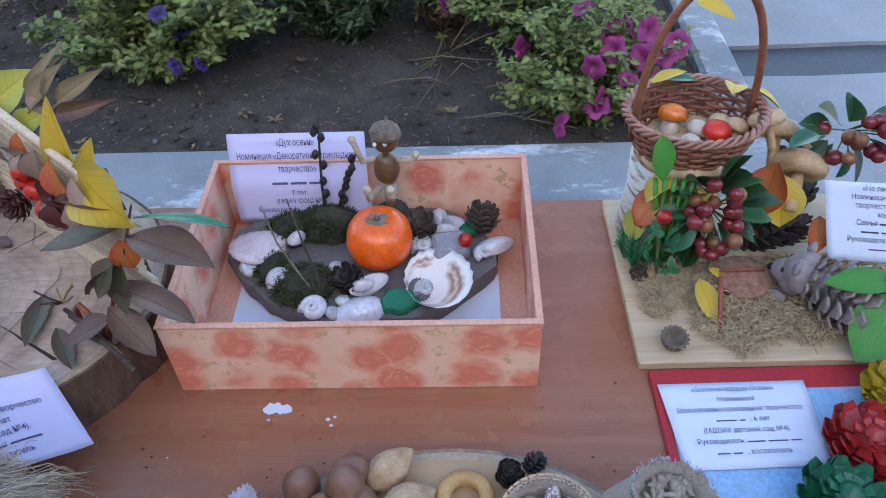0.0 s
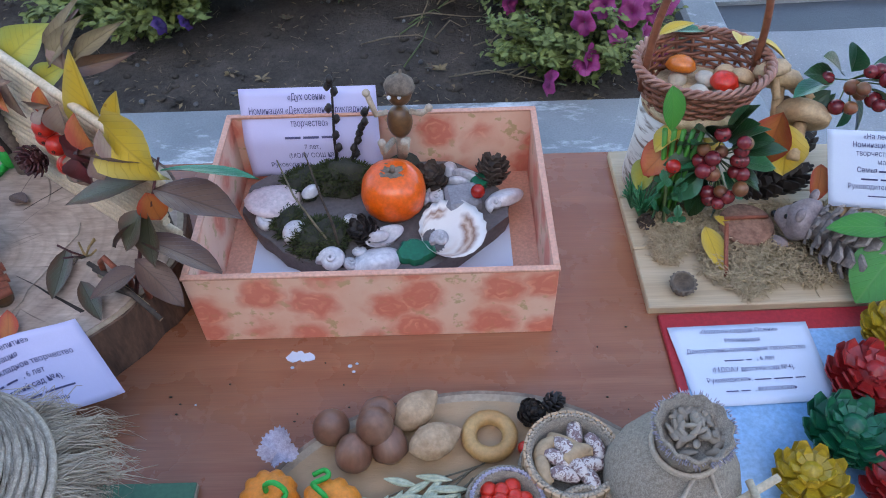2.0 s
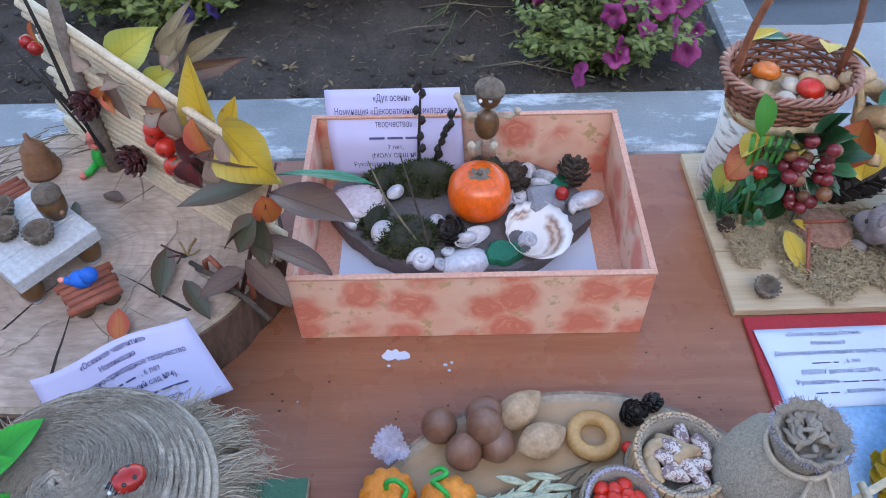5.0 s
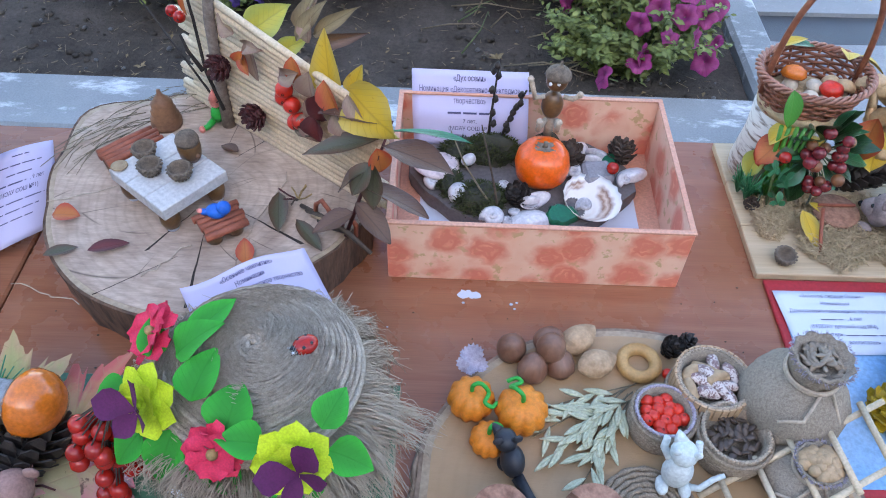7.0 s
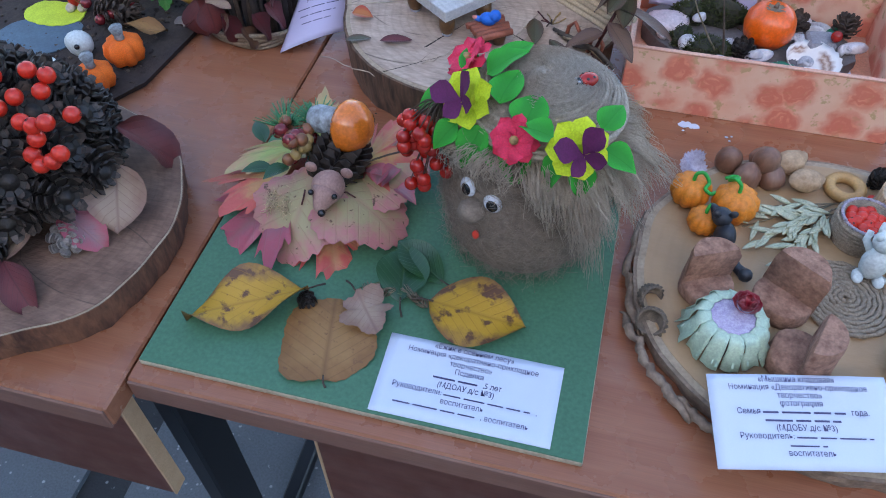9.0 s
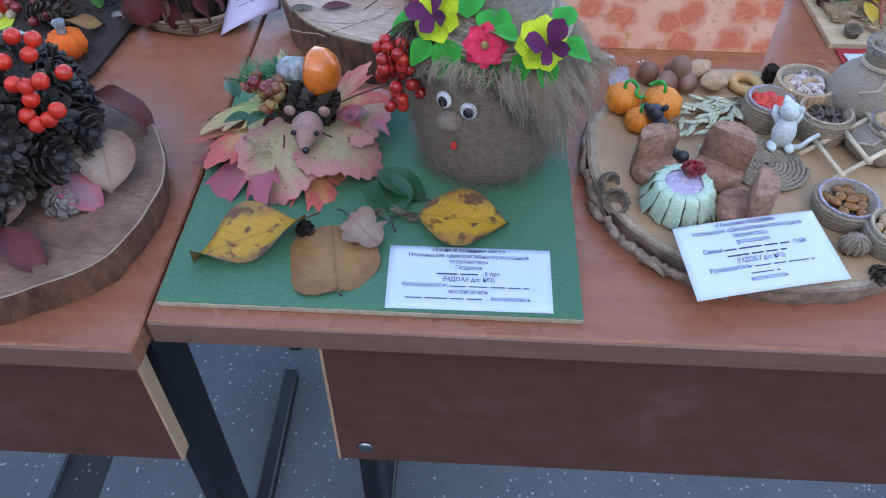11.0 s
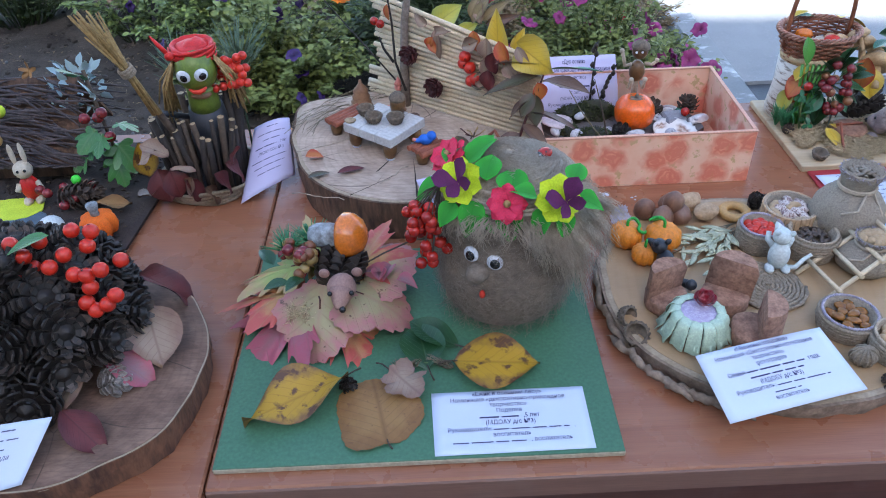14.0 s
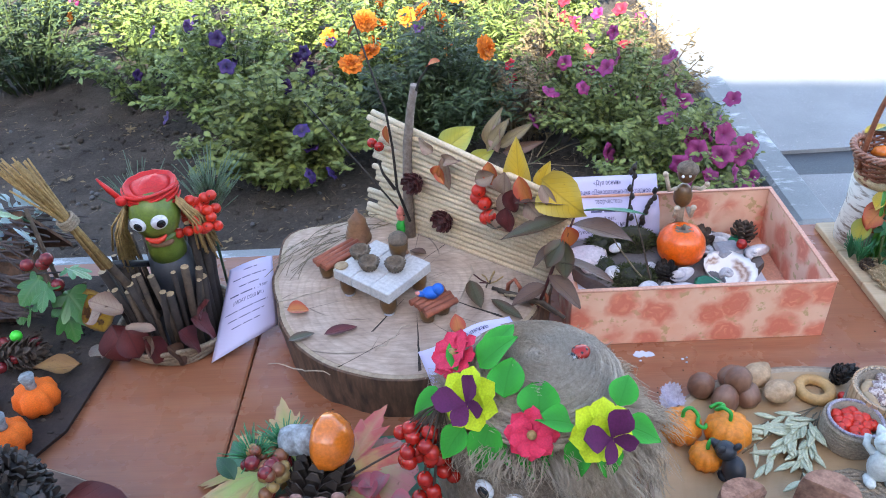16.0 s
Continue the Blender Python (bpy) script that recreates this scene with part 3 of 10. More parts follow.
class Geo:
    """Vertices, faces, material slots and leaf coordinates gathered for one mesh."""

    def __init__(self):
        self.v, self.f, self.mi, self.uv, self.smooth = [], [], [], [], []

    def add(self, verts, faces, m=I4, slot=0, uv=None, smooth=True):
        o = len(self.v)
        self.v += [m @ Vector(p) for p in verts]
        self.uv += uv if uv else [(0.5, 0.5, 0.5)] * len(verts)
        for f in faces:
            self.f.append([o + i for i in f])
            self.mi.append(slot)
            self.smooth.append(smooth)
        return self

    def block(self, x0, x1, y0, y1, z0, z1, m=I4, slot=0, bevel=0.001, jitter=0.0):
        """A box with chamfered edges."""
        b = min(bevel, 0.4 * min(x1 - x0, y1 - y0, z1 - z0))
        v, f = [], []
        c = Vector(((x0 + x1) / 2, (y0 + y1) / 2, (z0 + z1) / 2))
        h = Vector(((x1 - x0) / 2, (y1 - y0) / 2, (z1 - z0) / 2))
        idx = {}
        for sx in (-1, 1):
            for sy in (-1, 1):
                for sz in (-1, 1):
                    for k in range(3):
                        p = Vector((sx * h.x, sy * h.y, sz * h.z))
                        for j, s in enumerate((sx, sy, sz)):
                            if j != k:
                                p[j] -= s * b
                        if jitter:
                            p += Vector([random.uniform(-jitter, jitter) for _ in range(3)])
                        idx[(sx, sy, sz, k)] = len(v)
                        v.append(c + p)
        for k in range(3):
            i, j = (k + 1) % 3, (k + 2) % 3
            for s in (-1, 1):
                face = []
                for a, e in ((-1, -1), (1, -1), (1, 1), (-1, 1)):
                    key = [0, 0, 0]
                    key[k], key[i], key[j] = s, a, e
                    face.append(idx[(*key, k)])
                f.append(face if s > 0 else face[::-1])
            for a in (-1, 1):
                for e in (-1, 1):
                    lo, hi = [0, 0, 0], [0, 0, 0]
                    lo[k], hi[k] = -1, 1
                    lo[i] = hi[i] = a
                    lo[j] = hi[j] = e
                    q = [idx[(*lo, i)], idx[(*hi, i)], idx[(*hi, j)], idx[(*lo, j)]]
                    f.append(q if a * e < 0 else q[::-1])
        for sx in (-1, 1):
            for sy in (-1, 1):
                for sz in (-1, 1):
                    t = [idx[(sx, sy, sz, k)] for k in range(3)]
                    f.append(t if sx * sy * sz > 0 else t[::-1])
        return self.add(v, f, m, slot, smooth=False)

    def lathe(self, profile, n=20, m=I4, slot=0, wobble=0.0, lobes=0, depth=0.0):
        """A profile of (radius, height) turned round z; lobes: ribs like those of a pumpkin."""
        v, f = [], []
        for r, z in profile:
            for i in range(n):
                a = 2 * math.pi * i / n
                q = r * (1 - depth * abs(math.cos(lobes * a / 2)) ** 4 if lobes else 1)
                if wobble:
                    q *= 1 + wobble * noise.noise(Vector((math.cos(a) * 1.3, math.sin(a) * 1.3, z * 40)))
                v.append((q * math.cos(a), q * math.sin(a), z))
        for j in range(len(profile) - 1):
            for i in range(n):
                f.append((j * n + i, j * n + (i + 1) % n, (j + 1) * n + (i + 1) % n, (j + 1) * n + i))
        if profile[0][0] > 1e-5:
            f.append(tuple(range(n))[::-1])
        if profile[-1][0] > 1e-5:
            f.append(tuple((len(profile) - 1) * n + i for i in range(n)))
        return self.add(v, f, m, slot)

    def ball(self, c, r, n=14, slot=0, m=I4, rough=0.0, freq=60.0, seed=0.0):
        """A ball or egg; r: one radius or three; rough: uneven skin as a share of the radius."""
        r = r if isinstance(r, (tuple, list)) else (r, r, r)
        rows = max(5, n * 2 // 3)
        v, f = [], []
        for j in range(rows + 1):
            th = math.pi * j / rows
            for i in range(n):
                a = 2 * math.pi * i / n
                d = Vector((math.sin(th) * math.cos(a), math.sin(th) * math.sin(a), -math.cos(th)))
                p = Vector((d.x * r[0], d.y * r[1], d.z * r[2]))
                if rough:
                    p *= 1 + rough * noise.noise(p * freq + Vector((seed, seed * 2, 3)))
                v.append(p + Vector(c))
        for j in range(rows):
            for i in range(n):
                f.append((j * n + i, j * n + (i + 1) % n, (j + 1) * n + (i + 1) % n, (j + 1) * n + i))
        return self.add(v, f, m, slot)

    def tube(self, pts, r, n=6, slot=0, m=I4, cap_slot=None, closed=False):
        """A tube along points; r: one radius, or one for each point."""
        pts = [Vector(p) for p in pts]
        rs = r if isinstance(r, (list, tuple)) else [r] * len(pts)
        v, f = [], []
        side = None
        for i, p in enumerate(pts):
            if closed:
                d = pts[(i + 1) % len(pts)] - pts[i - 1]
            else:
                d = pts[min(i + 1, len(pts) - 1)] - pts[max(i - 1, 0)]
            d = d.normalized() if d.length > 1e-9 else UP
            if side is None:
                side = d.orthogonal().normalized()
            side = (side - d * side.dot(d))
            side = side.normalized() if side.length > 1e-6 else d.orthogonal().normalized()
            up = d.cross(side)
            for k in range(n):
                a = 2 * math.pi * k / n
                v.append(p + (side * math.cos(a) + up * math.sin(a)) * rs[i])
        last = len(pts) if closed else len(pts) - 1
        for i in range(last):
            for k in range(n):
                a, b = i * n, ((i + 1) % len(pts)) * n
                f.append((a + k, a + (k + 1) % n, b + (k + 1) % n, b + k))
        self.add(v, f, m, slot)
        if not closed:
            o = len(self.v) - len(v)
            for ring in (tuple(range(n))[::-1], tuple((len(pts) - 1) * n + k for k in range(n))):
                self.f.append([o + k for k in ring])
                self.mi.append(slot if cap_slot is None else cap_slot)
                self.smooth.append(False)
        return self

    def strand(self, pts, w, slot=0, m=I4):
        """A fine fibre: a three-sided thread that tapers to its tip."""
        n = len(pts)
        return self.tube(pts, [w * (1 - 0.7 * i / n) for i in range(n)], 3, slot, m)

    def slab(self, outline, z0, z1, m=I4, slot=0, side_slot=None, inset=0.0, base=1.0, rows=3, bumpy=0.0):
        """A plate of an uneven outline; base: how wide its foot is against its top; bumpy: uneven flanks."""
        n = len(outline)
        c = Vector((sum(p[0] for p in outline) / n, sum(p[1] for p in outline) / n))
        v, f = [], []
        for j in range(rows + 1):
            t = j / rows
            k = base + (1 - base) * t
            if j == rows:
                k -= inset
            for i, p in enumerate(outline):
                q = c + (Vector(p[:2]) - c) * (k + (bumpy * noise.noise(Vector((p[0] * 60, p[1] * 60, t * 2))) if j < rows else 0))
                v.append((q.x, q.y, z0 + (z1 - z0) * t))
        for j in range(rows):
            for i in range(n):
                f.append((j * n + i, j * n + (i + 1) % n, (j + 1) * n + (i + 1) % n, (j + 1) * n + i))
        self.add(v, f, m, slot if side_slot is None else side_slot)
        self.add([v[rows * n + i] for i in range(n)], [tuple(range(n))], m, slot, smooth=False)
        self.add([v[i] for i in range(n)], [tuple(range(n))[::-1]], m, slot if side_slot is None else side_slot, smooth=False)
        return self

    def leaf(self, m, length, width, slot=0, bend=0.3, fold=0.3, peak=0.45, n=7, wave=0.0, curl=0.0):
        """A simple leaf from its stalk at the origin along y, its face up; bend: droop, fold: trough along the midrib."""
        v, f, uv = [], [], []
        ph = random.uniform(0, 6)
        cols = (-2, -1, 0, 1, 2) if n > 4 else (-2, 0, 2)
        nc = len(cols)
        for j in range(n + 1):
            t = j / n
            s = t ** (math.log(0.5) / math.log(peak))
            w = width / 2 * max(0.03, math.sin(math.pi * min(s, 0.995)) ** 0.8)
            y, z = length * t, -bend * length * t * t
            for k in cols:
                u = k / 2
                x = w * u
                zz = z + fold * abs(x) - curl * x * x / max(width, 1e-6) * 2 + wave * width * math.sin(7 * t + ph + 2 * u) * abs(u)
                v.append((x, y, zz))
                uv.append((0.5 + 0.5 * u * w / (width / 2), t, max(abs(u), abs(2 * t - 1) ** 3)))
        for j in range(n):
            for k in range(nc - 1):
                f.append((j * nc + k, j * nc + k + 1, (j + 1) * nc + k + 1, (j + 1) * nc + k))
        return self.add(v, f, m, slot, uv)

    def lobed(self, m, size, lobes, slot=0, bend=0.15, wave=0.04, teeth=0.0, rings_=4, point=1.4):
        """A lobed leaf round its stalk: lobes are (angle, length, width) in degrees and shares of size."""
        n = 72 if point > 1 else 120
        rad = []
        for i in range(n):
            a = -180 + 360 * i / n
            r = 0.18
            for la, ll, lw in lobes:
                d = (a - la + 180) % 360 - 180
                r = max(r, ll * max(0.0, 1 - (abs(d) / lw) ** point))
            if teeth:
                r *= 1 + teeth * (abs((i * 0.37) % 1 - 0.5) - 0.25) * 2
            rad.append(r * size)
        v, f, uv = [(0, 0, 0)], [], [(0.5, 0.3, 0.0)]
        ph = random.uniform(0, 6)
        for j in range(1, rings_ + 1):
            t = j / rings_
            for i in range(n):
                a = radians(90 - 180 + 360 * i / n)
                r = rad[i] * t
                z = -bend * size * (r / size) ** 2 + wave * size * math.sin(3 * a + ph) * t * t
                v.append((r * math.cos(a), r * math.sin(a), z))
                uv.append((0.5 + 0.5 * r * math.cos(a) / size, 0.3 + 0.6 * r * math.sin(a) / size, t))
        for i in range(n):
            f.append((0, 1 + i, 1 + (i + 1) % n))
            for j in range(rings_ - 1):
                a, b = 1 + j * n, 1 + (j + 1) * n
                f.append((a + i, b + i, b + (i + 1) % n, a + (i + 1) % n))
        return self.add(v, f, m, slot, uv)

    def mesh(self, name, mats):
        me = bpy.data.meshes.new(name)
        me.from_pydata([tuple(p) for p in self.v], [], self.f)
        mats = mats if isinstance(mats, (list, tuple)) else [mats]
        for x in mats:
            me.materials.append(x)
        me.polygons.foreach_set("material_index", self.mi)
        me.polygons.foreach_set("use_smooth", self.smooth)
        if any(u != (0.5, 0.5, 0.5) for u in self.uv):
            loops = np.zeros(len(me.loops), dtype=np.int32)
            me.loops.foreach_get("vertex_index", loops)
            data = np.array(self.uv)[loops]
            me.uv_layers.new(name="uv").data.foreach_set("uv", data[:, :2].astype(np.float32).ravel())
            edge = np.zeros((len(loops), 2), dtype=np.float32)
            edge[:, 0] = data[:, 2]
            me.uv_layers.new(name="edge").data.foreach_set("uv", edge.ravel())
        me.update()
        return me


def thing(name, label, category, at=(0, 0, 0), turn=0.0, group="", kind=""):
    """An Empty at the base of a thing, to carry its parts."""
    ob = new(name)
    ob.empty_display_size = 0.01
    ob.matrix_world = pose(*at, 0, 0, turn)
    return tagged(ob, label, category, group, kind)


def part(name, g, mats, parent, label="", at=None):
    ob = new(name, g.mesh(name, mats) if isinstance(g, Geo) else g)
    ob.parent = parent
    if at is not None:
        ob.matrix_local = at
    return tagged(ob, label)


def solo(name, g, mats, label, category, at=(0, 0, 0), turn=0.0, group="", kind=""):
    """A thing that is one mesh."""
    ob = new(name, g.mesh(name, mats) if isinstance(g, Geo) else g)
    ob.matrix_world = at if isinstance(at, Matrix) else pose(*at, 0, 0, turn)
    return tagged(ob, label, category, group, kind)


def rnd(a, b):
    return random.uniform(a, b)


def aim(p, q, spin=0.0):
    """A pose at p whose y axis runs to q, its z axis as upright as can be."""
    p, q = Vector(p), Vector(q)
    y = (q - p).normalized()
    x = y.cross(UP)
    x = x.normalized() if x.length > 1e-4 else Vector((1, 0, 0))
    z = x.cross(y)
    r = Matrix((x, y, z)).transposed().to_4x4()
    return Matrix.Translation(p) @ r @ Matrix.Rotation(radians(spin), 4, "Y")


def facing(p, normal, spin=0.0):
    """A pose at p whose z axis runs along the normal, its y axis as upright as can be."""
    z = Vector(normal).normalized()
    x = UP.cross(z)
    x = x.normalized() if x.length > 1e-4 else Vector((1, 0, 0))
    y = z.cross(x)
    r = Matrix((x, y, z)).transposed().to_4x4()
    return Matrix.Translation(Vector(p)) @ r @ Matrix.Rotation(radians(spin), 4, "Z")


def closed_outline(radii, c=(0, 0), n=72, rough=0.0, seed=0.0):
    """An outline from (degrees, radius) pairs, glided between."""
    pts = []
    radii = sorted(radii)
    ext = [(radii[-1][0] - 360, radii[-1][1])] + radii + [(radii[0][0] + 360, radii[0][1])]
    for i in range(n):
        a = 360 * i / n
        for (a0, r0), (a1, r1) in zip(ext, ext[1:]):
            if a0 <= a <= a1:
                t = (a - a0) / (a1 - a0)
                t = t * t * (3 - 2 * t)
                r = r0 + (r1 - r0) * t
                break
        r *= 1 + rough * noise.noise(Vector((math.cos(radians(a)) * 4, math.sin(radians(a)) * 4, seed)))
        pts.append((c[0] + r * math.cos(radians(a)), c[1] + r * math.sin(radians(a))))
    return pts


def lettering(lines, width, top, pitch, size):
    """Flat text meshes: rows of (text, bold share) or bars, centred on x. '#' and a number stand for an unreadable word's bar."""
    verts, faces = [], []

    def bar(x, y, w, h):
        o = len(verts)
        steps = max(2, int(w / 0.004))
        for i in range(steps + 1):
            verts.extend([(x + w * i / steps, y), (x + w * i / steps, y + h)])
        for i in range(steps):
            faces.append((o + 2 * i, o + 2 * i + 2, o + 2 * i + 3, o + 2 * i + 1))

    y = top
    for row in lines:
        bold = row.startswith("*")
        row = row.lstrip("*")
        bits, total = [], 0.0
        for word in row.split("|"):
            if word.startswith("#"):
                w = float(word[1:]) * size * 0.50
                bits.append(("bar", w, None))
            else:
                cu = bpy.data.curves.new("t", "FONT")
                cu.body, cu.size, cu.resolution_u = word.replace("ф", "φ"), size * 1.15, 2
                cu.offset = 0.00004 if bold else 0.0
                ob = bpy.data.objects.new("t", cu)
                me = bpy.data.meshes.new_from_object(ob)
                pts = [(p.co.x * 0.84, p.co.y) for p in me.vertices]
                w = max([p[0] for p in pts] or [0])
                bits.append(("text", w, (pts, [tuple(q.vertices) for q in me.polygons])))
                bpy.data.objects.remove(ob)
                bpy.data.curves.remove(cu)
                bpy.data.meshes.remove(me)
            total += w + size * 0.3
        x = -total / 2
        for kind, w, data in bits:
            if kind == "bar":
                left = w
                while left > size * 0.5:
                    k = min(left, size * rnd(2.2, 4.2))
                    bar(x + w - left, y + size * 0.08, k - size * 0.42, size * (0.27 if bold else 0.20))
                    left -= k
            else:
                o = len(verts)
                verts.extend([(px + x, py + y) for px, py in data[0]])
                faces.extend([tuple(i + o for i in q) for q in data[1]])
            x += w + size * 0.3
        y -= pitch
    return verts, faces


def card(label, w, h, lines, shape, top=None, pitch=None, size=0.0072, paper=None, nu=16, nv=12):
    """A printed card of paper; shape(u, v) carries the flat card (u across, v up, in metres from its middle) into the place."""
    e = 0.002
    g = Geo()
    pts, pts2 = [], []
    for j in range(nv + 1):
        for i in range(nu + 1):
            u, v = w * (i / nu - 0.5), h * (j / nv - 0.5)
            p = shape(u, v)
            nrm = (shape(u + e, v) - shape(u - e, v)).cross(shape(u, v + e) - shape(u, v - e)).normalized()
            pts.append(p)
            pts2.append(p - nrm * 0.0004)
    n = (nu + 1) * (nv + 1)
    quads = [(j * (nu + 1) + i, j * (nu + 1) + i + 1, (j + 1) * (nu + 1) + i + 1, (j + 1) * (nu + 1) + i) for j in range(nv) for i in range(nu)]
    rim = [i for i in range(nu + 1)] + [j * (nu + 1) + nu for j in range(1, nv + 1)] + [nv * (nu + 1) + i for i in range(nu - 1, -1, -1)] + [j * (nu + 1) for j in range(nv - 1, 0, -1)]
    sides = [(a, n + a, n + b, b) for a, b in zip(rim, rim[1:] + rim[:1])]
    base = min(pts, key=lambda p: p.z)
    t = thing("title_card", label, "card", base)
    inv = Matrix.Translation(-base)
    g.add(pts + pts2, quads + [tuple(n + i for i in q[::-1]) for q in quads] + sides, inv)
    part("sheet", g, paper or PAPER, t)
    pitch = pitch or h * 0.86 / len(lines)
    tv, tf = lettering(lines, w, (h / 2 - pitch * 0.95) if top is None else top, pitch, size)
    ink = Geo()
    out = []
    for x, y in tv:
        x, y = max(-w * 0.49, min(w * 0.49, x)), max(-h * 0.49, min(h * 0.49, y))
        nrm = (shape(x + e, y) - shape(x - e, y)).cross(shape(x, y + e) - shape(x, y - e)).normalized()
        out.append(shape(x, y) + nrm * 0.0009)
    ink.add(out, tf, inv, smooth=False)
    part("print", ink, INK, t, "printed lines of dark text")
    return t


def patch(bl, br, tl, tr, bow=0.0, w=1.0, h=1.0):
    """The shape of a sheet between four corners, bowed out along its normal by bow in its middle."""
    bl, br, tl, tr = Vector(bl), Vector(br), Vector(tl), Vector(tr)
    nrm = (br - bl).cross(tl - bl).normalized()

    def f(u, v):
        a, b = u / w + 0.5, v / h + 0.5
        p = bl * (1 - a) * (1 - b) + br * a * (1 - b) + tl * (1 - a) * b + tr * a * b
        return p + nrm * bow * 4 * a * (1 - a)

    return f


# ---- the setting ----
def setting():
    g = Geo()
    g.add([(-60, -40, 0), (60, -40, 0), (60, 60, 0), (-60, 60, 0)], [(0, 1, 2, 3)], smooth=False)
    solo("ground", g, ASPHALT, "grey asphalt ground with worn gravel chips", "ground", kind="structure")
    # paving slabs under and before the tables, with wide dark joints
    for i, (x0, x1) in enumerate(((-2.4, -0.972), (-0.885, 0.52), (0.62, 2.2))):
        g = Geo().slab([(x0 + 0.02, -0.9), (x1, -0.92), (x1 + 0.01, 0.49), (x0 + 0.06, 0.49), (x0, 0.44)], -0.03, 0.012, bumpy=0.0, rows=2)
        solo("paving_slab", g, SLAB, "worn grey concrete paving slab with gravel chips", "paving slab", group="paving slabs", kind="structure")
    g = Geo().block(-12, 0.765, 1.345, 1.565, -0.1, 0.08, bevel=0.012)
    solo("kerb_front", g, KERB, "concrete kerb with worn whitewash along the flower bed", "kerb", kind="structure")
    g = Geo().block(0.655, 0.765, 1.568, 9, -0.1, 0.08, bevel=0.012)
    solo("kerb_side", g, KERB, "narrow whitewashed concrete kerb beside the flower bed", "kerb", kind="structure")
    # flower bed: one uneven sheet of soil
    nx, ny = 90, 70
    v, f = [], []
    for j in range(ny + 1):
        for i in range(nx + 1):
            x, y = -6.0 + 6.65 * i / nx, 1.56 + 7.0 * (j / ny) ** 1.5
            z = 0.05 + 0.03 * noise.noise(Vector((x * 2, y * 2, 0))) + 0.014 * noise.noise(Vector((x * 9, y * 9, 4)))
            v.append((x, y, min(z, 0.07) if y < 1.7 else z))
    for j in range(ny):
        for i in range(nx):
            a = j * (nx + 1) + i
            f.append((a, a + 1, a + nx + 2, a + nx + 1))
    solo("flower_bed_soil", Geo().add(v, f), SOIL, "bare dark brown garden soil with clods", "soil", kind="structure")
    # pavement beyond the kerb, in two slabs with a damp sunken joint
    for y0, y1 in ((-4, 1.93), (2.10, 12)):
        n = 40
        edge = [(0.77 + 9 * i / n, y1 if y1 > 5 else y1 + 0.03 * noise.noise(Vector((i * 0.9, y1, 0)))) for i in range(n + 1)]
        low = [(0.77 + 9 * i / n, y0 if y0 < 0 else y0 + 0.03 * noise.noise(Vector((i * 0.9, y0, 0)))) for i in range(n + 1)]
        g = Geo().slab(low + edge[::-1], -0.02, 0.02, rows=1)
        solo("pavement_slab", g, PAVE, "pale grey concrete pavement with damp stains", "pavement", group="pavement", kind="structure")
    g = Geo().block(0.77, 9, 1.85, 2.2, -0.03, 0.006, bevel=0.001)
    solo("pavement_joint", g, WET, "dark damp sunken joint between pavement slabs", "pavement", kind="structure")
    # an unseen building block added behind the camera to cast shade over the tables
    g = Geo().block(-25, 25, -3, 0, 0, 6.26, pose(0, -6.0, 0, 0, 0, -8.5), bevel=0.05)
    solo("building_wall", g, PLASTER, "unseen pale plastered wall added to shade the tables", "building", kind="structure")


setting()


def school_table(x0, x1, y0, y1, label, panel_x, panel_y, panel_z, leg_x):
    t = thing("school_table", label, "table", (x0, y0, 0))
    m = Matrix.Translation((-x0, -y0, 0))
    part("tabletop", Geo().block(x0, x1, y0, y1, 0.7235, 0.75, m, 0, 0.002), LAM, t, "glossy cherry-brown laminate tabletop")
    part("edge_band", Geo().block(x0 + 0.001, x1 - 0.001, y0 - 0.0022, y0 + 0.0005, 0.724, 0.7485, m, 0, 0.0008), LAM_EDGE, t, "rounded brown edge band")
    part("front_panel", Geo().block(panel_x[0], panel_x[1], panel_y, panel_y + 0.016, panel_z, 0.722, m, 0, 0.001), PANEL, t, "dark reddish-brown laminate panel")
    for px in panel_x:
        part("panel_edge", Geo().block(px - 0.0015, px + 0.0015, panel_y - 0.001, panel_y + 0.017, panel_z, 0.7215, m, 0, 0.0006), LAM_PALE, t, "pale edge band")
    for bx in ((panel_x[0] + 0.03, panel_x[1] - 0.03) if panel_z < 0.5 else ()):
        g = Geo().lathe([(0, 0), (0.009, 0), (0.009, 0.0015), (0.006, 0.0035), (0, 0.004)][::-1], 14, m @ pose(bx, panel_y - 0.0005, panel_z + 0.030, 90))
        part("bolt", g, CHROME, t, "round steel bolt head")
    for lx in leg_x:
        for ly in (panel_y + 0.095, y1 - 0.12):
            part("leg", Geo().block(lx - 0.0125, lx + 0.0125, ly - 0.03, ly + 0.03, 0.04, 0.722, m, 0, 0.003), BLACK_STEEL, t, "black square steel tube leg")
        part("foot_rail", Geo().block(lx - 0.0125, lx + 0.0125, panel_y - 0.06, y1 - 0.19, 0.013, 0.042, m, 0, 0.003), BLACK_STEEL, t, "black steel foot rail with worn shiny edges")
        part("top_rail", Geo().block(lx - 0.0125, lx + 0.0125, panel_y + 0.02, y1 - 0.06, 0.70, 0.7225, m, 0, 0.003), BLACK_STEEL, t)


school_table(-0.540, 0.72, -0.071, 0.568, "cherry-brown laminate school table with black steel legs", (-0.411, 0.60), -0.036, 0.465, (-0.395, 0.575))
school_table(-1.80, -0.5418, -0.100, 0.552, "cherry-brown laminate school table pushed against another", (-1.68, -0.563), -0.075, 0.520, (-1.65, -0.597))

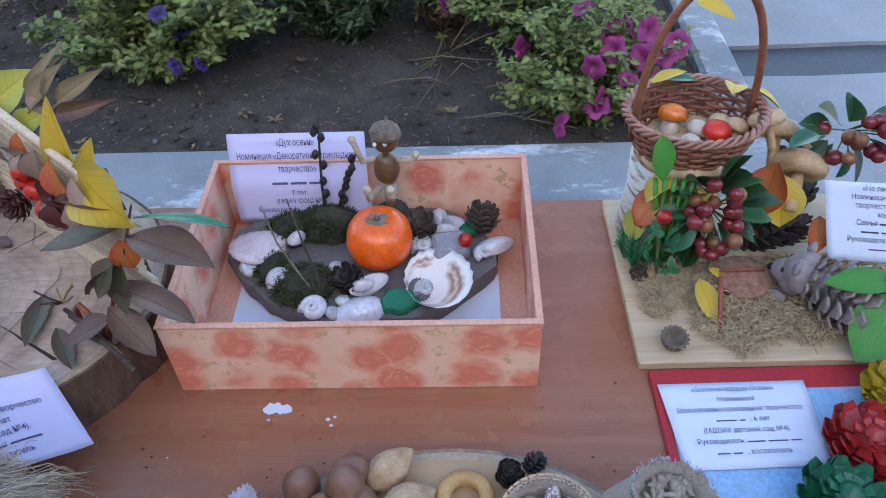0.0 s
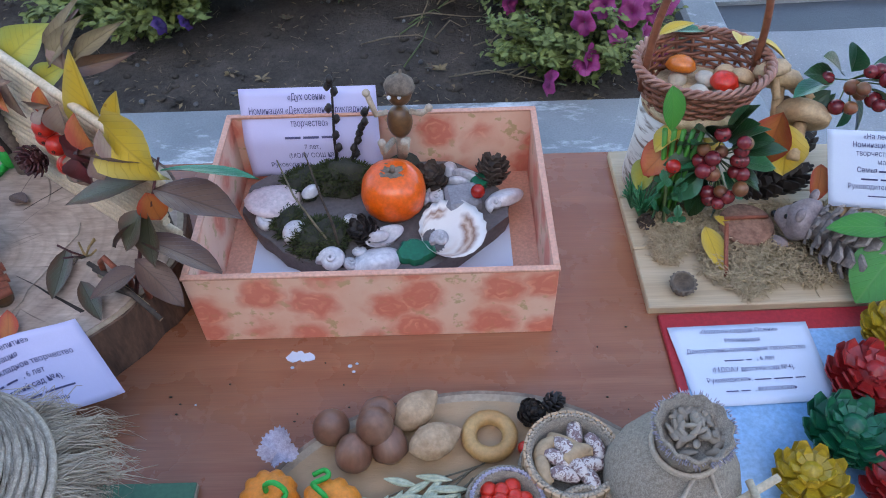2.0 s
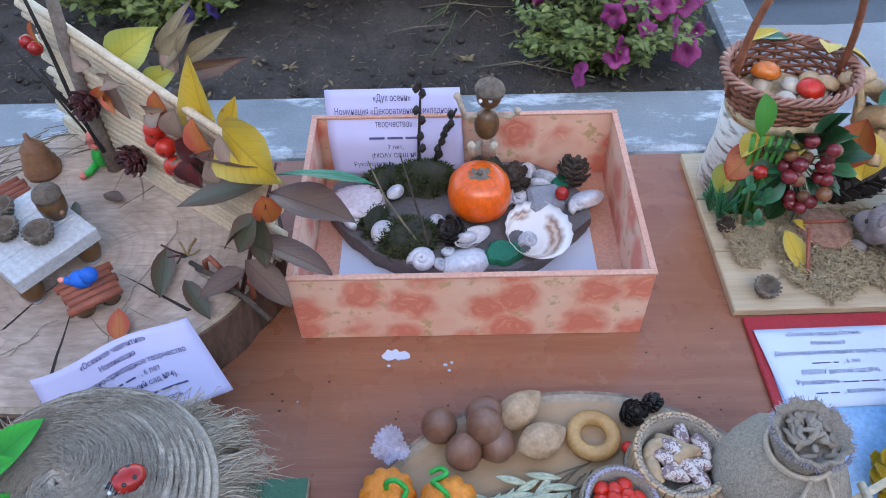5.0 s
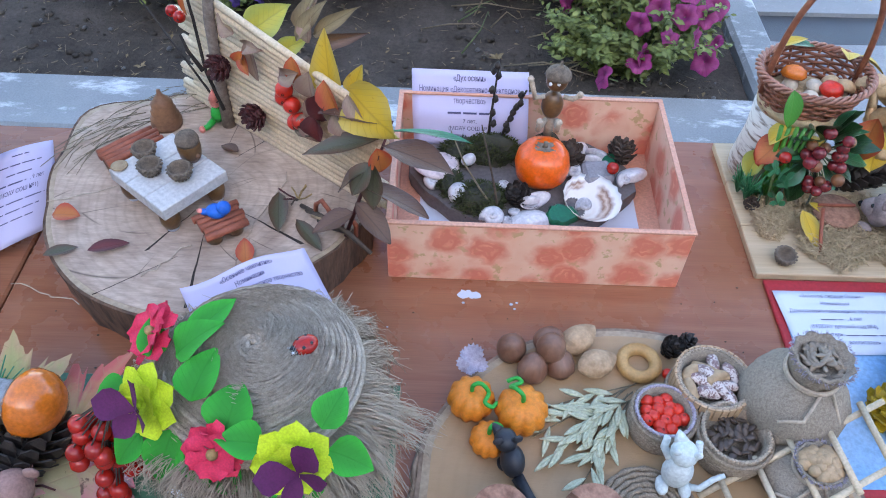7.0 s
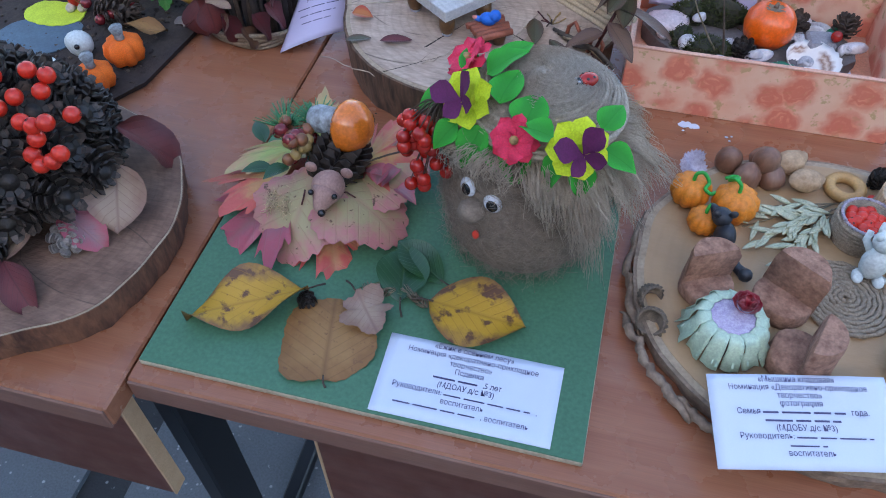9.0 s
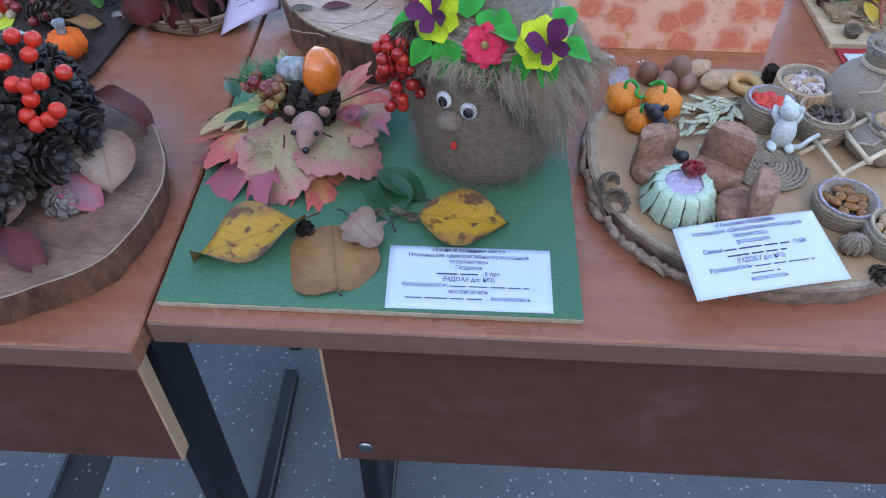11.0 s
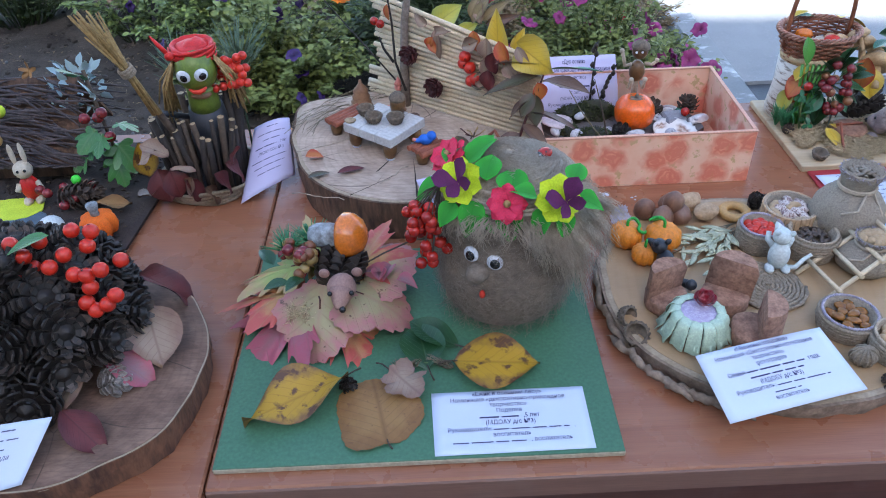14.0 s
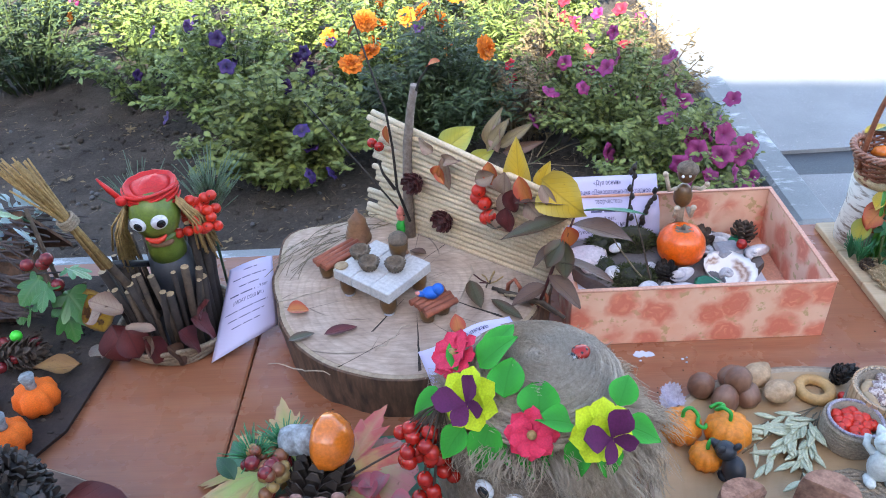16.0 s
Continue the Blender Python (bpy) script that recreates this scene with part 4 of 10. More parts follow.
# ---- crafts: large forms ----
def log_slice(name, label, at, radii, h, face, bark, base=0.95, rim=0.05, rough=0.02, cracks=(), seed=0.0):
    """A sawn slice of a log: face with rings, pale rim, bark round it."""
    t = thing(name, label, "wood slice", at)
    out = closed_outline(radii, n=96, rough=rough, seed=seed)
    inner = [(x * (1 - rim), y * (1 - rim)) for x, y in out]
    part("bark", Geo().slab(out, 0, h - 0.0012, slot=0, base=base, rows=4, bumpy=0.02), bark, t, "rough brown bark")
    mid = [(x * (1 - rim * 0.35), y * (1 - rim * 0.35)) for x, y in out]
    part("sapwood", Geo().slab(mid, h - 0.004, h - 0.0006, rows=1), SAPWOOD, t, "pale rim of sapwood")
    part("face", Geo().slab(inner, h - 0.003, h, rows=1), face, t, "sawn face with year rings and cracks")
    for k, pts in enumerate(cracks):
        left, right = [], []
        for i, (x, y) in enumerate(pts):
            q = 0.0016 * (i + 0.4) / len(pts)
            jx, jy = 0.0012 * noise.noise(Vector((i * 1.7, k, 1))), 0.0012 * noise.noise(Vector((i * 1.7, k, 7)))
            left.append((x - q + jx, y + jy))
            right.append((x + q + jx, y + jy + q))
        part("crack", Geo().slab(left + right[::-1], h - 0.002, h + 0.0003, rows=1), CRACK, t, "dark drying crack")
    return t


TEA = log_slice("log_slice", "thick sawn log slice with cracked face and dark bark", (-0.365, 0.40, 0.75),
                [(0, 0.148), (45, 0.15), (90, 0.148), (120, 0.163), (142, 0.190), (165, 0.162), (190, 0.145), (225, 0.142), (270, 0.140), (300, 0.134), (320, 0.128), (340, 0.136)],
                0.055, SLICE, BARK, 0.965, 0.05, 0.012,
                [[(0.004 + 0.0006 * k, -0.045 - 0.012 * k) for k in range(8)], [(-0.012 - 0.008 * k, -0.075 - 0.0062 * k) for k in range(8)], [(-0.02 - 0.010 * k, 0.03 + 0.006 * k) for k in range(8)], [(0.01 + 0.008 * k, 0.05 + 0.009 * k) for k in range(7)],
                 [(0.03 + 0.01 * k, -0.02 - 0.006 * k) for k in range(7)], [(-0.01 - 0.006 * k, -0.02 - 0.010 * k) for k in range(6)]])
LARDER = log_slice("log_slice", "thin sanded log slice with loose bark round its rim", (-0.005, 0.132, 0.75),
                   [(0, 0.165), (60, 0.166), (100, 0.162), (130, 0.165), (160, 0.166), (180, 0.163), (205, 0.164), (240, 0.160), (275, 0.160), (310, 0.163)],
                   0.020, SLICE_FINE, BARK_PALE, 0.98, 0.055, 0.015, seed=3)
CONE_SLICE = log_slice("log_slice", "weathered grey log slice under a pine cone craft", (-0.705, 0.045, 0.751),
                       [(0, 0.150), (30, 0.150), (60, 0.148), (120, 0.15), (180, 0.15), (230, 0.14), (270, 0.135), (300, 0.142), (330, 0.152)],
                       0.034, SLICE_GREY, BARK_RED, 0.97, 0.014, 0.022, seed=7)


def boards():
    g = Geo().block(-0.535, -0.184, -0.056, 0.238, 0, 0.0062, Matrix.Translation((0.36, -0.09, 0)), 0, 0.001)
    t = thing("green_board", "green painted board with pale bare edges", "board", (-0.36, 0.09, 0.7502))
    part("core", g, BOARD_EDGE, t, "pale bare board edge")
    part("face", Geo().block(-0.5345, -0.1845, -0.0555, 0.2375, 0.0058, 0.0072, Matrix.Translation((0.36, -0.09, 0)), 0, 0.0004), GREEN_BOARD, t)
    t = thing("pine_board", "pale pine board under a basket craft", "board", (0.137, 0.371, 0.7502), 0.6)
    for i in range(3):
        part("plank", Geo().block(0.0, 0.25, 0.0622 * i, 0.0622 * (i + 1) - 0.0006, 0, 0.0085, I4, 0, 0.001), PINE, t)
    t = thing("red_board", "red card board with sky-blue paper glued on it", "board", (0.148, 0.158, 0.7502), 1.2)
    part("backing", Geo().block(0, 0.297, 0, 0.21, 0, 0.004, I4, 0, 0.001), RED_CARD, t)
    part("blue_sheet", Geo().block(0.007, 0.29, 0.006, 0.19, 0.004, 0.0046, I4, 0, 0.0002), BLUE_PAPER, t, "glossy pale blue paper")
    out = [(-0.30, -0.12), (-0.02, -0.135), (0.0, -0.10), (0.012, 0.02), (0.004, 0.13), (-0.02, 0.15), (-0.28, 0.16), (-0.31, 0.05)]
    g = Geo().slab(out, 0, 0.008, rows=2, base=0.97, bumpy=0.02)
    t = thing("soil_covered_board", "dark board covered with soil and bark crumbs", "board", (-0.70, 0.36, 0.7502))
    part("plate", g, EARTH_BOARD, t)
    crumbs = Geo()
    for i in range(420):
        x, y = rnd(-0.28, -0.005), rnd(-0.11, 0.14)
        crumbs.ball((x, y, 0.0085), (rnd(0.001, 0.004), rnd(0.001, 0.003), rnd(0.0006, 0.002)), 5, random.choice((0, 0, 1)))
    tagged(part("bark_litter", crumbs, [EARTH_BOARD, TWIG], t, "bark crumbs and soil"), kind="stuff")


boards()


def floral_box():
    x0, x1, y0, y1, h = -0.2035, 0.0615, 0.357, 0.543, 0.0715
    t = thing("gift_box", "open peach cardboard box with red rose print", "box", (x0, y0, 0.7502))
    w, d, e = x1 - x0, y1 - y0, 0.0026
    part("base", Geo().block(e, w - e, e, d - e, 0, 0.002, I4, 0, 0.0004), CARD_IN, t)
    for a, b, c, q in ((0, w, 0, e), (0, w, d - e, d), (0, e, e, d - e), (w - e, w, e, d - e)):
        part("side_wall", Geo().block(a, b, c, q, 0, h, I4, 0, 0.0006), FLORAL, t)
    for a, b, c, q in ((-0.0008, w + 0.0008, -0.0008, e + 0.0016), (-0.0008, w + 0.0008, d - e - 0.0016, d + 0.0008), (-0.0008, e + 0.0016, e + 0.0018, d - e - 0.0018), (w - e - 0.0016, w + 0.0008, e + 0.0018, d - e - 0.0018)):
        part("rim_fold", Geo().block(a, b, c, q, h - 0.001, h + 0.0014, I4, 0, 0.0005), CARD_IN, t, "folded paper rim")
    solo("paper_sheet", Geo().block(-0.108, 0.108, -0.085, 0.06, 0, 0.0006, I4, 0, 0.0001), PAPER, "white sheet of paper on the bottom of the box", "paper", (-0.071, 0.452, 0.7525))
    out = [(-0.192, 0.478), (-0.178, 0.455), (-0.150, 0.428), (-0.122, 0.412), (-0.08, 0.406), (-0.03, 0.407), (-0.008, 0.42), (0.036, 0.462), (0.038, 0.485), (0.02, 0.515), (-0.01, 0.535), (-0.08, 0.538), (-0.16, 0.537), (-0.19, 0.51)]
    fine = []
    for a, b in zip(out, out[1:] + out[:1]):
        for k in range(4):
            x, y = a[0] + (b[0] - a[0]) * k / 4, a[1] + (b[1] - a[1]) * k / 4
            q = noise.noise(Vector((x * 60, y * 60, 2))) * 0.002
            fine.append((x + 0.07 + q, y - 0.47 + q))
    solo("clay_slab", Geo().slab(fine, 0, 0.0175, rows=4, base=0.98, inset=0.012, bumpy=0.02), CLAY, "grey-brown modelling clay slab with shells pressed in", "clay base", (-0.07, 0.47, 0.7534))


floral_box()


def fur_head():
    """The felted jute ball with a coiled twine hat."""
    t = thing("jute_head", "felted brown jute ball craft with twine hat and shaggy hair", "craft head", (-0.268, 0.150, 0.7576))
    prof = [(0.0, 0.0), (0.042, 0.0), (0.054, 0.006), (0.062, 0.02), (0.067, 0.04), (0.069, 0.062), (0.068, 0.085), (0.064, 0.11), (0.058, 0.13), (0.052, 0.142), (0.0, 0.145)]
    part("ball", Geo().lathe(prof, 48, wobble=0.03), FELT, t, "felted brown jute")
    fuzz = Geo()
    for i in range(4600):
        a, z = rnd(0, 6.283), rnd(0.006, 0.135)
        for (r0, z0), (r1, z1) in zip(prof[1:], prof[2:]):
            if z0 <= z <= z1:
                r = r0 + (r1 - r0) * (z - z0) / max(1e-6, z1 - z0)
                break
        p = Vector((r * math.cos(a), r * math.sin(a), z)) * 0.99
        d = Vector((-math.sin(a), math.cos(a), 0)) * rnd(-1, 1) + UP * rnd(-0.9, 0.6) + Vector((math.cos(a), math.sin(a), 0)) * rnd(0.0, 0.22)
        d = d.normalized() * rnd(0.010, 0.028)
        fuzz.strand([p, p + d * 0.35 + Vector((rnd(-1, 1), rnd(-1, 1), rnd(-1, 1))) * 0.003, p + d * 0.7 + Vector((rnd(-1, 1), rnd(-1, 1), rnd(-1, 1))) * 0.003, p + d], 0.0002)
    tagged(part("fuzz", fuzz, FUZZ, t, "loose jute fibres"), kind="stuff")
    hair = Geo()
    for lock in range(86):
        deg = rnd(-82, 66) if rnd(0, 1) < 0.80 else rnd(66, 278)
        a0, lean = radians(deg), rnd(-0.55, 0.65)
        long_ = (1.0 if -62 < deg < 50 else 0.6) if deg < 66 else 0.28
        out = Vector((math.cos(a0 + lean), math.sin(a0 + lean), 0))
        ln = long_ * rnd(0.032, 0.070)
        reach, drop = rnd(0.15, 0.55), rnd(0.35, 1.0)
        root = Vector((0.051 * math.cos(a0), 0.051 * math.sin(a0), 0.132))
        radial = Vector((math.cos(a0), math.sin(a0), 0))
        end = root + radial * (0.014 + 0.22 * ln) + out * ln * reach - UP * ln * drop
        for i in range(int(56 * (0.5 + 0.5 * long_))):
            a = a0 + random.gauss(0, 0.13)
            p = Vector((0.051 * math.cos(a), 0.051 * math.sin(a), rnd(0.124, 0.139)))
            k = rnd(0.55, 1.1)
            q = p.lerp(end, k) + Vector((random.gauss(0, 0.004), random.gauss(0, 0.004), random.gauss(0, 0.004)))
            c1 = p.lerp(q, 0.35) + radial * rnd(0.008, 0.016) + UP * rnd(0.0, 0.010)
            c2 = p.lerp(q, 0.72) + radial * rnd(0.004, 0.012) + UP * rnd(0.0, 0.006) + Vector((random.gauss(0, 0.002), random.gauss(0, 0.002), 0))
            hair.strand([p, c1, c2, q], rnd(0.00022, 0.00040))
    tagged(part("hair", hair, JUTE, t, "shaggy pale brown jute hair"), kind="stuff")
    # hat: twine wound in a spiral over a low dome
    hat = Geo()
    pts = []
    turns = 21
    for i in range(turns * 40):
        a = 2 * math.pi * i / 40
        k = i / (turns * 40)
        r = 0.0012 + 0.0615 * k + 0.0007 * math.sin(3 * a + 9 * k) * min(1, 6 * k)
        z = 0.168 - 0.024 * k ** 2.2
        pts.append((r * math.cos(a), r * math.sin(a), z + rnd(-0.0004, 0.0004)))
    hat.tube(pts, [0.0017 + 0.0004 * math.sin(i * 0.37) + 0.0003 * math.sin(i * 1.9) for i in range(len(pts))], 6)
    bands = []
    for j in range(3):
        ring = [((0.0620 - 0.0015 * j) * math.cos(a), (0.0620 - 0.0015 * j) * math.sin(a), 0.141 - 0.0042 * j) for a in [2 * math.pi * i / 48 for i in range(48)]]
        bands.append(Geo().tube(ring, 0.0024, 6, closed=True))
    hat_ob = part("hat", hat, HAT_TWINE, t, "coiled jute twine hat", Matrix.Translation((0.006, 0.008, 0)))
    for g in bands:
        part("hat_band", g, HAT_TWINE, hat_ob)
    loose = Geo()
    for i in range(6500):
        k = math.sqrt(rnd(0.001, 1.0))
        a, r = rnd(0, 6.283), 0.0615 * k
        p = Vector((r * math.cos(a), r * math.sin(a), 0.1695 - 0.024 * k ** 2.2))
        d = Vector((-math.sin(a), math.cos(a), 0)) * rnd(0.008, 0.02)
        loose.strand([p, p + d * 0.5 + UP * rnd(0, 0.002), p + d - Vector((math.cos(a), math.sin(a), 0)) * 0.003 + UP * rnd(-0.001, 0.003)], 0.00026)
    tagged(part("hat_fuzz", loose, HAT_TWINE, hat_ob), kind="stuff")
    for x, y, z, s in ((-0.037, -0.054, 0.1, 1.0), (-0.016, -0.063, 0.096, 1.0)):
        eye = Geo()
        eye.lathe([(0, 0.0), (0.0078, 0.0), (0.0078, 0.0012), (0.0062, 0.0030), (0, 0.0036)], 18)
        ob = part("eye", eye, WHITE_PLASTIC, t, "round white plastic googly eye", facing((x, y, z), (x * 1.1, y, 0.012)))
        part("pupil", Geo().lathe([(0, 0.0033), (0.0050, 0.0026), (0.0047, 0.0038), (0, 0.0042)], 14, Matrix.Translation((0.0006, -0.0008, 0))), BLACK_PLASTIC, ob, "black pupil")
    part("nose", Geo().ball((-0.032, -0.064, 0.085), (0.0115, 0.010, 0.010), 14, rough=0.15, freq=120), FELT, t, "round felted nose")
    part("mouth", Geo().ball((-0.028, -0.066, 0.060), (0.003, 0.002, 0.005), 10, rough=0.1), RED_PAINT, t, "small red mouth")
    return t


HEAD = fur_head()

# ---- small kinds used in several crafts ----
def cone_geo(length, width, rows=9, per=7, open_=0.8, slot=0, tip=1, m=I4, thick=0.0012, tipped=False):
    """A pine cone along z: scales set in spirals, each a tapered, upturned wedge."""
    g = Geo()
    g.lathe([(0.001, 0), (width * 0.22, length * 0.1), (width * 0.25, length * 0.5), (width * 0.12, length * 0.92), (0.0, length)], 8, m, slot)
    for j in range(rows):
        t = (j + 0.5) / rows
        rad = width / 2 * (math.sin(math.pi * (0.14 + 0.80 * t)) ** 0.75)
        lift = (0.15 + 1.05 * t) * (1.25 - 0.5 * open_)
        for i in range(per):
            a = 2 * math.pi * (i + 0.5 * (j % 2)) / per + 0.35 * j
            w = 2 * math.pi * rad / per * 0.62
            d = Vector((math.cos(a), math.sin(a), 0))
            s = Vector((-math.sin(a), math.cos(a), 0))
            p0 = d * rad * 0.25 + UP * (length * t * 0.9)
            p1 = d * rad * 0.82 + UP * (length * t * 0.9 + rad * 0.45 * lift)
            p2 = d * rad * 1.0 + UP * (length * t * 0.9 + rad * 0.82 * lift)
            nrm = (p1 - p0).cross(s).normalized()
            if nrm.z < 0:
                nrm = -nrm
            th = nrm * thick
            v = [p0 - s * w * 0.25, p0 + s * w * 0.25, p1 + s * w * 0.55, p2 + s * w * 0.25 + th * 0.4, p2 - s * w * 0.25 + th * 0.4, p1 - s * w * 0.55]
            v += [q - th for q in v]
            f = [(0, 1, 2, 5), (5, 2, 3, 4), (7, 6, 11, 8), (8, 11, 10, 9), (1, 7, 8, 2), (2, 8, 9, 3), (3, 9, 10, 4), (4, 10, 11, 5), (5, 11, 6, 0)]
            g.add(v, [q for q in f if q != (5, 2, 3, 4)], m, slot, smooth=False)
            g.add(v[2:6], [(3, 0, 1, 2)], m, tip if tipped else slot, smooth=False)
    return g


def cone(at, length, width, label, mats, tilt=(0, 0, 0), rows=8, per=7, open_=0.8, group="", name="pine_cone", thick=0.0012):
    """A pine cone whose scales are pieces of their own."""
    t = thing(name, label, "pine cone", (0, 0, 0), 0, group)
    t.matrix_world = at if isinstance(at, Matrix) else pose(*at, *tilt)
    part("core", Geo().lathe([(0.001, 0), (width * 0.22, length * 0.1), (width * 0.25, length * 0.5), (width * 0.12, length * 0.92), (0.0, length)], 8), mats, t)
    for j in range(rows):
        s = (j + 0.5) / rows
        rad = width / 2 * (math.sin(math.pi * (0.14 + 0.80 * s)) ** 0.75)
        lift = (0.15 + 1.05 * s) * (1.25 - 0.5 * open_)
        w = 2 * math.pi * rad / per * 0.62
        z0 = length * s * 0.9
        p0, p1, p2 = Vector((rad * 0.25, 0, z0)), Vector((rad * 0.82, 0, z0 + rad * 0.45 * lift)), Vector((rad, 0, z0 + rad * 0.82 * lift))
        y = Vector((0, 1, 0))
        th = (p1 - p0).cross(y).normalized()
        th = (th if th.z > 0 else -th) * thick
        v = [p0 - y * w * 0.25, p0 + y * w * 0.25, p1 + y * w * 0.55, p2 + y * w * 0.25 + th * 0.4, p2 - y * w * 0.25 + th * 0.4, p1 - y * w * 0.55]
        v += [q - th for q in v]
        f = [(0, 1, 2, 5), (5, 2, 3, 4), (7, 6, 11, 8), (8, 11, 10, 9), (1, 7, 8, 2), (2, 8, 9, 3), (3, 9, 10, 4), (4, 10, 11, 5), (5, 11, 6, 0)]
        me = Geo().add(v, f, smooth=False).mesh("scale", mats)
        for i in range(per):
            part("scale", me, None, t, at=pose(0, 0, 0, rnd(-3, 3), rnd(-4, 4), 360 * (i + 0.5 * (j % 2)) / per + 20 * j))
    return t


def snail(at, r, label, mat, turn=0.0, tilt=70):
    """A snail shell: a tube that winds and widens."""
    pts, rs = [], []
    for i in range(46):
        t = i / 45
        a = t * 2.6 * 2 * math.pi
        q = r * 0.62 * t ** 1.25
        pts.append((q * math.cos(a), q * math.sin(a), r * 0.75 * (1 - t)))
        rs.append(max(0.0004, r * 0.42 * t ** 1.1))
    return solo("snail_shell", Geo().tube(pts, rs, 9), mat, label, "shell", pose(at[0], at[1], at[2] + r * 0.35, 0, 0, turn) @ pose(0, 0, 0, 90 - tilt, 0, 0), group="shells in the box")


def clam(at, w, d, h, label, mat, turn=0.0, ribs=0, tilt=0.0, group="shells in the box"):
    """A clam or cockle: a ribbed dome with an uneven rim."""
    g = Geo()
    v, f, uv = [], [], []
    rows, n = 8, 40
    for j in range(rows + 1):
        t = j / rows
        for i in range(n):
            a = 2 * math.pi * i / n
            rib = 1 + (0.028 * math.cos(ribs * a) * t if ribs else 0)
            x = w / 2 * t * math.cos(a) * rib
            y = d / 2 * t * math.sin(a) * rib
            hinge = -(0.45 if ribs == 18 else 0.32) * d * (1 - t)
            z = h * (1 - t ** 2.2) + (0.012 * w * math.cos(ribs * a) * t if ribs else 0)
            v.append((x, y + hinge, z))
            uv.append((0.5 + x / w, 0.5 + y / d, t))
    for j in range(rows):
        for i in range(n):
            f.append((j * n + i, (j + 1) * n + i, (j + 1) * n + (i + 1) % n, j * n + (i + 1) % n))
    under = [(x * 0.98, y * 0.98, z - 0.0012) for x, y, z in v]
    k = len(v)
    f += [tuple(k + i for i in q[::-1]) for q in f] + [(rows * n + i, k + rows * n + i, k + rows * n + (i + 1) % n, rows * n + (i + 1) % n) for i in range(n)]
    g.add(v + under, f, I4, 0, uv + uv)
    return solo("shell", g, mat, label, "shell", pose(*at, tilt, 0, turn), group=group)


def acorn_cup(at, r, label, turn=0.0, tilt=0.0, group="acorn cups"):
    g = Geo().lathe([(0.0, 0.0), (r * 0.55, r * 0.08), (r * 0.92, r * 0.5), (r * 1.0, r * 0.95), (r * 0.93, r * 1.12), (r * 0.8, r * 1.05), (r * 0.72, r * 0.55), (r * 0.35, r * 0.28), (0, r * 0.25)], 20, wobble=0.06)
    for j in range(4):
        for i in range(16):
            a = 2 * math.pi * (i + 0.5 * (j % 2)) / 16
            q = r * (0.70 + 0.1 * j)
            g.ball((q * math.cos(a), q * math.sin(a), r * (0.22 + 0.24 * j)), (r * 0.13, r * 0.13, r * 0.10), 5)
    return solo("acorn_cup", g, ACORN_CAP, label, "acorn cup", pose(*at, tilt, 0, turn), group=group)


def berry_geo(r):
    g = Geo().ball((0, 0, 0), (r, r, r * 0.96), 14, 0)
    for i in range(5):
        a = i * 1.2566
        g.ball((r * 0.12 * math.cos(a), -r * 0.97, r * 0.12 * math.sin(a)), (r * 0.07, r * 0.05, r * 0.07), 5, 1)
    return g


def sheaf(at, pts, r, mats, label, name="twig", category="twig", n=6, group=""):
    """One bent twig or stalk through points given against its foot."""
    return solo(name, Geo().tube(pts, r, n, 0, cap_slot=1 if len(mats) > 1 else 0), mats, label, category, at, group=group)


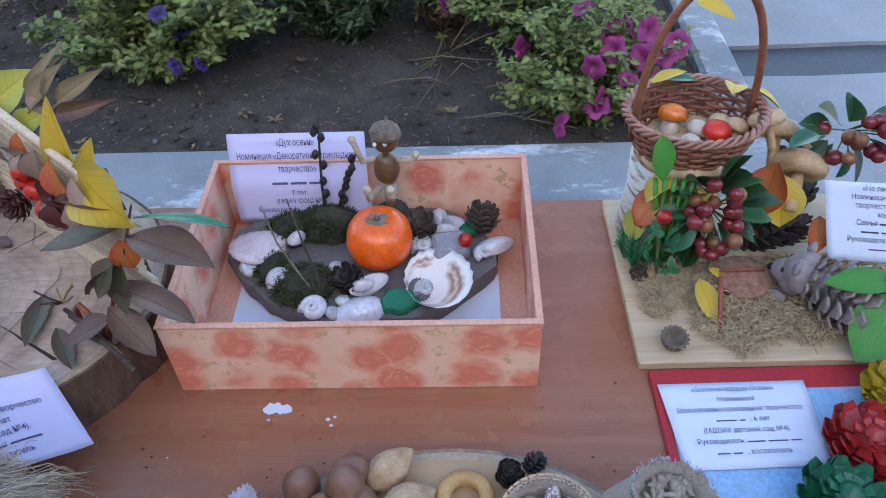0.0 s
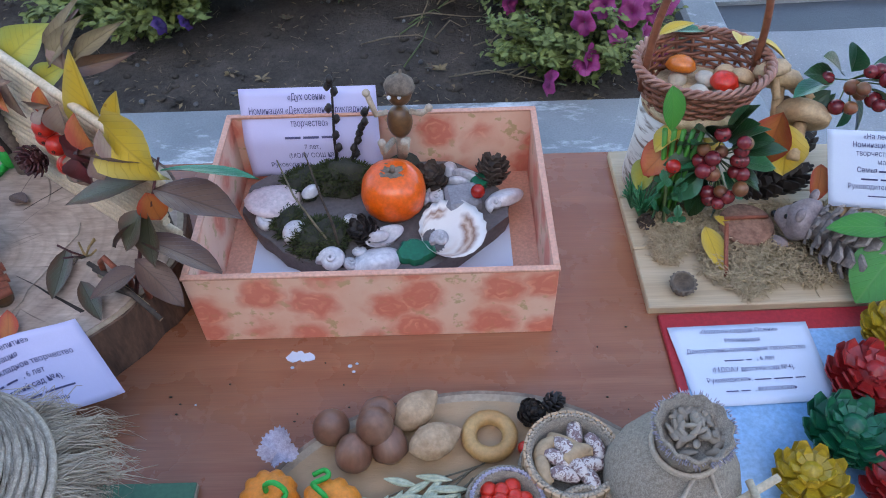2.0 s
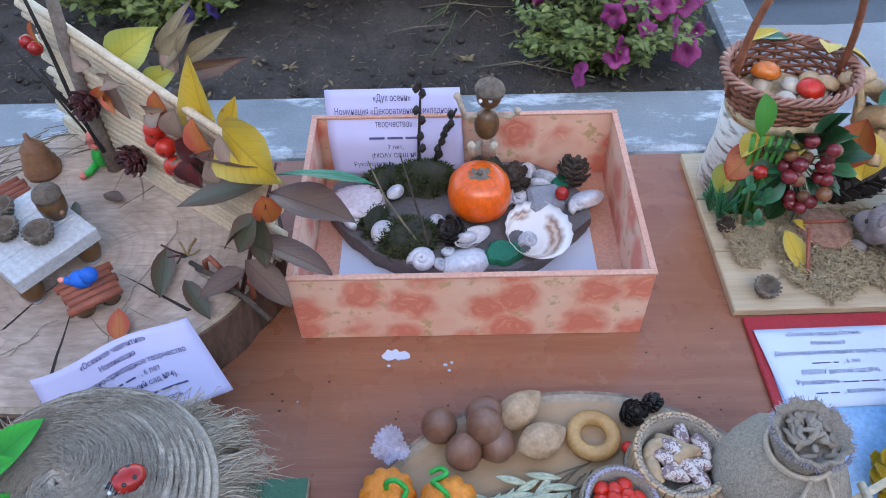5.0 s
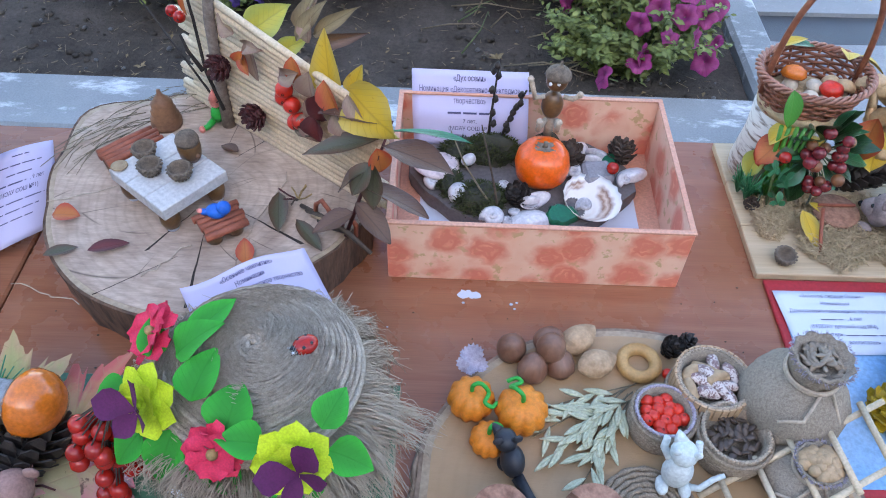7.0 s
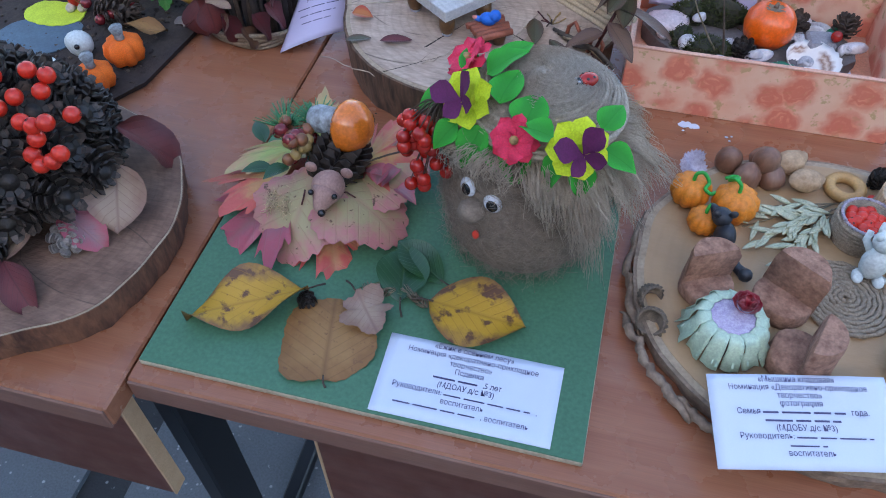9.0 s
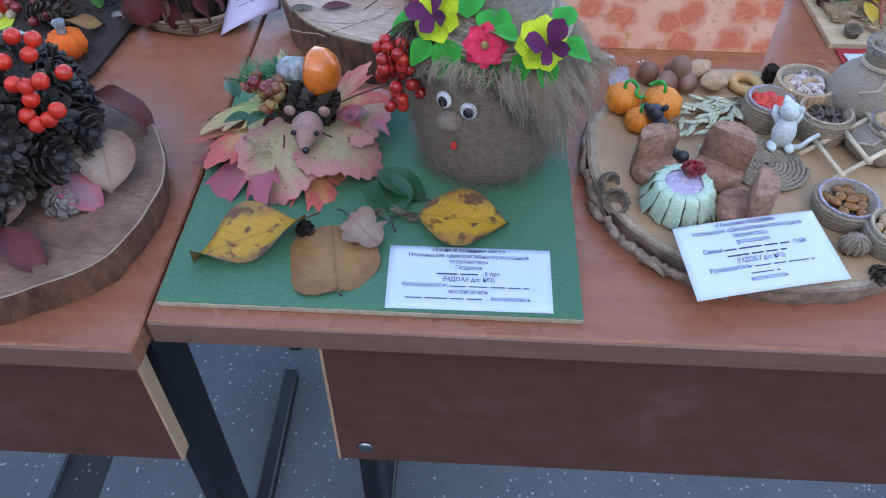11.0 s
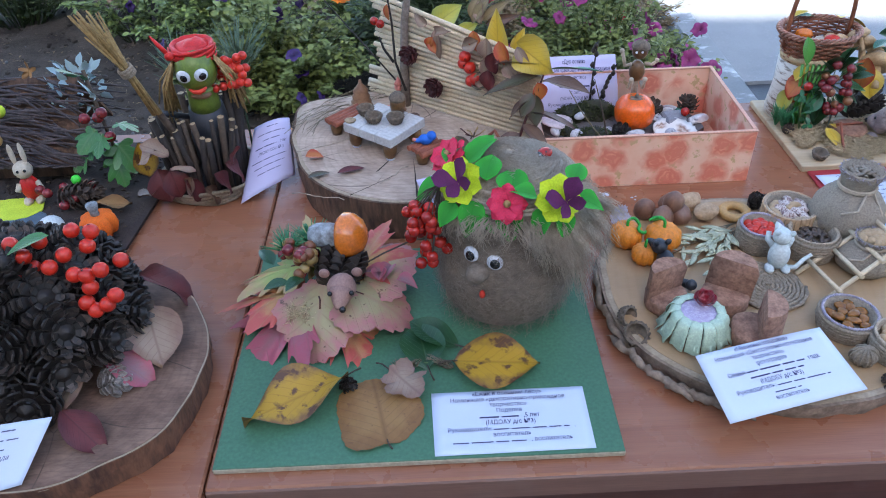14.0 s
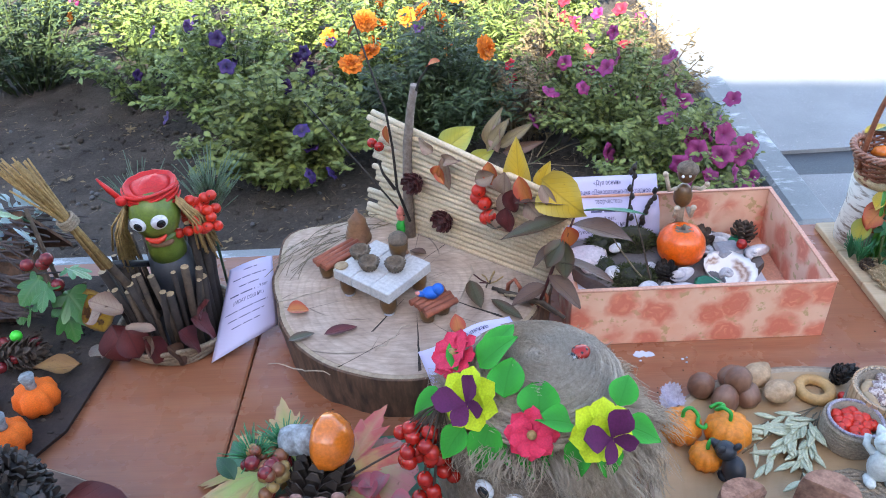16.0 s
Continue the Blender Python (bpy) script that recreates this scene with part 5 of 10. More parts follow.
# ---- the box of shells ----
def shells_in_the_box():
    # persimmon with a dried calyx
    t = thing("persimmon", "glossy ripe orange persimmon with dried grey calyx", "fruit", (-0.060, 0.474, 0.7705))
    prof = [(0.0, 0.003), (0.010, 0.001), (0.020, 0.004), (0.026, 0.012), (0.0278, 0.022), (0.0262, 0.032), (0.021, 0.040), (0.013, 0.0440), (0.006, 0.043), (0.0, 0.042)]
    part("fruit", Geo().lathe(prof, 40, lobes=4, depth=0.03), PERSIMMON, t)
    g = Geo()
    for i in range(4):
        g.leaf(pose(0, 0, 0.0435, 4, 0, 45 + 90 * i), 0.013, 0.012, 0, 0.1, -0.1, 0.5, 5, 0.1)
    g.tube([(0, 0, 0.043), (0.001, 0, 0.049)], [0.0028, 0.002], 8, 0)
    part("calyx", g, CALYX, t, "dried grey-brown calyx")
    # acorn figure that sits behind the fruit
    g = Geo()
    g.ball((0, 0, 0.033), (0.0095, 0.0095, 0.0135), 18, 0)
    g.ball((0.001, 0, 0.0585), (0.0095, 0.0092, 0.0105), 18, 1)
    g.lathe([(0.0107, 0.0), (0.0112, 0.003), (0.0095, 0.007), (0.005, 0.0100), (0.0012, 0.0115), (0.001, 0.015), (0, 0.0155)], 18, pose(0.0015, 0, 0.0605, -8, 6, 0), 2, wobble=0.05)
    for s in (-1, 1):
        g.tube([(s * 0.008, -0.002, 0.043), (s * 0.016, -0.004, 0.042), (s * 0.021, -0.004, 0.046 if s > 0 else 0.060)], 0.0022, 7, 3)
        g.ball((s * 0.0215, -0.004, 0.047 if s > 0 else 0.061), 0.003, 8, 3)
        g.tube([(s * 0.005, -0.006, 0.021), (s * 0.008 - 0.004, -0.020, 0.021), (s * 0.008 - 0.004, -0.024, 0.032)], 0.0024, 7, 3)
        g.ball((s * 0.008 - 0.004, -0.0245, 0.033), 0.0032, 8, 3)
        g.ball((s * 0.0035 - 0.002, -0.0088, 0.060), 0.0016, 8, 4)
    g.tube([(0, 0, 0.0), (0, 0, 0.024)], 0.004, 8, 3)
    solo("acorn_figurine", g, [ACORN, ACORN, ACORN_CAP, JUTE, WHITE_PLASTIC], "small figurine of acorns with twine limbs behind a fruit", "figurine", pose(-0.053, 0.513, 0.797) @ Matrix.Scale(1.14, 4))
    solo("clay_mound", Geo().ball((0, 0, 0.008), (0.02, 0.014, 0.018), 14, rough=0.3), MOSS_DARK, "dark mossy clay mound under an acorn figurine", "moss", (-0.053, 0.513, 0.7705))
    # moss
    for x, y, rx, ry, h, n in ((-0.108, 0.510, 0.030, 0.020, 0.020, 900), (-0.140, 0.507, 0.020, 0.020, 0.014, 500), (-0.120, 0.440, 0.026, 0.022, 0.013, 800), (-0.150, 0.462, 0.012, 0.02, 0.009, 350)):
        t = thing("moss_clump", "dark olive dried moss clump on clay", "moss", (x, y, 0.7700), group="moss clumps")
        part("mat", Geo().ball((0, 0, 0.002), (rx * 0.9, ry * 0.9, h), 18, rough=0.3, freq=90), MOSS_DARK, t)
        g = Geo()
        for i in range(n):
            a, q = rnd(0, 6.283), math.sqrt(rnd(0, 1))
            p = Vector((rx * q * math.cos(a), ry * q * math.sin(a), h * math.sqrt(max(0, 1 - q * q)) * 0.9))
            d = Vector((math.cos(a) * q + rnd(-0.7, 0.7), math.sin(a) * q + rnd(-0.7, 0.7), rnd(0.0, 0.9))).normalized() * rnd(0.003, 0.0075)
            g.strand([p, p + d * 0.6 + UP * 0.0006, p + d], 0.0006)
        tagged(part("fronds", g, MOSS, t, "fine olive moss fronds"), kind="stuff")
    # twigs with alder cones
    for x, y, pts in ((-0.112, 0.523, [(0, 0, 0), (0.001, 0, 0.03), (0.004, 0.006, 0.072), (0.006, 0.008, 0.092)]), (-0.100, 0.520, [(0, 0, 0), (0.008, 0.002, 0.03), (0.022, 0.004, 0.062)])):
        t = thing("alder_twig", "dark twig with small round alder cones", "twig", (x, y, 0.780))
        part("stem", Geo().tube(pts, [0.0016, 0.0014, 0.001, 0.0008][:len(pts)], 6), TWIG_DARK, t)
        for k in range(7):
            s = 0.25 + 0.11 * k
            i = min(int(s * (len(pts) - 1)), len(pts) - 2)
            u = s * (len(pts) - 1) - i
            p = Vector(pts[i]).lerp(Vector(pts[i + 1]), u)
            part("alder_cone", Geo().ball(p + Vector((rnd(-0.004, 0.004), rnd(-0.003, 0.003), 0)), (0.0032, 0.0032, 0.0042), 8, rough=0.4, freq=300), CONE_DARK, t)
    sheaf((-0.104, 0.424, 0.772), [(0, 0, 0), (-0.016, 0.014, 0.015), (-0.034, 0.03, 0.037), (-0.047, 0.052, 0.056)], [0.0012, 0.001, 0.0008, 0.0005], [STEM_DRY], "thin pale dry stalk stuck in clay", "dry_stalk", "twig")
    sheaf((-0.103, 0.426, 0.772), [(0, 0, 0), (-0.004, 0.01, 0.02), (-0.011, 0.016, 0.048), (-0.02, 0.03, 0.08)], [0.0013, 0.0012, 0.0009, 0.0005], [TWIG], "thin brown twig stuck in clay", "brown_twig", "twig")
    # shells
    zc = 0.7705
    clam((-0.012, 0.441, zc + 0.011), 0.066, 0.054, -0.011, "scallop shell, cream inside with brown bands", SCALLOP, -75, 18, 4)
    clam((-0.164, 0.482, zc + 0.006), 0.044, 0.050, 0.009, "pale pink ribbed cockle shell", SHELL_PINK, 125, 18, 16)
    clam((-0.073, 0.415, zc + 0.0005), 0.042, 0.031, 0.011, "smooth white clam shell", SHELL, 20)
    clam((-0.067, 0.436, zc + 0.009), 0.034, 0.016, -0.008, "narrow lilac shell half lying open", SHELL, 30, 0, 15)
    clam((-0.072, 0.434, zc + 0.010), 0.018, 0.012, 0.007, "small white shell in a larger one", SHELL, 10)
    clam((0.034, 0.484, zc + 0.002), 0.034, 0.020, 0.008, "lilac-white oval shell on clay", SHELL, 25)
    clam((-0.162, 0.532, zc), 0.022, 0.014, 0.007, "small white shell on clay", SHELL, 0)
    clam((-0.148, 0.520, zc), 0.022, 0.015, 0.007, "small white shell on clay", SHELL, 30)
    clam((-0.132, 0.487, zc + 0.012), 0.018, 0.014, 0.007, "small white shell on moss", SHELL, 60)
    clam((-0.013, 0.524, zc), 0.014, 0.022, 0.008, "small white shell by pine cone", SHELL, 0)
    clam((0.002, 0.512, zc + 0.003), 0.030, 0.014, 0.008, "small white shell with green stripe", SHELL_DARK, -25)
    clam((-0.006, 0.500, zc + 0.006), 0.022, 0.013, 0.008, "lilac small shell beside grey stone", SHELL, -10)
    for x, y, r, m, tn in ((-0.140, 0.446, 0.0125, SHELL, 30), (-0.108, 0.413, 0.0135, SHELL, -30), (-0.026, 0.483, 0.0115, SHELL_DARK, 10), (-0.168, 0.462, 0.010, SHELL, 80), (-0.022, 0.424, 0.009, SHELL_DARK, 0), (0.024, 0.474, 0.009, SHELL, 40), (-0.096, 0.460, 0.0085, SHELL_DARK, 140), (-0.088, 0.424, 0.007, SHELL, 200), (-0.094, 0.412, 0.007, SHELL_DARK, 100)):
        snail((x, y, zc + (0.012 if abs(x + 0.022) < 0.001 else 0)), r, "whitish spiral snail shell" if m is SHELL else "greyish spiral snail shell", m, tn)
    cone((-0.030, 0.503, zc), 0.026, 0.030, "small open brown pine cone", CONE, (20, 0, 0), 6, 7)
    cone((0.022, 0.503, zc), 0.026, 0.030, "small open brown pine cone", CONE, (-10, 20, 40), 6, 7)
    cone((-0.080, 0.446, zc), 0.024, 0.026, "small open dark brown pine cone", CONE_DARK, (25, -20, 0), 6, 7)
    out = closed_outline([(0, 0.016), (70, 0.011), (140, 0.013), (200, 0.016), (260, 0.013), (320, 0.013)], n=28, rough=0.2)
    solo("sea_glass", Geo().slab(out, 0, 0.007, rows=3, base=1.05, inset=0.15), GLASS_GREEN, "flat piece of frosted green sea glass", "sea glass", pose(-0.042, 0.423, zc, 8, 0, 0))
    solo("sea_glass", Geo().slab([(x * 0.6, y * 0.6) for x, y in out], 0, 0.005, rows=3, base=1.05, inset=0.15), GLASS_GREEN, "small piece of dark green glass", "sea glass", pose(0.012, 0.500, zc + 0.004, 8, 0, 60))
    solo("grey_stone", Geo().block(-0.0145, 0.0145, -0.013, 0.013, 0, 0.013, I4, 0, 0.003, 0.0008), STONE, "flat squarish grey stone", "stone", pose(-0.003, 0.480, zc, 6, 0, 8))
    solo("red_berry", Geo().ball((0, 0, 0.006), 0.0062, 14), BERRY_RED, "small red berry on a stone", "berry", (0.010, 0.474, zc + 0.013))


shells_in_the_box()

# ---- the tea party on the log slice ----
def tea_party():
    z = 0.8052
    # the small table: three whitened planks on acorn legs
    t = thing("toy_table", "toy table of three whitened planks on acorn legs", "toy table", (-0.396, 0.3945, z), -38.7)
    for i in range(3):
        x = -0.0385 + 0.0258 * i
        part("plank", Geo().block(x, x + 0.0252, -0.0335, 0.0335, 0.0215, 0.0335, I4, 0, 0.0008), WHITE_WOOD, t)
    for x, y in ((-0.028, -0.024), (0.028, -0.024), (-0.028, 0.024), (0.028, 0.024)):
        part("acorn_leg", Geo().lathe([(0, 0), (0.003, 0), (0.0072, 0.004), (0.0090, 0.011), (0.0084, 0.0218), (0, 0.0218)], 16, Matrix.Translation((x, y, 0))), ACORN, t, "brown acorn as a leg")
        part("leg_pad", Geo().lathe([(0, -0.0002), (0.0055, -0.0002), (0.005, 0.0025), (0, 0.0025)], 12, Matrix.Translation((x, y, 0))), PAPER, t, "white pad")
    top = z + 0.0337
    for x, y in ((-0.419, 0.411), (-0.408, 0.390), (-0.381, 0.386)):
        acorn_cup((x, y, top), 0.0105, "empty brown acorn cup on toy table")
    t = thing("acorn_pot", "brown acorn with grey cap as a pot", "acorn", (-0.378, 0.410, top))
    part("nut", Geo().lathe([(0, 0), (0.006, 0), (0.0096, 0.006), (0.0104, 0.014), (0.0098, 0.0215), (0, 0.022)], 18), ACORN, t)
    part("cap", Geo().lathe([(0.0102, 0.0), (0.0106, 0.0025), (0.009, 0.0065), (0.004, 0.0105), (0.0, 0.011)], 18, Matrix.Translation((0, 0, 0.0195)), wobble=0.06), ACORN_CAP, t, "rough grey acorn cap")
    part("knob", Geo().ball((0.0085, -0.006, 0.009), 0.0025, 8), BROWN_CLAY, t)
    solo("toy_plate", Geo().lathe([(0, 0), (0.006, 0), (0.0075, 0.0015), (0.006, 0.002), (0, 0.0012)], 14), TWIG_CUT, "tiny orange seed husk on toy table", "husk", (-0.438, 0.396, top))
    # benches of red-brown sticks
    for at, turn, n, lab, ln in (((-0.342, 0.351, z), 36, 5, "toy bench of red-brown sticks on acorns", 0.038), ((-0.447, 0.441, z), 45, 4, "long toy bench of red-brown sticks", 0.056)):
        t = thing("toy_bench", lab, "toy bench", at, turn)
        for i in range(n):
            y = 0.0064 * (i - (n - 1) / 2)
            part("stick", Geo().tube([(-ln / 2 + rnd(-0.002, 0.002), y, 0.0185), (0, y + rnd(-0.0006, 0.0006), 0.019), (ln / 2 + rnd(-0.002, 0.002), y, 0.0185)], 0.0034, 8), TERRACOTTA, t)
        for x in (-ln / 4, ln / 4) if ln < 0.05 else (-ln / 3, 0, ln / 3):
            part("acorn_leg", Geo().lathe([(0, 0), (0.0065, 0), (0.0078, 0.006), (0.0085, 0.0155), (0, 0.0158)], 14, Matrix.Translation((x, 0, 0))), ACORN, t)
    g = Geo().ball((0, 0, 0.007), (0.009, 0.007, 0.0065), 14, 0)
    g.ball((0.007, 0.001, 0.0115), 0.0062, 14, 0)
    g.ball((-0.009, -0.002, 0.006), (0.006, 0.003, 0.003), 10, 0)
    g.ball((-0.013, -0.003, 0.0075), (0.003, 0.0025, 0.002), 8, 1)
    solo("bird_figurine", g, [BLUE_CLAY, PINK_CLAY], "tiny blue plasticine bird on a toy bench", "figurine", (-0.345, 0.352, z + 0.0215), -10)
    # coiled brown figurine and the small one by the branch
    g = Geo()
    g.lathe([(0, 0), (0.012, 0), (0.0125, 0.004), (0.010, 0.006), (0.0115, 0.010), (0.009, 0.0125), (0.0098, 0.018), (0.008, 0.021), (0.0085, 0.026), (0.005, 0.032), (0.002, 0.036), (0.0015, 0.041), (0, 0.0415)], 18, wobble=0.1)
    solo("bark_figurine", g, BROWN_CLAY, "small brown coiled plasticine figurine", "figurine", pose(-0.431, 0.497, z) @ Matrix.Diagonal((1.25, 1.25, 1.0, 1.0)))
    g = Geo().ball((0, 0, 0.012), (0.006, 0.005, 0.010), 12, 0)
    g.ball((0.001, 0, 0.027), (0.0055, 0.005, 0.0065), 12, 1)
    g.tube([(-0.003, 0, 0.006), (-0.008, -0.010, 0.004), (-0.012, -0.012, 0.003)], [0.0036, 0.003, 0.0026], 8, 0)
    g.ball((-0.013, -0.013, 0.003), 0.0036, 8, 1)
    g.lathe([(0.006, 0), (0.003, 0.006), (0, 0.011)], 10, Matrix.Translation((0.001, 0, 0.031)), 2)
    solo("plasticine_figurine", g, [GREEN_CLAY, PINK_CLAY, PINK_CLAY], "tiny green and pink plasticine figurine by a branch", "figurine", (-0.381, 0.500, z))
    # fence of peeled sticks
    a, u, nrm = Vector((-0.372, 0.508, z)), Vector((0.8005, -0.5993, 0)), Vector((-0.5993, -0.8005, 0))
    t = thing("stick_fence", "leaning fence of pale peeled sticks glued in rows", "toy fence", tuple(a))
    n = 20
    for i in range(n):
        k = i / (n - 1)
        zz, end = 0.005 + (0.127 + 0.012 * k) * k, 0.005 + (0.127 - 0.026 * k) * k
        left = -0.055 + 0.0011 * i + rnd(-0.012, 0.012)
        right = 0.203 + rnd(-0.008, 0.010)
        p, q = u * left, u * right
        part("stick", Geo().tube([p + UP * zz, (p + q) / 2 + UP * ((zz + end) / 2 + rnd(-0.0006, 0.0006)), q + UP * end], 0.0034, 8), STICK, t)
    back = Geo()
    for s in (0.03, 0.12, 0.19):
        back.tube([u * s - nrm * 0.0055 + UP * 0.0, u * s - nrm * 0.0055 + UP * 0.122], 0.0028, 7)
    part("brace", back, TWIG, t)

    def on(al, zz, off=0.004):
        return a + u * al + nrm * off + UP * (zz - z)

    # birch branch and thin dark twigs
    t = thing("birch_branch", "upright birch twig with thin dark side shoots", "branch", tuple(on(0.006, z, 0.006)))
    o = on(0.006, z, 0.006)
    part("stem", Geo().tube([Vector((0, 0, 0)), Vector((0.001, 0, 0.06)), Vector((0.005, -0.003, 0.12)), Vector((0.012, -0.006, 0.165)), Vector((0.0175, -0.008, 0.19))], [0.0068, 0.0058, 0.0052, 0.0044, 0.0042], 10), BIRCH_TWIG, t)
    for pts, r in (([on(0.012, 0.83, 0.012), on(-0.003, 0.868, 0.012), on(-0.006, 0.92, 0.01), on(-0.013, 0.961, 0.008), on(-0.035, 1.01, 0.004), on(-0.056, 1.06, 0)], 0.0019),
                   ([on(0.004, 0.835, 0.012), on(-0.05, 0.872, 0.008), on(-0.10, 0.905, 0.004), on(-0.148, 0.937, 0)], 0.0012),
                   ([on(-0.004, 0.868, 0.014), on(-0.018, 0.885, 0.016), on(-0.024, 0.90, 0.016)], 0.0022),
                   ([on(0.03, 0.992, 0.006), on(0.036, 1.006, 0.006), on(0.049, 1.022, 0.006)], 0.0013)):
        part("shoot", Geo().tube([p - o for p in pts], [r * (1 - 0.6 * k / len(pts)) for k in range(len(pts))], 6), TWIG_DARK, t, "thin dark shoot")
    g = Geo()
    g.leaf(aim(on(0.046, 1.02, 0.006) - o, on(0.066, 1.036, 0.012) - o, 30), 0.022, 0.011, 0, 0.2, 0.5)
    g.leaf(aim(on(-0.05, 1.045, 0.0) - o, on(-0.06, 1.03, 0.012) - o, 30), 0.016, 0.008, 0, 0.2, 0.5)
    g.leaf(aim(on(-0.01, 0.945, 0.012) - o, on(-0.006, 0.92, 0.02) - o, 30), 0.02, 0.010, 0, 0.2, 0.5)
    part("withered_leaf", g, L_ORANGE, t, "withered reddish leaf")
    for al, zz in ((-0.034, 0.918), (-0.024, 0.916)):
        solo("cherry", berry_geo(0.0058), [BERRY_RED, TWIG_DARK], "small dark red cherry hung on a twig", "berry", tuple(on(al, zz, 0.012)), group="berries on the fence")
    for al, zz in ((0.110, 0.902), (0.117, 0.889), (0.108, 0.893), (0.125, 0.876), (0.119, 0.872)):
        solo("rose_hip", berry_geo(0.0078), [BERRY_ORANGE, TWIG_DARK], "orange-red berry glued on a stick fence", "berry", tuple(on(al, zz, 0.014)), group="berries on the fence")
    for al, zz in ((0.023, 0.885), (0.061, 0.849)):
        cone(facing(on(al, zz, 0.006), nrm), 0.016, 0.026, "small dark red larch cone glued on a fence", CONE_RED, rows=5, per=8, group="cones on the fence", name="red_cone")
    solo("acorn_cup", Geo().lathe([(0, 0), (0.007, 0.001), (0.011, 0.006), (0.0122, 0.012), (0.0105, 0.0125), (0.008, 0.006), (0, 0.004)], 16), ACORN_CAP, "brown acorn cup glued on a fence", "acorn cup", facing(on(0.130, 0.866, 0.005), nrm + UP * 1.2))
    # leaves on the fence
    def fleaf(al, zz, tip, ln, w, mat, lab, off=0.006, spin=0.0, **kw):
        p = on(al, zz, off)
        y = (u * tip[0] + UP * tip[1] + nrm * tip[2]).normalized()
        n2 = nrm + UP * 0.35 + u * 0.25
        x = y.cross(n2).normalized()
        m = Matrix.Translation(p) @ Matrix((x, y, x.cross(y))).transposed().to_4x4()
        g = Geo().leaf(I4, ln, w, 0, **kw)
        return solo("autumn_leaf", g, mat, lab, "leaf", m, group="leaves on the fence")

    fleaf(0.148, 0.905, (-0.16, 1.0, -0.1), 0.056, 0.030, L_YELLOW, "stiff yellow autumn leaf standing on a fence", -0.004, bend=0.05, fold=0.5, peak=0.24)
    fleaf(0.170, 0.915, (0.25, 0.9, -0.15), 0.030, 0.017, L_YELLOW, "small yellow leaf behind a fence", -0.006, bend=0.05, fold=0.5, peak=0.3)
    fleaf(0.178, 0.930, (0.80, -0.28, 0.25), 0.052, 0.046, L_YELLOW, "broad yellow autumn leaf at a fence top", 0.004, bend=0.35, fold=0.25, wave=0.10, peak=0.38)
    fleaf(0.050, 0.922, (0.50, 0.50, -0.35), 0.042, 0.032, L_LIME, "curled yellow-green leaf behind a fence", -0.006, bend=0.3, fold=0.5, wave=0.08, peak=0.35)
    fleaf(0.085, 0.918, (0.5, 0.35, -0.2), 0.028, 0.018, L_LIME, "curled yellow-green leaf behind a fence", -0.006, bend=0.3, fold=0.6)
    fleaf(0.060, 0.925, (0.2, -1, 0.1), 0.040, 0.014, L_BEIGE, "dry pinkish curled leaf on a fence", 0.006, 150, bend=0.1, fold=0.6)
    fleaf(0.055, 0.912, (0.5, -0.6, 0.3), 0.020, 0.012, L_ORANGE, "small dry orange leaf on a fence", 0.010, 150, bend=0.1, fold=0.6)
    fleaf(0.118, 0.935, (0.3, -0.7, 0.2), 0.026, 0.016, L_ORANGE, "small dry orange leaf on a fence", 0.008, 150, bend=0.2, fold=0.5)
    fleaf(0.138, 0.930, (0.1, -1, 0.2), 0.026, 0.020, L_BEIGE, "pale curled petal on a fence", 0.009, 160, bend=0.2, fold=0.9)
    fleaf(0.155, 0.930, (0.5, -0.8, 0.2), 0.032, 0.018, L_ORANGE, "red curled leaf on a fence", 0.009, 160, bend=0.2, fold=0.9)
    fleaf(0.180, 0.928, (0.6, -0.5, 0.2), 0.028, 0.014, L_BEIGE, "pale curled petal on a fence", 0.009, 160, bend=0.2, fold=0.9)
    fleaf(0.135, 0.905, (0.3, -0.9, 0.2), 0.030, 0.016, L_BEIGE, "pinkish dry leaf on a fence", 0.008, 150, bend=0.2, fold=0.6)
    for al, zz, tip, ln, w, mat in ((0.052, 0.930, (-0.6, 0.5, 0.3), 0.020, 0.013, L_BEIGE), (0.066, 0.926, (0.7, 0.2, 0.3), 0.018, 0.012, L_BEIGE), (0.060, 0.916, (-0.3, -0.8, 0.5), 0.016, 0.012, L_ORANGE), (0.128, 0.925, (-0.7, -0.3, 0.4), 0.024, 0.018, L_BEIGE), (0.150, 0.915, (0.2, -0.9, 0.4), 0.024, 0.020, L_RED), (0.142, 0.892, (0.3, -0.8, 0.4), 0.028, 0.018, L_RED), (0.128, 0.884, (0.6, -0.6, 0.4), 0.024, 0.016, L_BEIGE), (0.165, 0.906, (0.7, -0.4, 0.3), 0.026, 0.017, L_BEIGE)):
        fleaf(al, zz, tip, ln, w, mat, "withered curled leaf glued on a fence", 0.012, bend=0.5, fold=0.9, wave=0.2)
    # withered plants behind the fence, tied to it
    for k, (al, tip, mat) in enumerate(((0.105, (0.02, 0.055, -0.5), L_DRYBED), (0.115, (-0.02, 0.05, -0.4), L_BEIGE), (0.120, (0.05, 0.02, -0.3), L_BROWN), (0.096, (0.01, 0.06, -0.3), L_DRYBED), (0.110, (0.05, 0.05, -0.5), L_DRYBED))):
        fleaf(al, 0.935, (tip[0] * 10, tip[1] * 10, tip[2] * 0.4), 0.036, 0.013, mat, "withered brown leaf behind a fence", -0.010 - 0.004 * k, 90 + 40 * k, bend=0.7, fold=0.9, wave=0.25)
    # sprig of long brown leaves
    foot = Vector((-0.238, 0.352, z + 0.004))
    t = thing("leafy_sprig", "sprig of long brown and olive leaves", "sprig", tuple(foot))
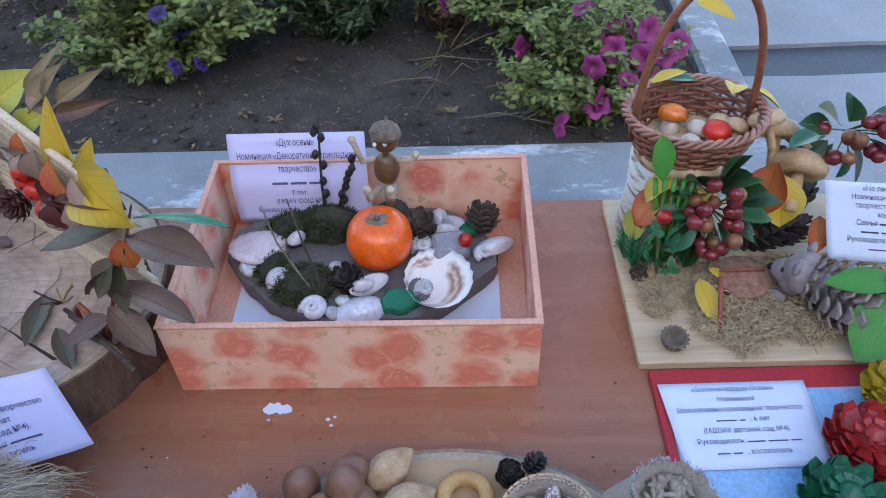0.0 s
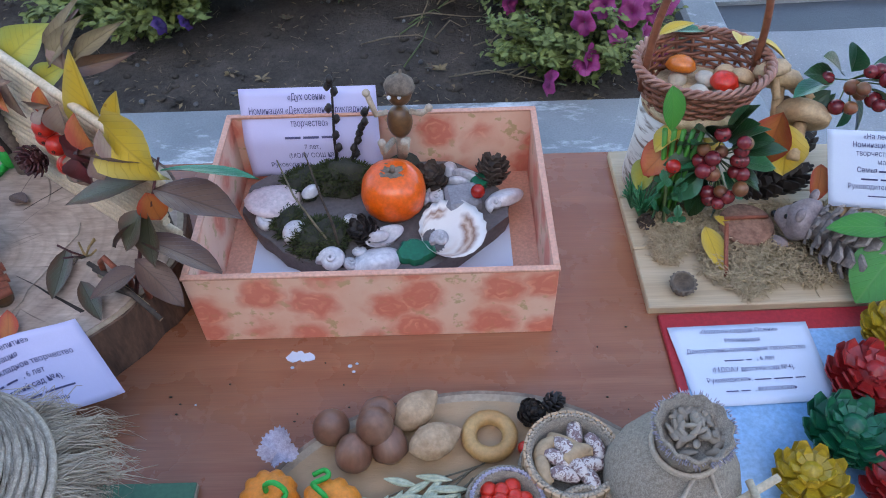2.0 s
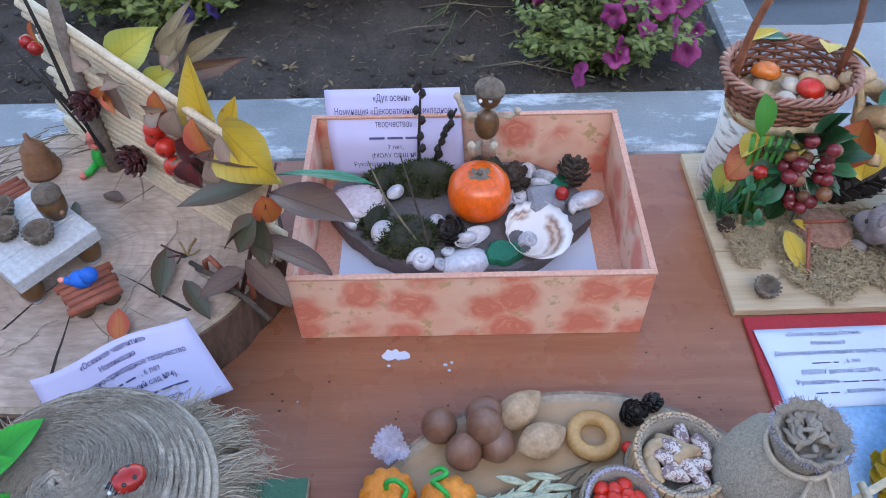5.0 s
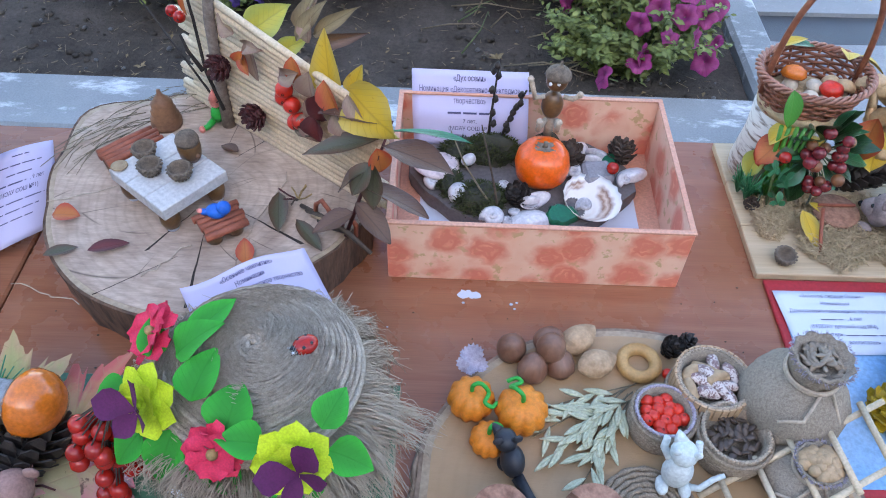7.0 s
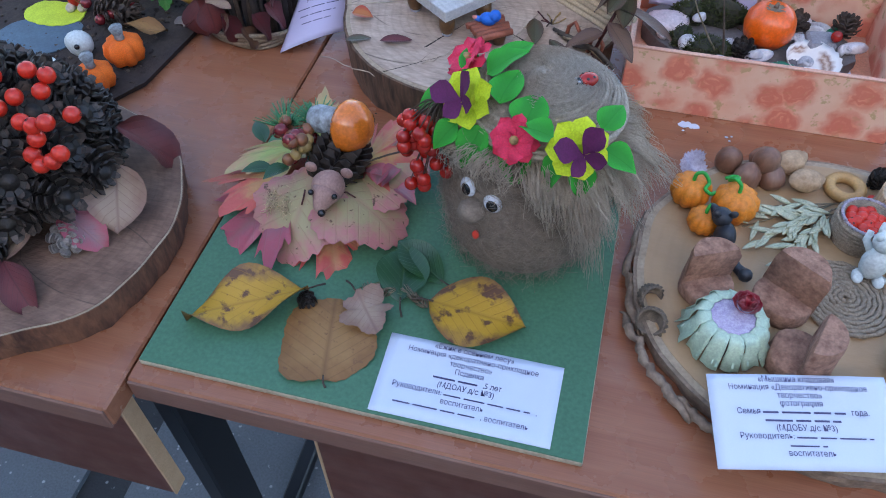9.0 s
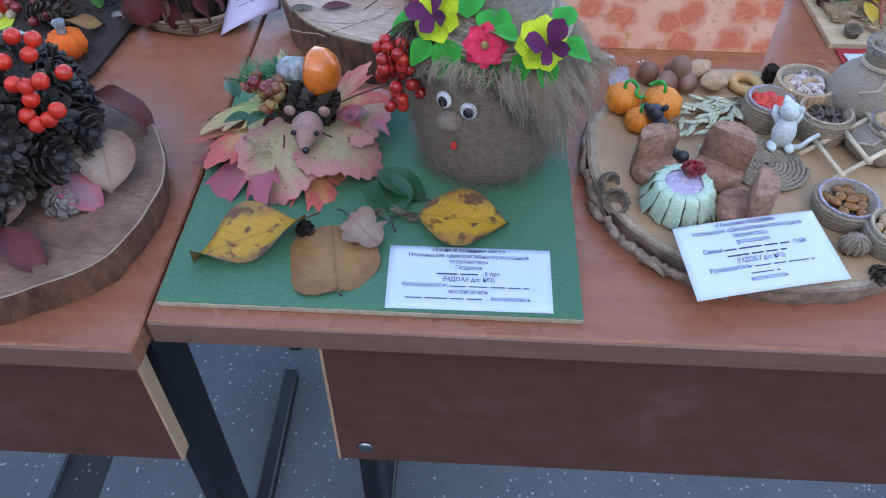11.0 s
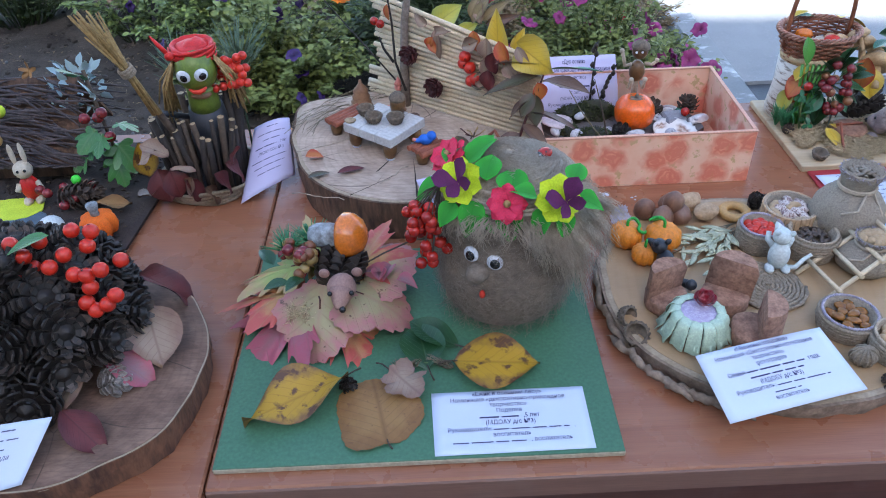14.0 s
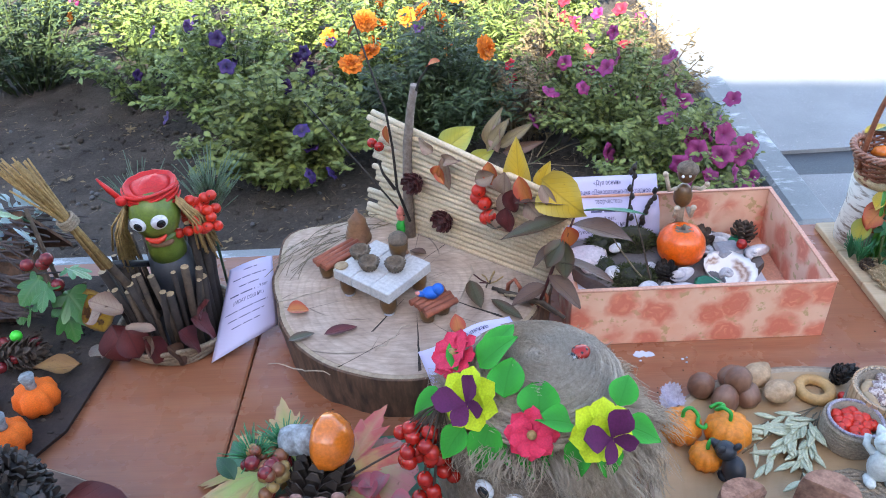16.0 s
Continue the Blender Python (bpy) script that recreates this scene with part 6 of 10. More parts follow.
    stem = [Vector(p) - foot for p in ((-0.238, 0.352, z + 0.004), (-0.222, 0.362, 0.855), (-0.208, 0.372, 0.885), (-0.197, 0.380, 0.914))]
    part("stem", Geo().tube(stem, [0.0018, 0.0016, 0.0013, 0.0008], 6), CONE_RED, t, "thin dark red stem")
    for p, q, w, mat in (((-0.207, 0.375, 0.899), (-0.276, 0.382, 0.880), 0.016, L_OLIVE), ((-0.200, 0.378, 0.912), (-0.258, 0.396, 0.914), 0.018, L_BROWN), ((-0.198, 0.378, 0.905), (-0.134, 0.372, 0.910), 0.012, L_PLASTIC),
                         ((-0.206, 0.374, 0.893), (-0.146, 0.356, 0.888), 0.026, L_BROWN), ((-0.222, 0.362, 0.860), (-0.165, 0.345, 0.850), 0.022, L_BROWN), ((-0.216, 0.366, 0.875), (-0.246, 0.366, 0.852), 0.020, L_BROWN), ((-0.212, 0.368, 0.878), (-0.214, 0.345, 0.848), 0.018, L_OLIVE),
                         ((-0.228, 0.357, 0.845), (-0.196, 0.335, 0.822), 0.018, L_BROWN), ((-0.230, 0.358, 0.832), (-0.266, 0.345, 0.822), 0.017, L_BROWN), ((-0.214, 0.366, 0.882), (-0.232, 0.352, 0.858), 0.017, L_OLIVE)):
        p, q = Vector(p) - foot, Vector(q) - foot
        part("leaf", Geo().leaf(aim(p, q, rnd(-25, 25)), (q - p).length, w * 1.22, 0, 0.12, 0.35, 0.46, 8, 0.05), mat, t)
    part("red_leaf", Geo().leaf(aim(Vector((-0.210, 0.372, 0.892)) - foot, Vector((-0.205, 0.366, 0.866)) - foot, 20), 0.024, 0.02, 0, 0.2, 0.4), L_ORANGE, t, "small orange-red leaf")
    # bundle of twigs and red ties at the fence's foot
    for k in range(5):
        sheaf((-0.262 + 0.006 * k, 0.372 - 0.006 * k, z + 0.004), [(-0.02, 0.015, 0), (0.004, -0.003, 0.004 + 0.002 * k), (0.024, -0.017, 0.002)], 0.0019, [random.choice((TWIG, TWIG_CUT)), TWIG_CUT], "short peeled twig lying by a fence", "short_twig", "twig", group="twigs by the fence")
    for k, (x, y) in enumerate(((-0.268, 0.378), (-0.243, 0.362))):
        solo("red_tie", Geo().tube([(0, 0, 0), (0.002, -0.001, 0.016), (0.008, -0.004, 0.024), (0.014, -0.006, 0.014), (0.013, -0.006, 0.0)], 0.0022, 7), TERRACOTTA, "bent red-brown twig tie", "twig", (x, y, z))
    for k in range(9):
        a0 = rnd(0, 6)
        sheaf((-0.285, 0.392, z + 0.006), [(0, 0, 0), (0.008 * math.cos(a0), 0.006 * math.sin(a0), 0.005), (0.016 * math.cos(a0), 0.012 * math.sin(a0), rnd(0.004, 0.014))], 0.0008, [random.choice((TWIG, STRAW, CONE_RED))], "thin dry stalk in a small bunch", "dry_stalk", "twig", group="stalks by the fence")
    # leaves lying on the face
    for x, y, turn, ln, w, mat, lab, b in ((-0.494, 0.362, -80, 0.022, 0.022, L_ORANGE, "curled orange leaf on a log slice", 0.2), (-0.452, 0.325, -70, 0.034, 0.014, L_RED, "dark red pointed leaf on a log slice", 0.05), (-0.487, 0.318, -65, 0.028, 0.012, L_OLIVE, "grey-green leaf lying on wood", 0.05), (-0.305, 0.405, 190, 0.055, 0.018, L_OLIVE, "olive leaf lying on wood", -0.1), (-0.284, 0.372, 215, 0.05, 0.014, L_OLIVE, "long olive leaf lying on wood", -0.1), (-0.318, 0.318, 10, 0.022, 0.016, L_ORANGE, "curled dry orange leaf on wood", -0.4), (-0.352, 0.455, 60, 0.022, 0.012, L_BROWN, "small brown leaf on wood", 0.1), (-0.392, 0.458, 200, 0.03, 0.008, L_OLIVE, "narrow olive leaf on wood", 0.0)):
        solo("fallen_leaf", Geo().leaf(pose(0, 0, 0.0015), ln, w, 0, b, 0.35), mat, lab, "leaf", pose(x, y, z + max(0, b * ln), 0, 0, turn), group="leaves on the log slice")
    # dry grass along the far rim, and fine threads
    g = Geo()
    for k in range(40):
        s = rnd(105, 165)
        q = rnd(0.125, 0.165)
        x, y = q * math.cos(radians(s)), q * math.sin(radians(s))
        d = Vector((-math.sin(radians(s + rnd(-30, 30))), math.cos(radians(s + rnd(-30, 30))), rnd(-0.02, 0.12))) * rnd(0.03, 0.07)
        p = Vector((x, y, rnd(0.001, 0.008)))
        g.strand([p - d * 0.5, p + Vector((0, 0, rnd(0, 0.004))), p + d * 0.5], 0.00055)
    solo("dry_grass", g, STEM_DRY, "wisps of dry grass along the rim of the log slice", "dry grass", (-0.365, 0.40, z), kind="stuff")
    g = Geo()
    for x0, y0, x1, y1 in ((-0.51, 0.38, -0.43, 0.415), (-0.50, 0.29, -0.44, 0.272), (-0.515, 0.455, -0.47, 0.50), (-0.40, 0.30, -0.37, 0.335), (-0.33, 0.33, -0.30, 0.43)):
        pts = [(x0 + (x1 - x0) * k / 8 + rnd(-0.003, 0.003) + 0.365, y0 + (y1 - y0) * k / 8 + rnd(-0.003, 0.003) - 0.4, 0.0012) for k in range(9)]
        g.tube(pts, 0.0005, 5)
    solo("glue_threads", g, JUTE, "fine pale jute threads lying on wood", "thread", (-0.365, 0.40, z), kind="stuff")


tea_party()

# ---- the larder on the thin slice ----
def larder():
    z = 0.7702
    for k, (x, y, dz, tl, tn) in enumerate(((-0.096, 0.266, 0, 20, 10), (-0.070, 0.272, 0, 30, 80), (-0.081, 0.241, 0, 15, 140), (-0.055, 0.243, 0, 35, 200), (-0.066, 0.257, 0.012, 10, 20))):
        g = Geo().lathe([(0, 0), (0.006, 0.0003), (0.0115, 0.005), (0.0122, 0.011), (0.0105, 0.018), (0.006, 0.0235), (0.0015, 0.026), (0, 0.0262)], 22)
        g.lathe([(0, -0.0003), (0.0058, -0.0001), (0.0068, 0.0013), (0.0064, 0.0015)], 18, I4, 1)
        solo("hazelnut", g, [HAZEL, CHICKPEA], "brown hazelnut in its shell", "nut", pose(x, y, z + dz, tl, 0, tn), group="hazelnuts")
    for x, y, dz, tn, tl, lab in ((-0.040, 0.274, 0.010, -50, 8, "tan almond in its pitted shell"), (-0.027, 0.250, 0.012, -62, -6, "broad tan almond in its pitted shell")):
        g = Geo()
        n, rows = 24, 14
        v, f = [], []
        for j in range(rows + 1):
            t = j / rows
            w = math.sin(math.pi * t) ** 0.7 * (1.15 - 0.35 * t)
            for i in range(n):
                a = 2 * math.pi * i / n
                q = 1 + 0.08 * noise.noise(Vector((math.cos(a) * 3, math.sin(a) * 3, t * 7)))
                v.append((0.0125 * w * math.cos(a) * q, -0.019 + 0.038 * t, 0.0095 * w * math.sin(a) * q))
        for j in range(rows):
            for i in range(n):
                f.append((j * n + i, j * n + (i + 1) % n, (j + 1) * n + (i + 1) % n, (j + 1) * n + i)[::-1])
        solo("almond", g.add(v, f), ALMOND, lab, "nut", pose(x, y, z + dz, tl, 0, tn), group="almonds")
    ring = [(0.0135 * math.cos(2 * math.pi * i / 32), 0.0135 * math.sin(2 * math.pi * i / 32), 0.0052) for i in range(32)]
    solo("bread_ring", Geo().tube(ring, 0.0052, 12, closed=True), RING, "small glossy golden dry bread ring", "bread ring", (0.008, 0.256, z))
    cone((0.034, 0.272, z), 0.022, 0.018, "tiny dark alder cone", CONE_DARK, (20, 0, 30), 7, 6)
    cone((0.046, 0.278, z), 0.016, 0.014, "tiny dark alder cone", CONE_DARK, (80, 0, 120), 6, 6)
    solo("red_berry", berry_geo(0.0045), [BERRY_ORANGE, TWIG_DARK], "small orange-red berry on a slice", "berry", (0.030, 0.247, z + 0.0045))

    def tub(name, label, at, r, h, wall, rim, kind, fill_label, slats=0, lean=0.0):
        t = thing(name, label, "tub", at)
        prof = [(0, 0), (r * 0.86, 0), (r * 0.97, h * 0.3), (r, h * 0.7), (r * 0.98, h), (r * 0.86, h), (r * 0.82, h * 0.62), (0, h * 0.6)]
        part("wall", Geo().lathe(prof, 32), wall, t)
        if slats:
            for i in range(slats):
                a = 2 * math.pi * i / slats
                m = pose(r * 1.0 * math.cos(a), r * 1.0 * math.sin(a), h * 0.5, 0, 0, math.degrees(a))
                part("slat", Geo().block(-0.0005, 0.0012, -math.pi * r / slats * 0.88, math.pi * r / slats * 0.88, -h * 0.36, h * 0.56, m, 0, 0.0003), LAM_PALE, t)
            for q in range(3):
                cord = Geo().tube([((r + 0.002) * math.cos(2 * math.pi * i / 40), (r + 0.002) * math.sin(2 * math.pi * i / 40), h * 0.08 + 0.0028 * q) for i in range(40)], 0.0016, 6, closed=True)
                part("cord", cord, TWINE, t, "jute cord round the foot")
        else:
            n = int(h / 0.0032)
            for q in range(n):
                rr = r * (0.9 + 0.1 * min(1, q / n * 2.2)) + 0.0012
                cord = Geo().tube([(rr * math.cos(2 * math.pi * i / 40), rr * math.sin(2 * math.pi * i / 40), 0.0018 + 0.0032 * q) for i in range(40)], 0.0018, 6, closed=True)
                part("cord", cord, TWINE, t, "jute cord wound round it")
        lace = Geo()
        for i in range(110):
            a = 2 * math.pi * i / 110
            lace.ball((r * (0.93 + 0.03 * (i % 2)) * math.cos(a), r * (0.93 + 0.03 * (i % 2)) * math.sin(a), h + 0.0006), (0.0011 + rnd(0, 0.0006), 0.0011, 0.0010 + rnd(0, 0.0008)), 5)
        tagged(part("rim", lace, rim, t, "frayed rim"), kind="stuff")
        k = Vector(at) + UP * h * 0.62
        for i in range({"bean": 13, "berry": 16, "seed": 34, "jam": 12, "pea": 18}[kind]):
            count = {"bean": 15, "berry": 16, "seed": 34, "jam": 12, "pea": 18}[kind]
            q, a = r * 0.70 * math.sqrt((i + 0.5) / count), 2.4 * i + rnd(-0.2, 0.2)
            p = (k.x + q * math.cos(a), k.y + q * math.sin(a), k.z + 0.002 + (r * 0.66 - q) * 0.25)
            if kind == "bean":
                g = Geo()
                v, f = [], []
                g.tube([(-0.0092 + 0.0184 * s / 8, 0.0024 * math.sin(math.pi * s / 8), 0.004) for s in range(9)], [0.0009 + 0.0042 * math.sin(math.pi * (0.06 + 0.88 * s / 8)) ** 0.6 for s in range(9)], 10)
                solo("bean", g, BEAN if i % 3 else CHICKPEA, fill_label, "bean", pose(*p, rnd(-20, 20), rnd(-15, 15), rnd(0, 360)), group="beans in a tub")
            elif kind == "berry":
                solo("rowan_berry", berry_geo(0.0054), [BERRY_ORANGE, TWIG_DARK], fill_label, "berry", pose(p[0], p[1], p[2] + 0.002, rnd(-90, 90), 0, rnd(0, 360)), group="berries in a tub")
            elif kind == "seed":
                g = Geo().ball((0, 0, 0.002), (0.0052, 0.0030, 0.0014), 8)
                solo("seed", g, DARK_SEED, fill_label, "seed", pose(*p, rnd(-50, 50), rnd(-50, 50), rnd(0, 360)), group="seeds in a tub")
            elif kind == "jam":
                g = Geo().ball((0, 0, 0.001), (rnd(0.005, 0.008), 0.005, 0.003), 10, rough=0.3, freq=200, seed=i)
                solo("raisin", g, RAISIN, fill_label, "raisin", pose(*p, 0, 0, rnd(0, 360)), group="raisins in a tub")
            else:
                solo("chickpea", Geo().ball((0, 0, 0.003), 0.0046, 10, rough=0.15, freq=250, seed=i), CHICKPEA, fill_label, "chickpea", pose(*p, 0, 0, rnd(0, 360)), group="chickpeas in a tub")

    tub("bean_tub", "small round tub of pale slats filled with beans", (0.056, 0.228, z), 0.0285, 0.030, BURLAP, JUTE, "bean", "speckled white and purple bean", 34)
    tub("berry_tub", "small twine-wound tub with red berries", (0.015, 0.200, z), 0.0225, 0.027, BURLAP, LACE, "berry", "red rowan berry in a tub")
    tub("seed_tub", "small twine-wound tub with dark seeds", (0.064, 0.184, z), 0.0255, 0.028, TWINE, JUTE, "seed", "flat dark brown seed")
    tub("jam_tub", "small lace-rimmed tub with amber raisins", (0.052, 0.066, z), 0.026, 0.020, BURLAP, LACE, "jam", "amber raisin in a tub")
    tub("nut_tub", "small twine-wound tub with brown peas", (0.083, 0.030, z), 0.024, 0.022, TWINE, JUTE, "pea", "brown chickpea in a tub")

    def sack(at, r, h, label, turn, fill):
        t = thing("burlap_sack", label, "sack", at, turn)
        prof = [(0, 0), (r * 0.80, 0.0), (r * 1.02, h * 0.10), (r * 1.10, h * 0.28), (r * 1.04, h * 0.45), (r * 0.80, h * 0.58), (r * 0.50, h * 0.66), (r * 0.44, h * 0.70), (r * 0.50, h * 0.77), (r * 0.60, h * 0.91), (r * 0.55, h * 0.93), (r * 0.44, h * 0.83), (0, h * 0.82)]
        g = Geo()
        n = 44
        v, f = [], []
        for q, zz in prof:
            for i in range(n):
                a = 2 * math.pi * i / n
                pleat = 0.10 * math.sin(11 * a) * max(0, zz / h - 0.35) + 0.06 * noise.noise(Vector((math.cos(a) * 2, math.sin(a) * 2, zz * 60)))
                v.append((q * (1 + pleat) * math.cos(a) + 0.25 * r * max(0, zz / h - 0.6), q * (1 + pleat) * math.sin(a), zz))
        for j in range(len(prof) - 1):
            for i in range(n):
                f.append((j * n + i, j * n + (i + 1) % n, (j + 1) * n + (i + 1) % n, (j + 1) * n + i))
        part("cloth", g.add(v, f), BURLAP, t)
        tie = Geo()
        for q in range(2):
            tie.tube([(r * 0.53 * math.cos(2 * math.pi * i / 24) + 0.03 * r, r * 0.53 * math.sin(2 * math.pi * i / 24), h * (0.70 + 0.02 * q)) for i in range(24)], 0.0014, 6, closed=True)
        tie.tube([(-r * 0.2, -r * 0.5, h * 0.7), (-r * 0.7, -r * 0.75, h * 0.6), (-r * 1.1, -r * 0.5, h * 0.55)], 0.0013, 6)
        tie.tube([(r * 0.1, -r * 0.52, h * 0.7), (r * 0.15, -r * 0.95, h * 0.5), (r * 0.1, -r * 1.05, h * 0.35)], 0.0012, 6)
        part("tie", tie, JUTE, t, "jute string tied round its neck")
        fray = Geo()
        for i in range(260):
            a = rnd(0, 6.283)
            p = Vector((r * 0.60 * math.cos(a) + 0.08 * r, r * 0.60 * math.sin(a), h * rnd(0.87, 0.925)))
            d = Vector((math.cos(a), math.sin(a), rnd(-0.6, 0.9))) * rnd(0.001, 0.003)
            fray.strand([p, p + d * 0.6, p + d], 0.0004)
        tagged(part("frayed_hem", fray, LACE, t, "frayed pale hem"), kind="stuff")
        m = pose(*at, 0, 0, turn)
        for i in range(44):
            q, a = r * 0.42 * math.sqrt(rnd(0, 1)), rnd(0, 6.283)
            p = m @ Vector((q * math.cos(a) + 0.1 * r, q * math.sin(a), h * 0.83 + (r * 0.48 - q) * 0.4))
            if fill == "seed":
                solo("sunflower_seed", Geo().ball((0, 0, 0.001), (0.0055, 0.0023, 0.0014), 8), SEED, "pale hulled sunflower seed", "seed", pose(*p, rnd(-50, 50), rnd(-40, 40), rnd(0, 360)), group="seeds in a sack")
            else:
                solo("chickpea", Geo().ball((0, 0, 0.001), 0.0048, 10, rough=0.15, freq=250, seed=i), CHICKPEA, "pale brown chickpea in a sack", "chickpea", pose(*p, 0, 0, rnd(0, 360)), group="chickpeas in a sack")

    sack((0.113, 0.214, z), 0.0355, 0.090, "burlap sack full of sunflower seeds", 25, "seed")
    sack((0.112, 0.158, z), 0.028, 0.040, "small open burlap sack of chickpeas", 5, "pea")
    # pumpkins of orange plasticine with green tendrils
    for x, y, r, tn in ((-0.128, 0.212, 0.0185, 20), (-0.090, 0.203, 0.0205, 160), (-0.115, 0.180, 0.0145, 60)):
        t = thing("toy_pumpkin", "small orange plasticine pumpkin with green tendril", "pumpkin", (x, y, z), tn, "plasticine pumpkins")
        prof = [(0, 0.10), (0.45, 0.0), (0.82, 0.18), (1.0, 0.62), (0.92, 1.08), (0.6, 1.38), (0.25, 1.42), (0, 1.32)]
        part("body", Geo().lathe([(r * a, r * b) for a, b in prof], 60, lobes=10, depth=0.13), PUMPKIN, t)
        pts = [(0, 0, r * 1.3), (0.001, 0, r * 1.75), (r * 0.35, -r * 0.1, r * 1.85), (r * 0.6, -r * 0.35, r * 1.45), (r * 0.3, -r * 0.7, r * 1.42), (r * 0.55, -r * 0.9, r * 1.25), (r * 0.9, -r * 0.65, r * 1.1)]
        fine = []
        for i in range(len(pts) - 1):
            p0, p1, p2, p3 = (Vector(pts[max(0, min(len(pts) - 1, i + k))]) for k in (-1, 0, 1, 2))
            for s in range(4):
                u = s / 4
                fine.append(0.5 * ((2 * p1) + (p2 - p0) * u + (2 * p0 - 5 * p1 + 4 * p2 - p3) * u * u + (3 * p1 - p0 - 3 * p2 + p3) * u ** 3))
        part("tendril", Geo().tube(fine, 0.0017, 7), GREEN_CLAY, t, "curled bright green tendril")
    # oats
    foot = (0.004, 0.238, z)
    for k in range(9):
        ang = radians(rnd(196, 240))
        ln = rnd(0.05, 0.105)
        t = thing("oat_spray", "dry greenish oat spray lying flat", "oats", (foot[0] - 0.004 * (k % 3), foot[1] - 0.002 * k, z + 0.002), 0, "oat sprays")
        part("stalk", Geo().tube([(0, 0, 0.001), (ln * 0.5 * math.cos(ang), ln * 0.5 * math.sin(ang), 0.004), (ln * math.cos(ang), ln * math.sin(ang), 0.001)], 0.0006, 5), STEM_DRY, t)
        for j in range(8):
            s = (0.25 + 0.1 * j) * ln
            p = Vector((s * math.cos(ang), s * math.sin(ang), 0.004))
            da = ang + rnd(-0.8, 0.8)
            q = p + Vector((math.cos(da), math.sin(da), rnd(-0.05, 0.3))) * rnd(0.018, 0.026)
            h = Geo()
            for sp in (-1, 1):
                h.tube([p + (q - p) * (i / 6) + Vector((-math.sin(da), math.cos(da), 0)) * sp * 0.0012 * math.sin(math.pi * i / 6) for i in range(7)], [0.0002 + 0.0014 * math.sin(math.pi * (0.05 + 0.9 * i / 6)) for i in range(7)], 6)
            part("husk", h, OAT, t)
    # twine coil
    pts = []
    for i in range(9 * 44):
        a = 2 * math.pi * i / 44
        r = 0.002 + 0.0365 * i / (9 * 44)
        pts.append((r * math.cos(a), r * math.sin(a), 0.0022 + 0.0004 * math.sin(i * 0.9)))
    solo("twine_mat", Geo().tube(pts, [0.0021 + 0.0007 * math.sin(i * 2.1) for i in range(len(pts))], 6), TWINE, "round mat of coiled jute twine", "mat", (0.000, 0.130, z))
    # mice
    g = Geo().ball((0, 0, 0.017), (0.011, 0.010, 0.017), 16, 0)
    g.ball((-0.001, 0.002, 0.040), (0.0095, 0.010, 0.009), 16, 0)
    g.lathe([(0.006, 0), (0.003, 0.006), (0.001, 0.009), (0, 0.0095)], 12, pose(-0.003, 0.008, 0.043, -45, 0, 30), 0)
    for s in (-1, 1):
        g.ball((s * 0.007, -0.002, 0.046), (0.0032, 0.002, 0.0036), 10, 0)
        g.tube([(s * 0.007, 0.004, 0.026), (s * 0.012, 0.010, 0.030), (s * 0.011, 0.014, 0.037)], [0.0035, 0.003, 0.0026], 8, 0)
        g.ball((s * 0.008, -0.006, 0.004), (0.005, 0.008, 0.004), 10, 0)
    g.tube([(0.008, -0.004, 0.004), (0.018, -0.005, 0.006), (0.026, 0.0, 0.013), (0.033, 0.002, 0.018)], [0.003, 0.0026, 0.0022, 0.0018], 8, 0)
    solo("white_mouse_figurine", g, [WHITE_CLAY], "white plasticine mouse figurine standing on a twine mat", "figurine", (0.018, 0.156, z + 0.003), -8)
    g = Geo().ball((0, 0, 0.014), (0.009, 0.012, 0.013), 16, 0)
    g.ball((-0.004, 0.010, 0.027), (0.0085, 0.009, 0.008), 16, 0)
    g.lathe([(0.005, 0), (0.0025, 0.006), (0, 0.009)], 12, pose(-0.007, 0.017, 0.026, -75, 0, 30), 0)
    for s in (-1, 1):
        g.ball((-0.004 + s * 0.007, 0.006, 0.034), (0.004, 0.002, 0.004), 10, 0)
        g.ball((s * 0.006, 0.004, 0.003), (0.004, 0.006, 0.003), 10, 0)
    g.tube([(0.002, -0.010, 0.008), (0.008, -0.026, 0.005), (0.012, -0.036, 0.008)], [0.005, 0.0042, 0.005], 8, 0)
    g.ball((0.012, -0.037, 0.009), (0.006, 0.006, 0.006), 10, 0)
    solo("black_mouse_figurine", g, [DARK_CLAY], "black plasticine mouse figurine nibbling a pumpkin", "figurine", (-0.098, 0.162, z), 10)
    # bark armchairs and a laid round table
    for x, y, tn, s in ((-0.109, 0.109, 25, 1.02), (-0.050, 0.108, -35, 1.12), (-0.042, 0.054, -110, 1.10)):
        t = thing("bark_armchair", "toy armchair cut from a round piece of bark", "toy chair", (x, y, z), tn, "toy chairs")
        r = 0.0215 * s
        part("seat", Geo().lathe([(0, 0), (r * 0.88, 0), (r * 0.98, 0.004), (r * 0.97, 0.014), (r * 0.9, 0.0165), (0, 0.0168)], 26, wobble=0.14), CORK, t)
        back = [(r * 0.98 * math.cos(radians(q)), r * 0.98 * math.sin(radians(q))) for q in range(15, 166, 10)] + [(-r * 0.95, r * 0.12), (r * 0.95, r * 0.12)]
        part("backrest", Geo().slab(back, 0.010, 0.045 * s, rows=5, inset=0.12, bumpy=0.09), CORK, t)
    t = thing("round_toy_table", "small round toy table with mint ribbon cloth", "toy table", (-0.094, 0.066, z))
    part("stump", Geo().lathe([(0, 0), (0.017, 0), (0.018, 0.004), (0.0165, 0.026), (0, 0.026)], 24, wobble=0.08), BARK, t, "brown bark stump")
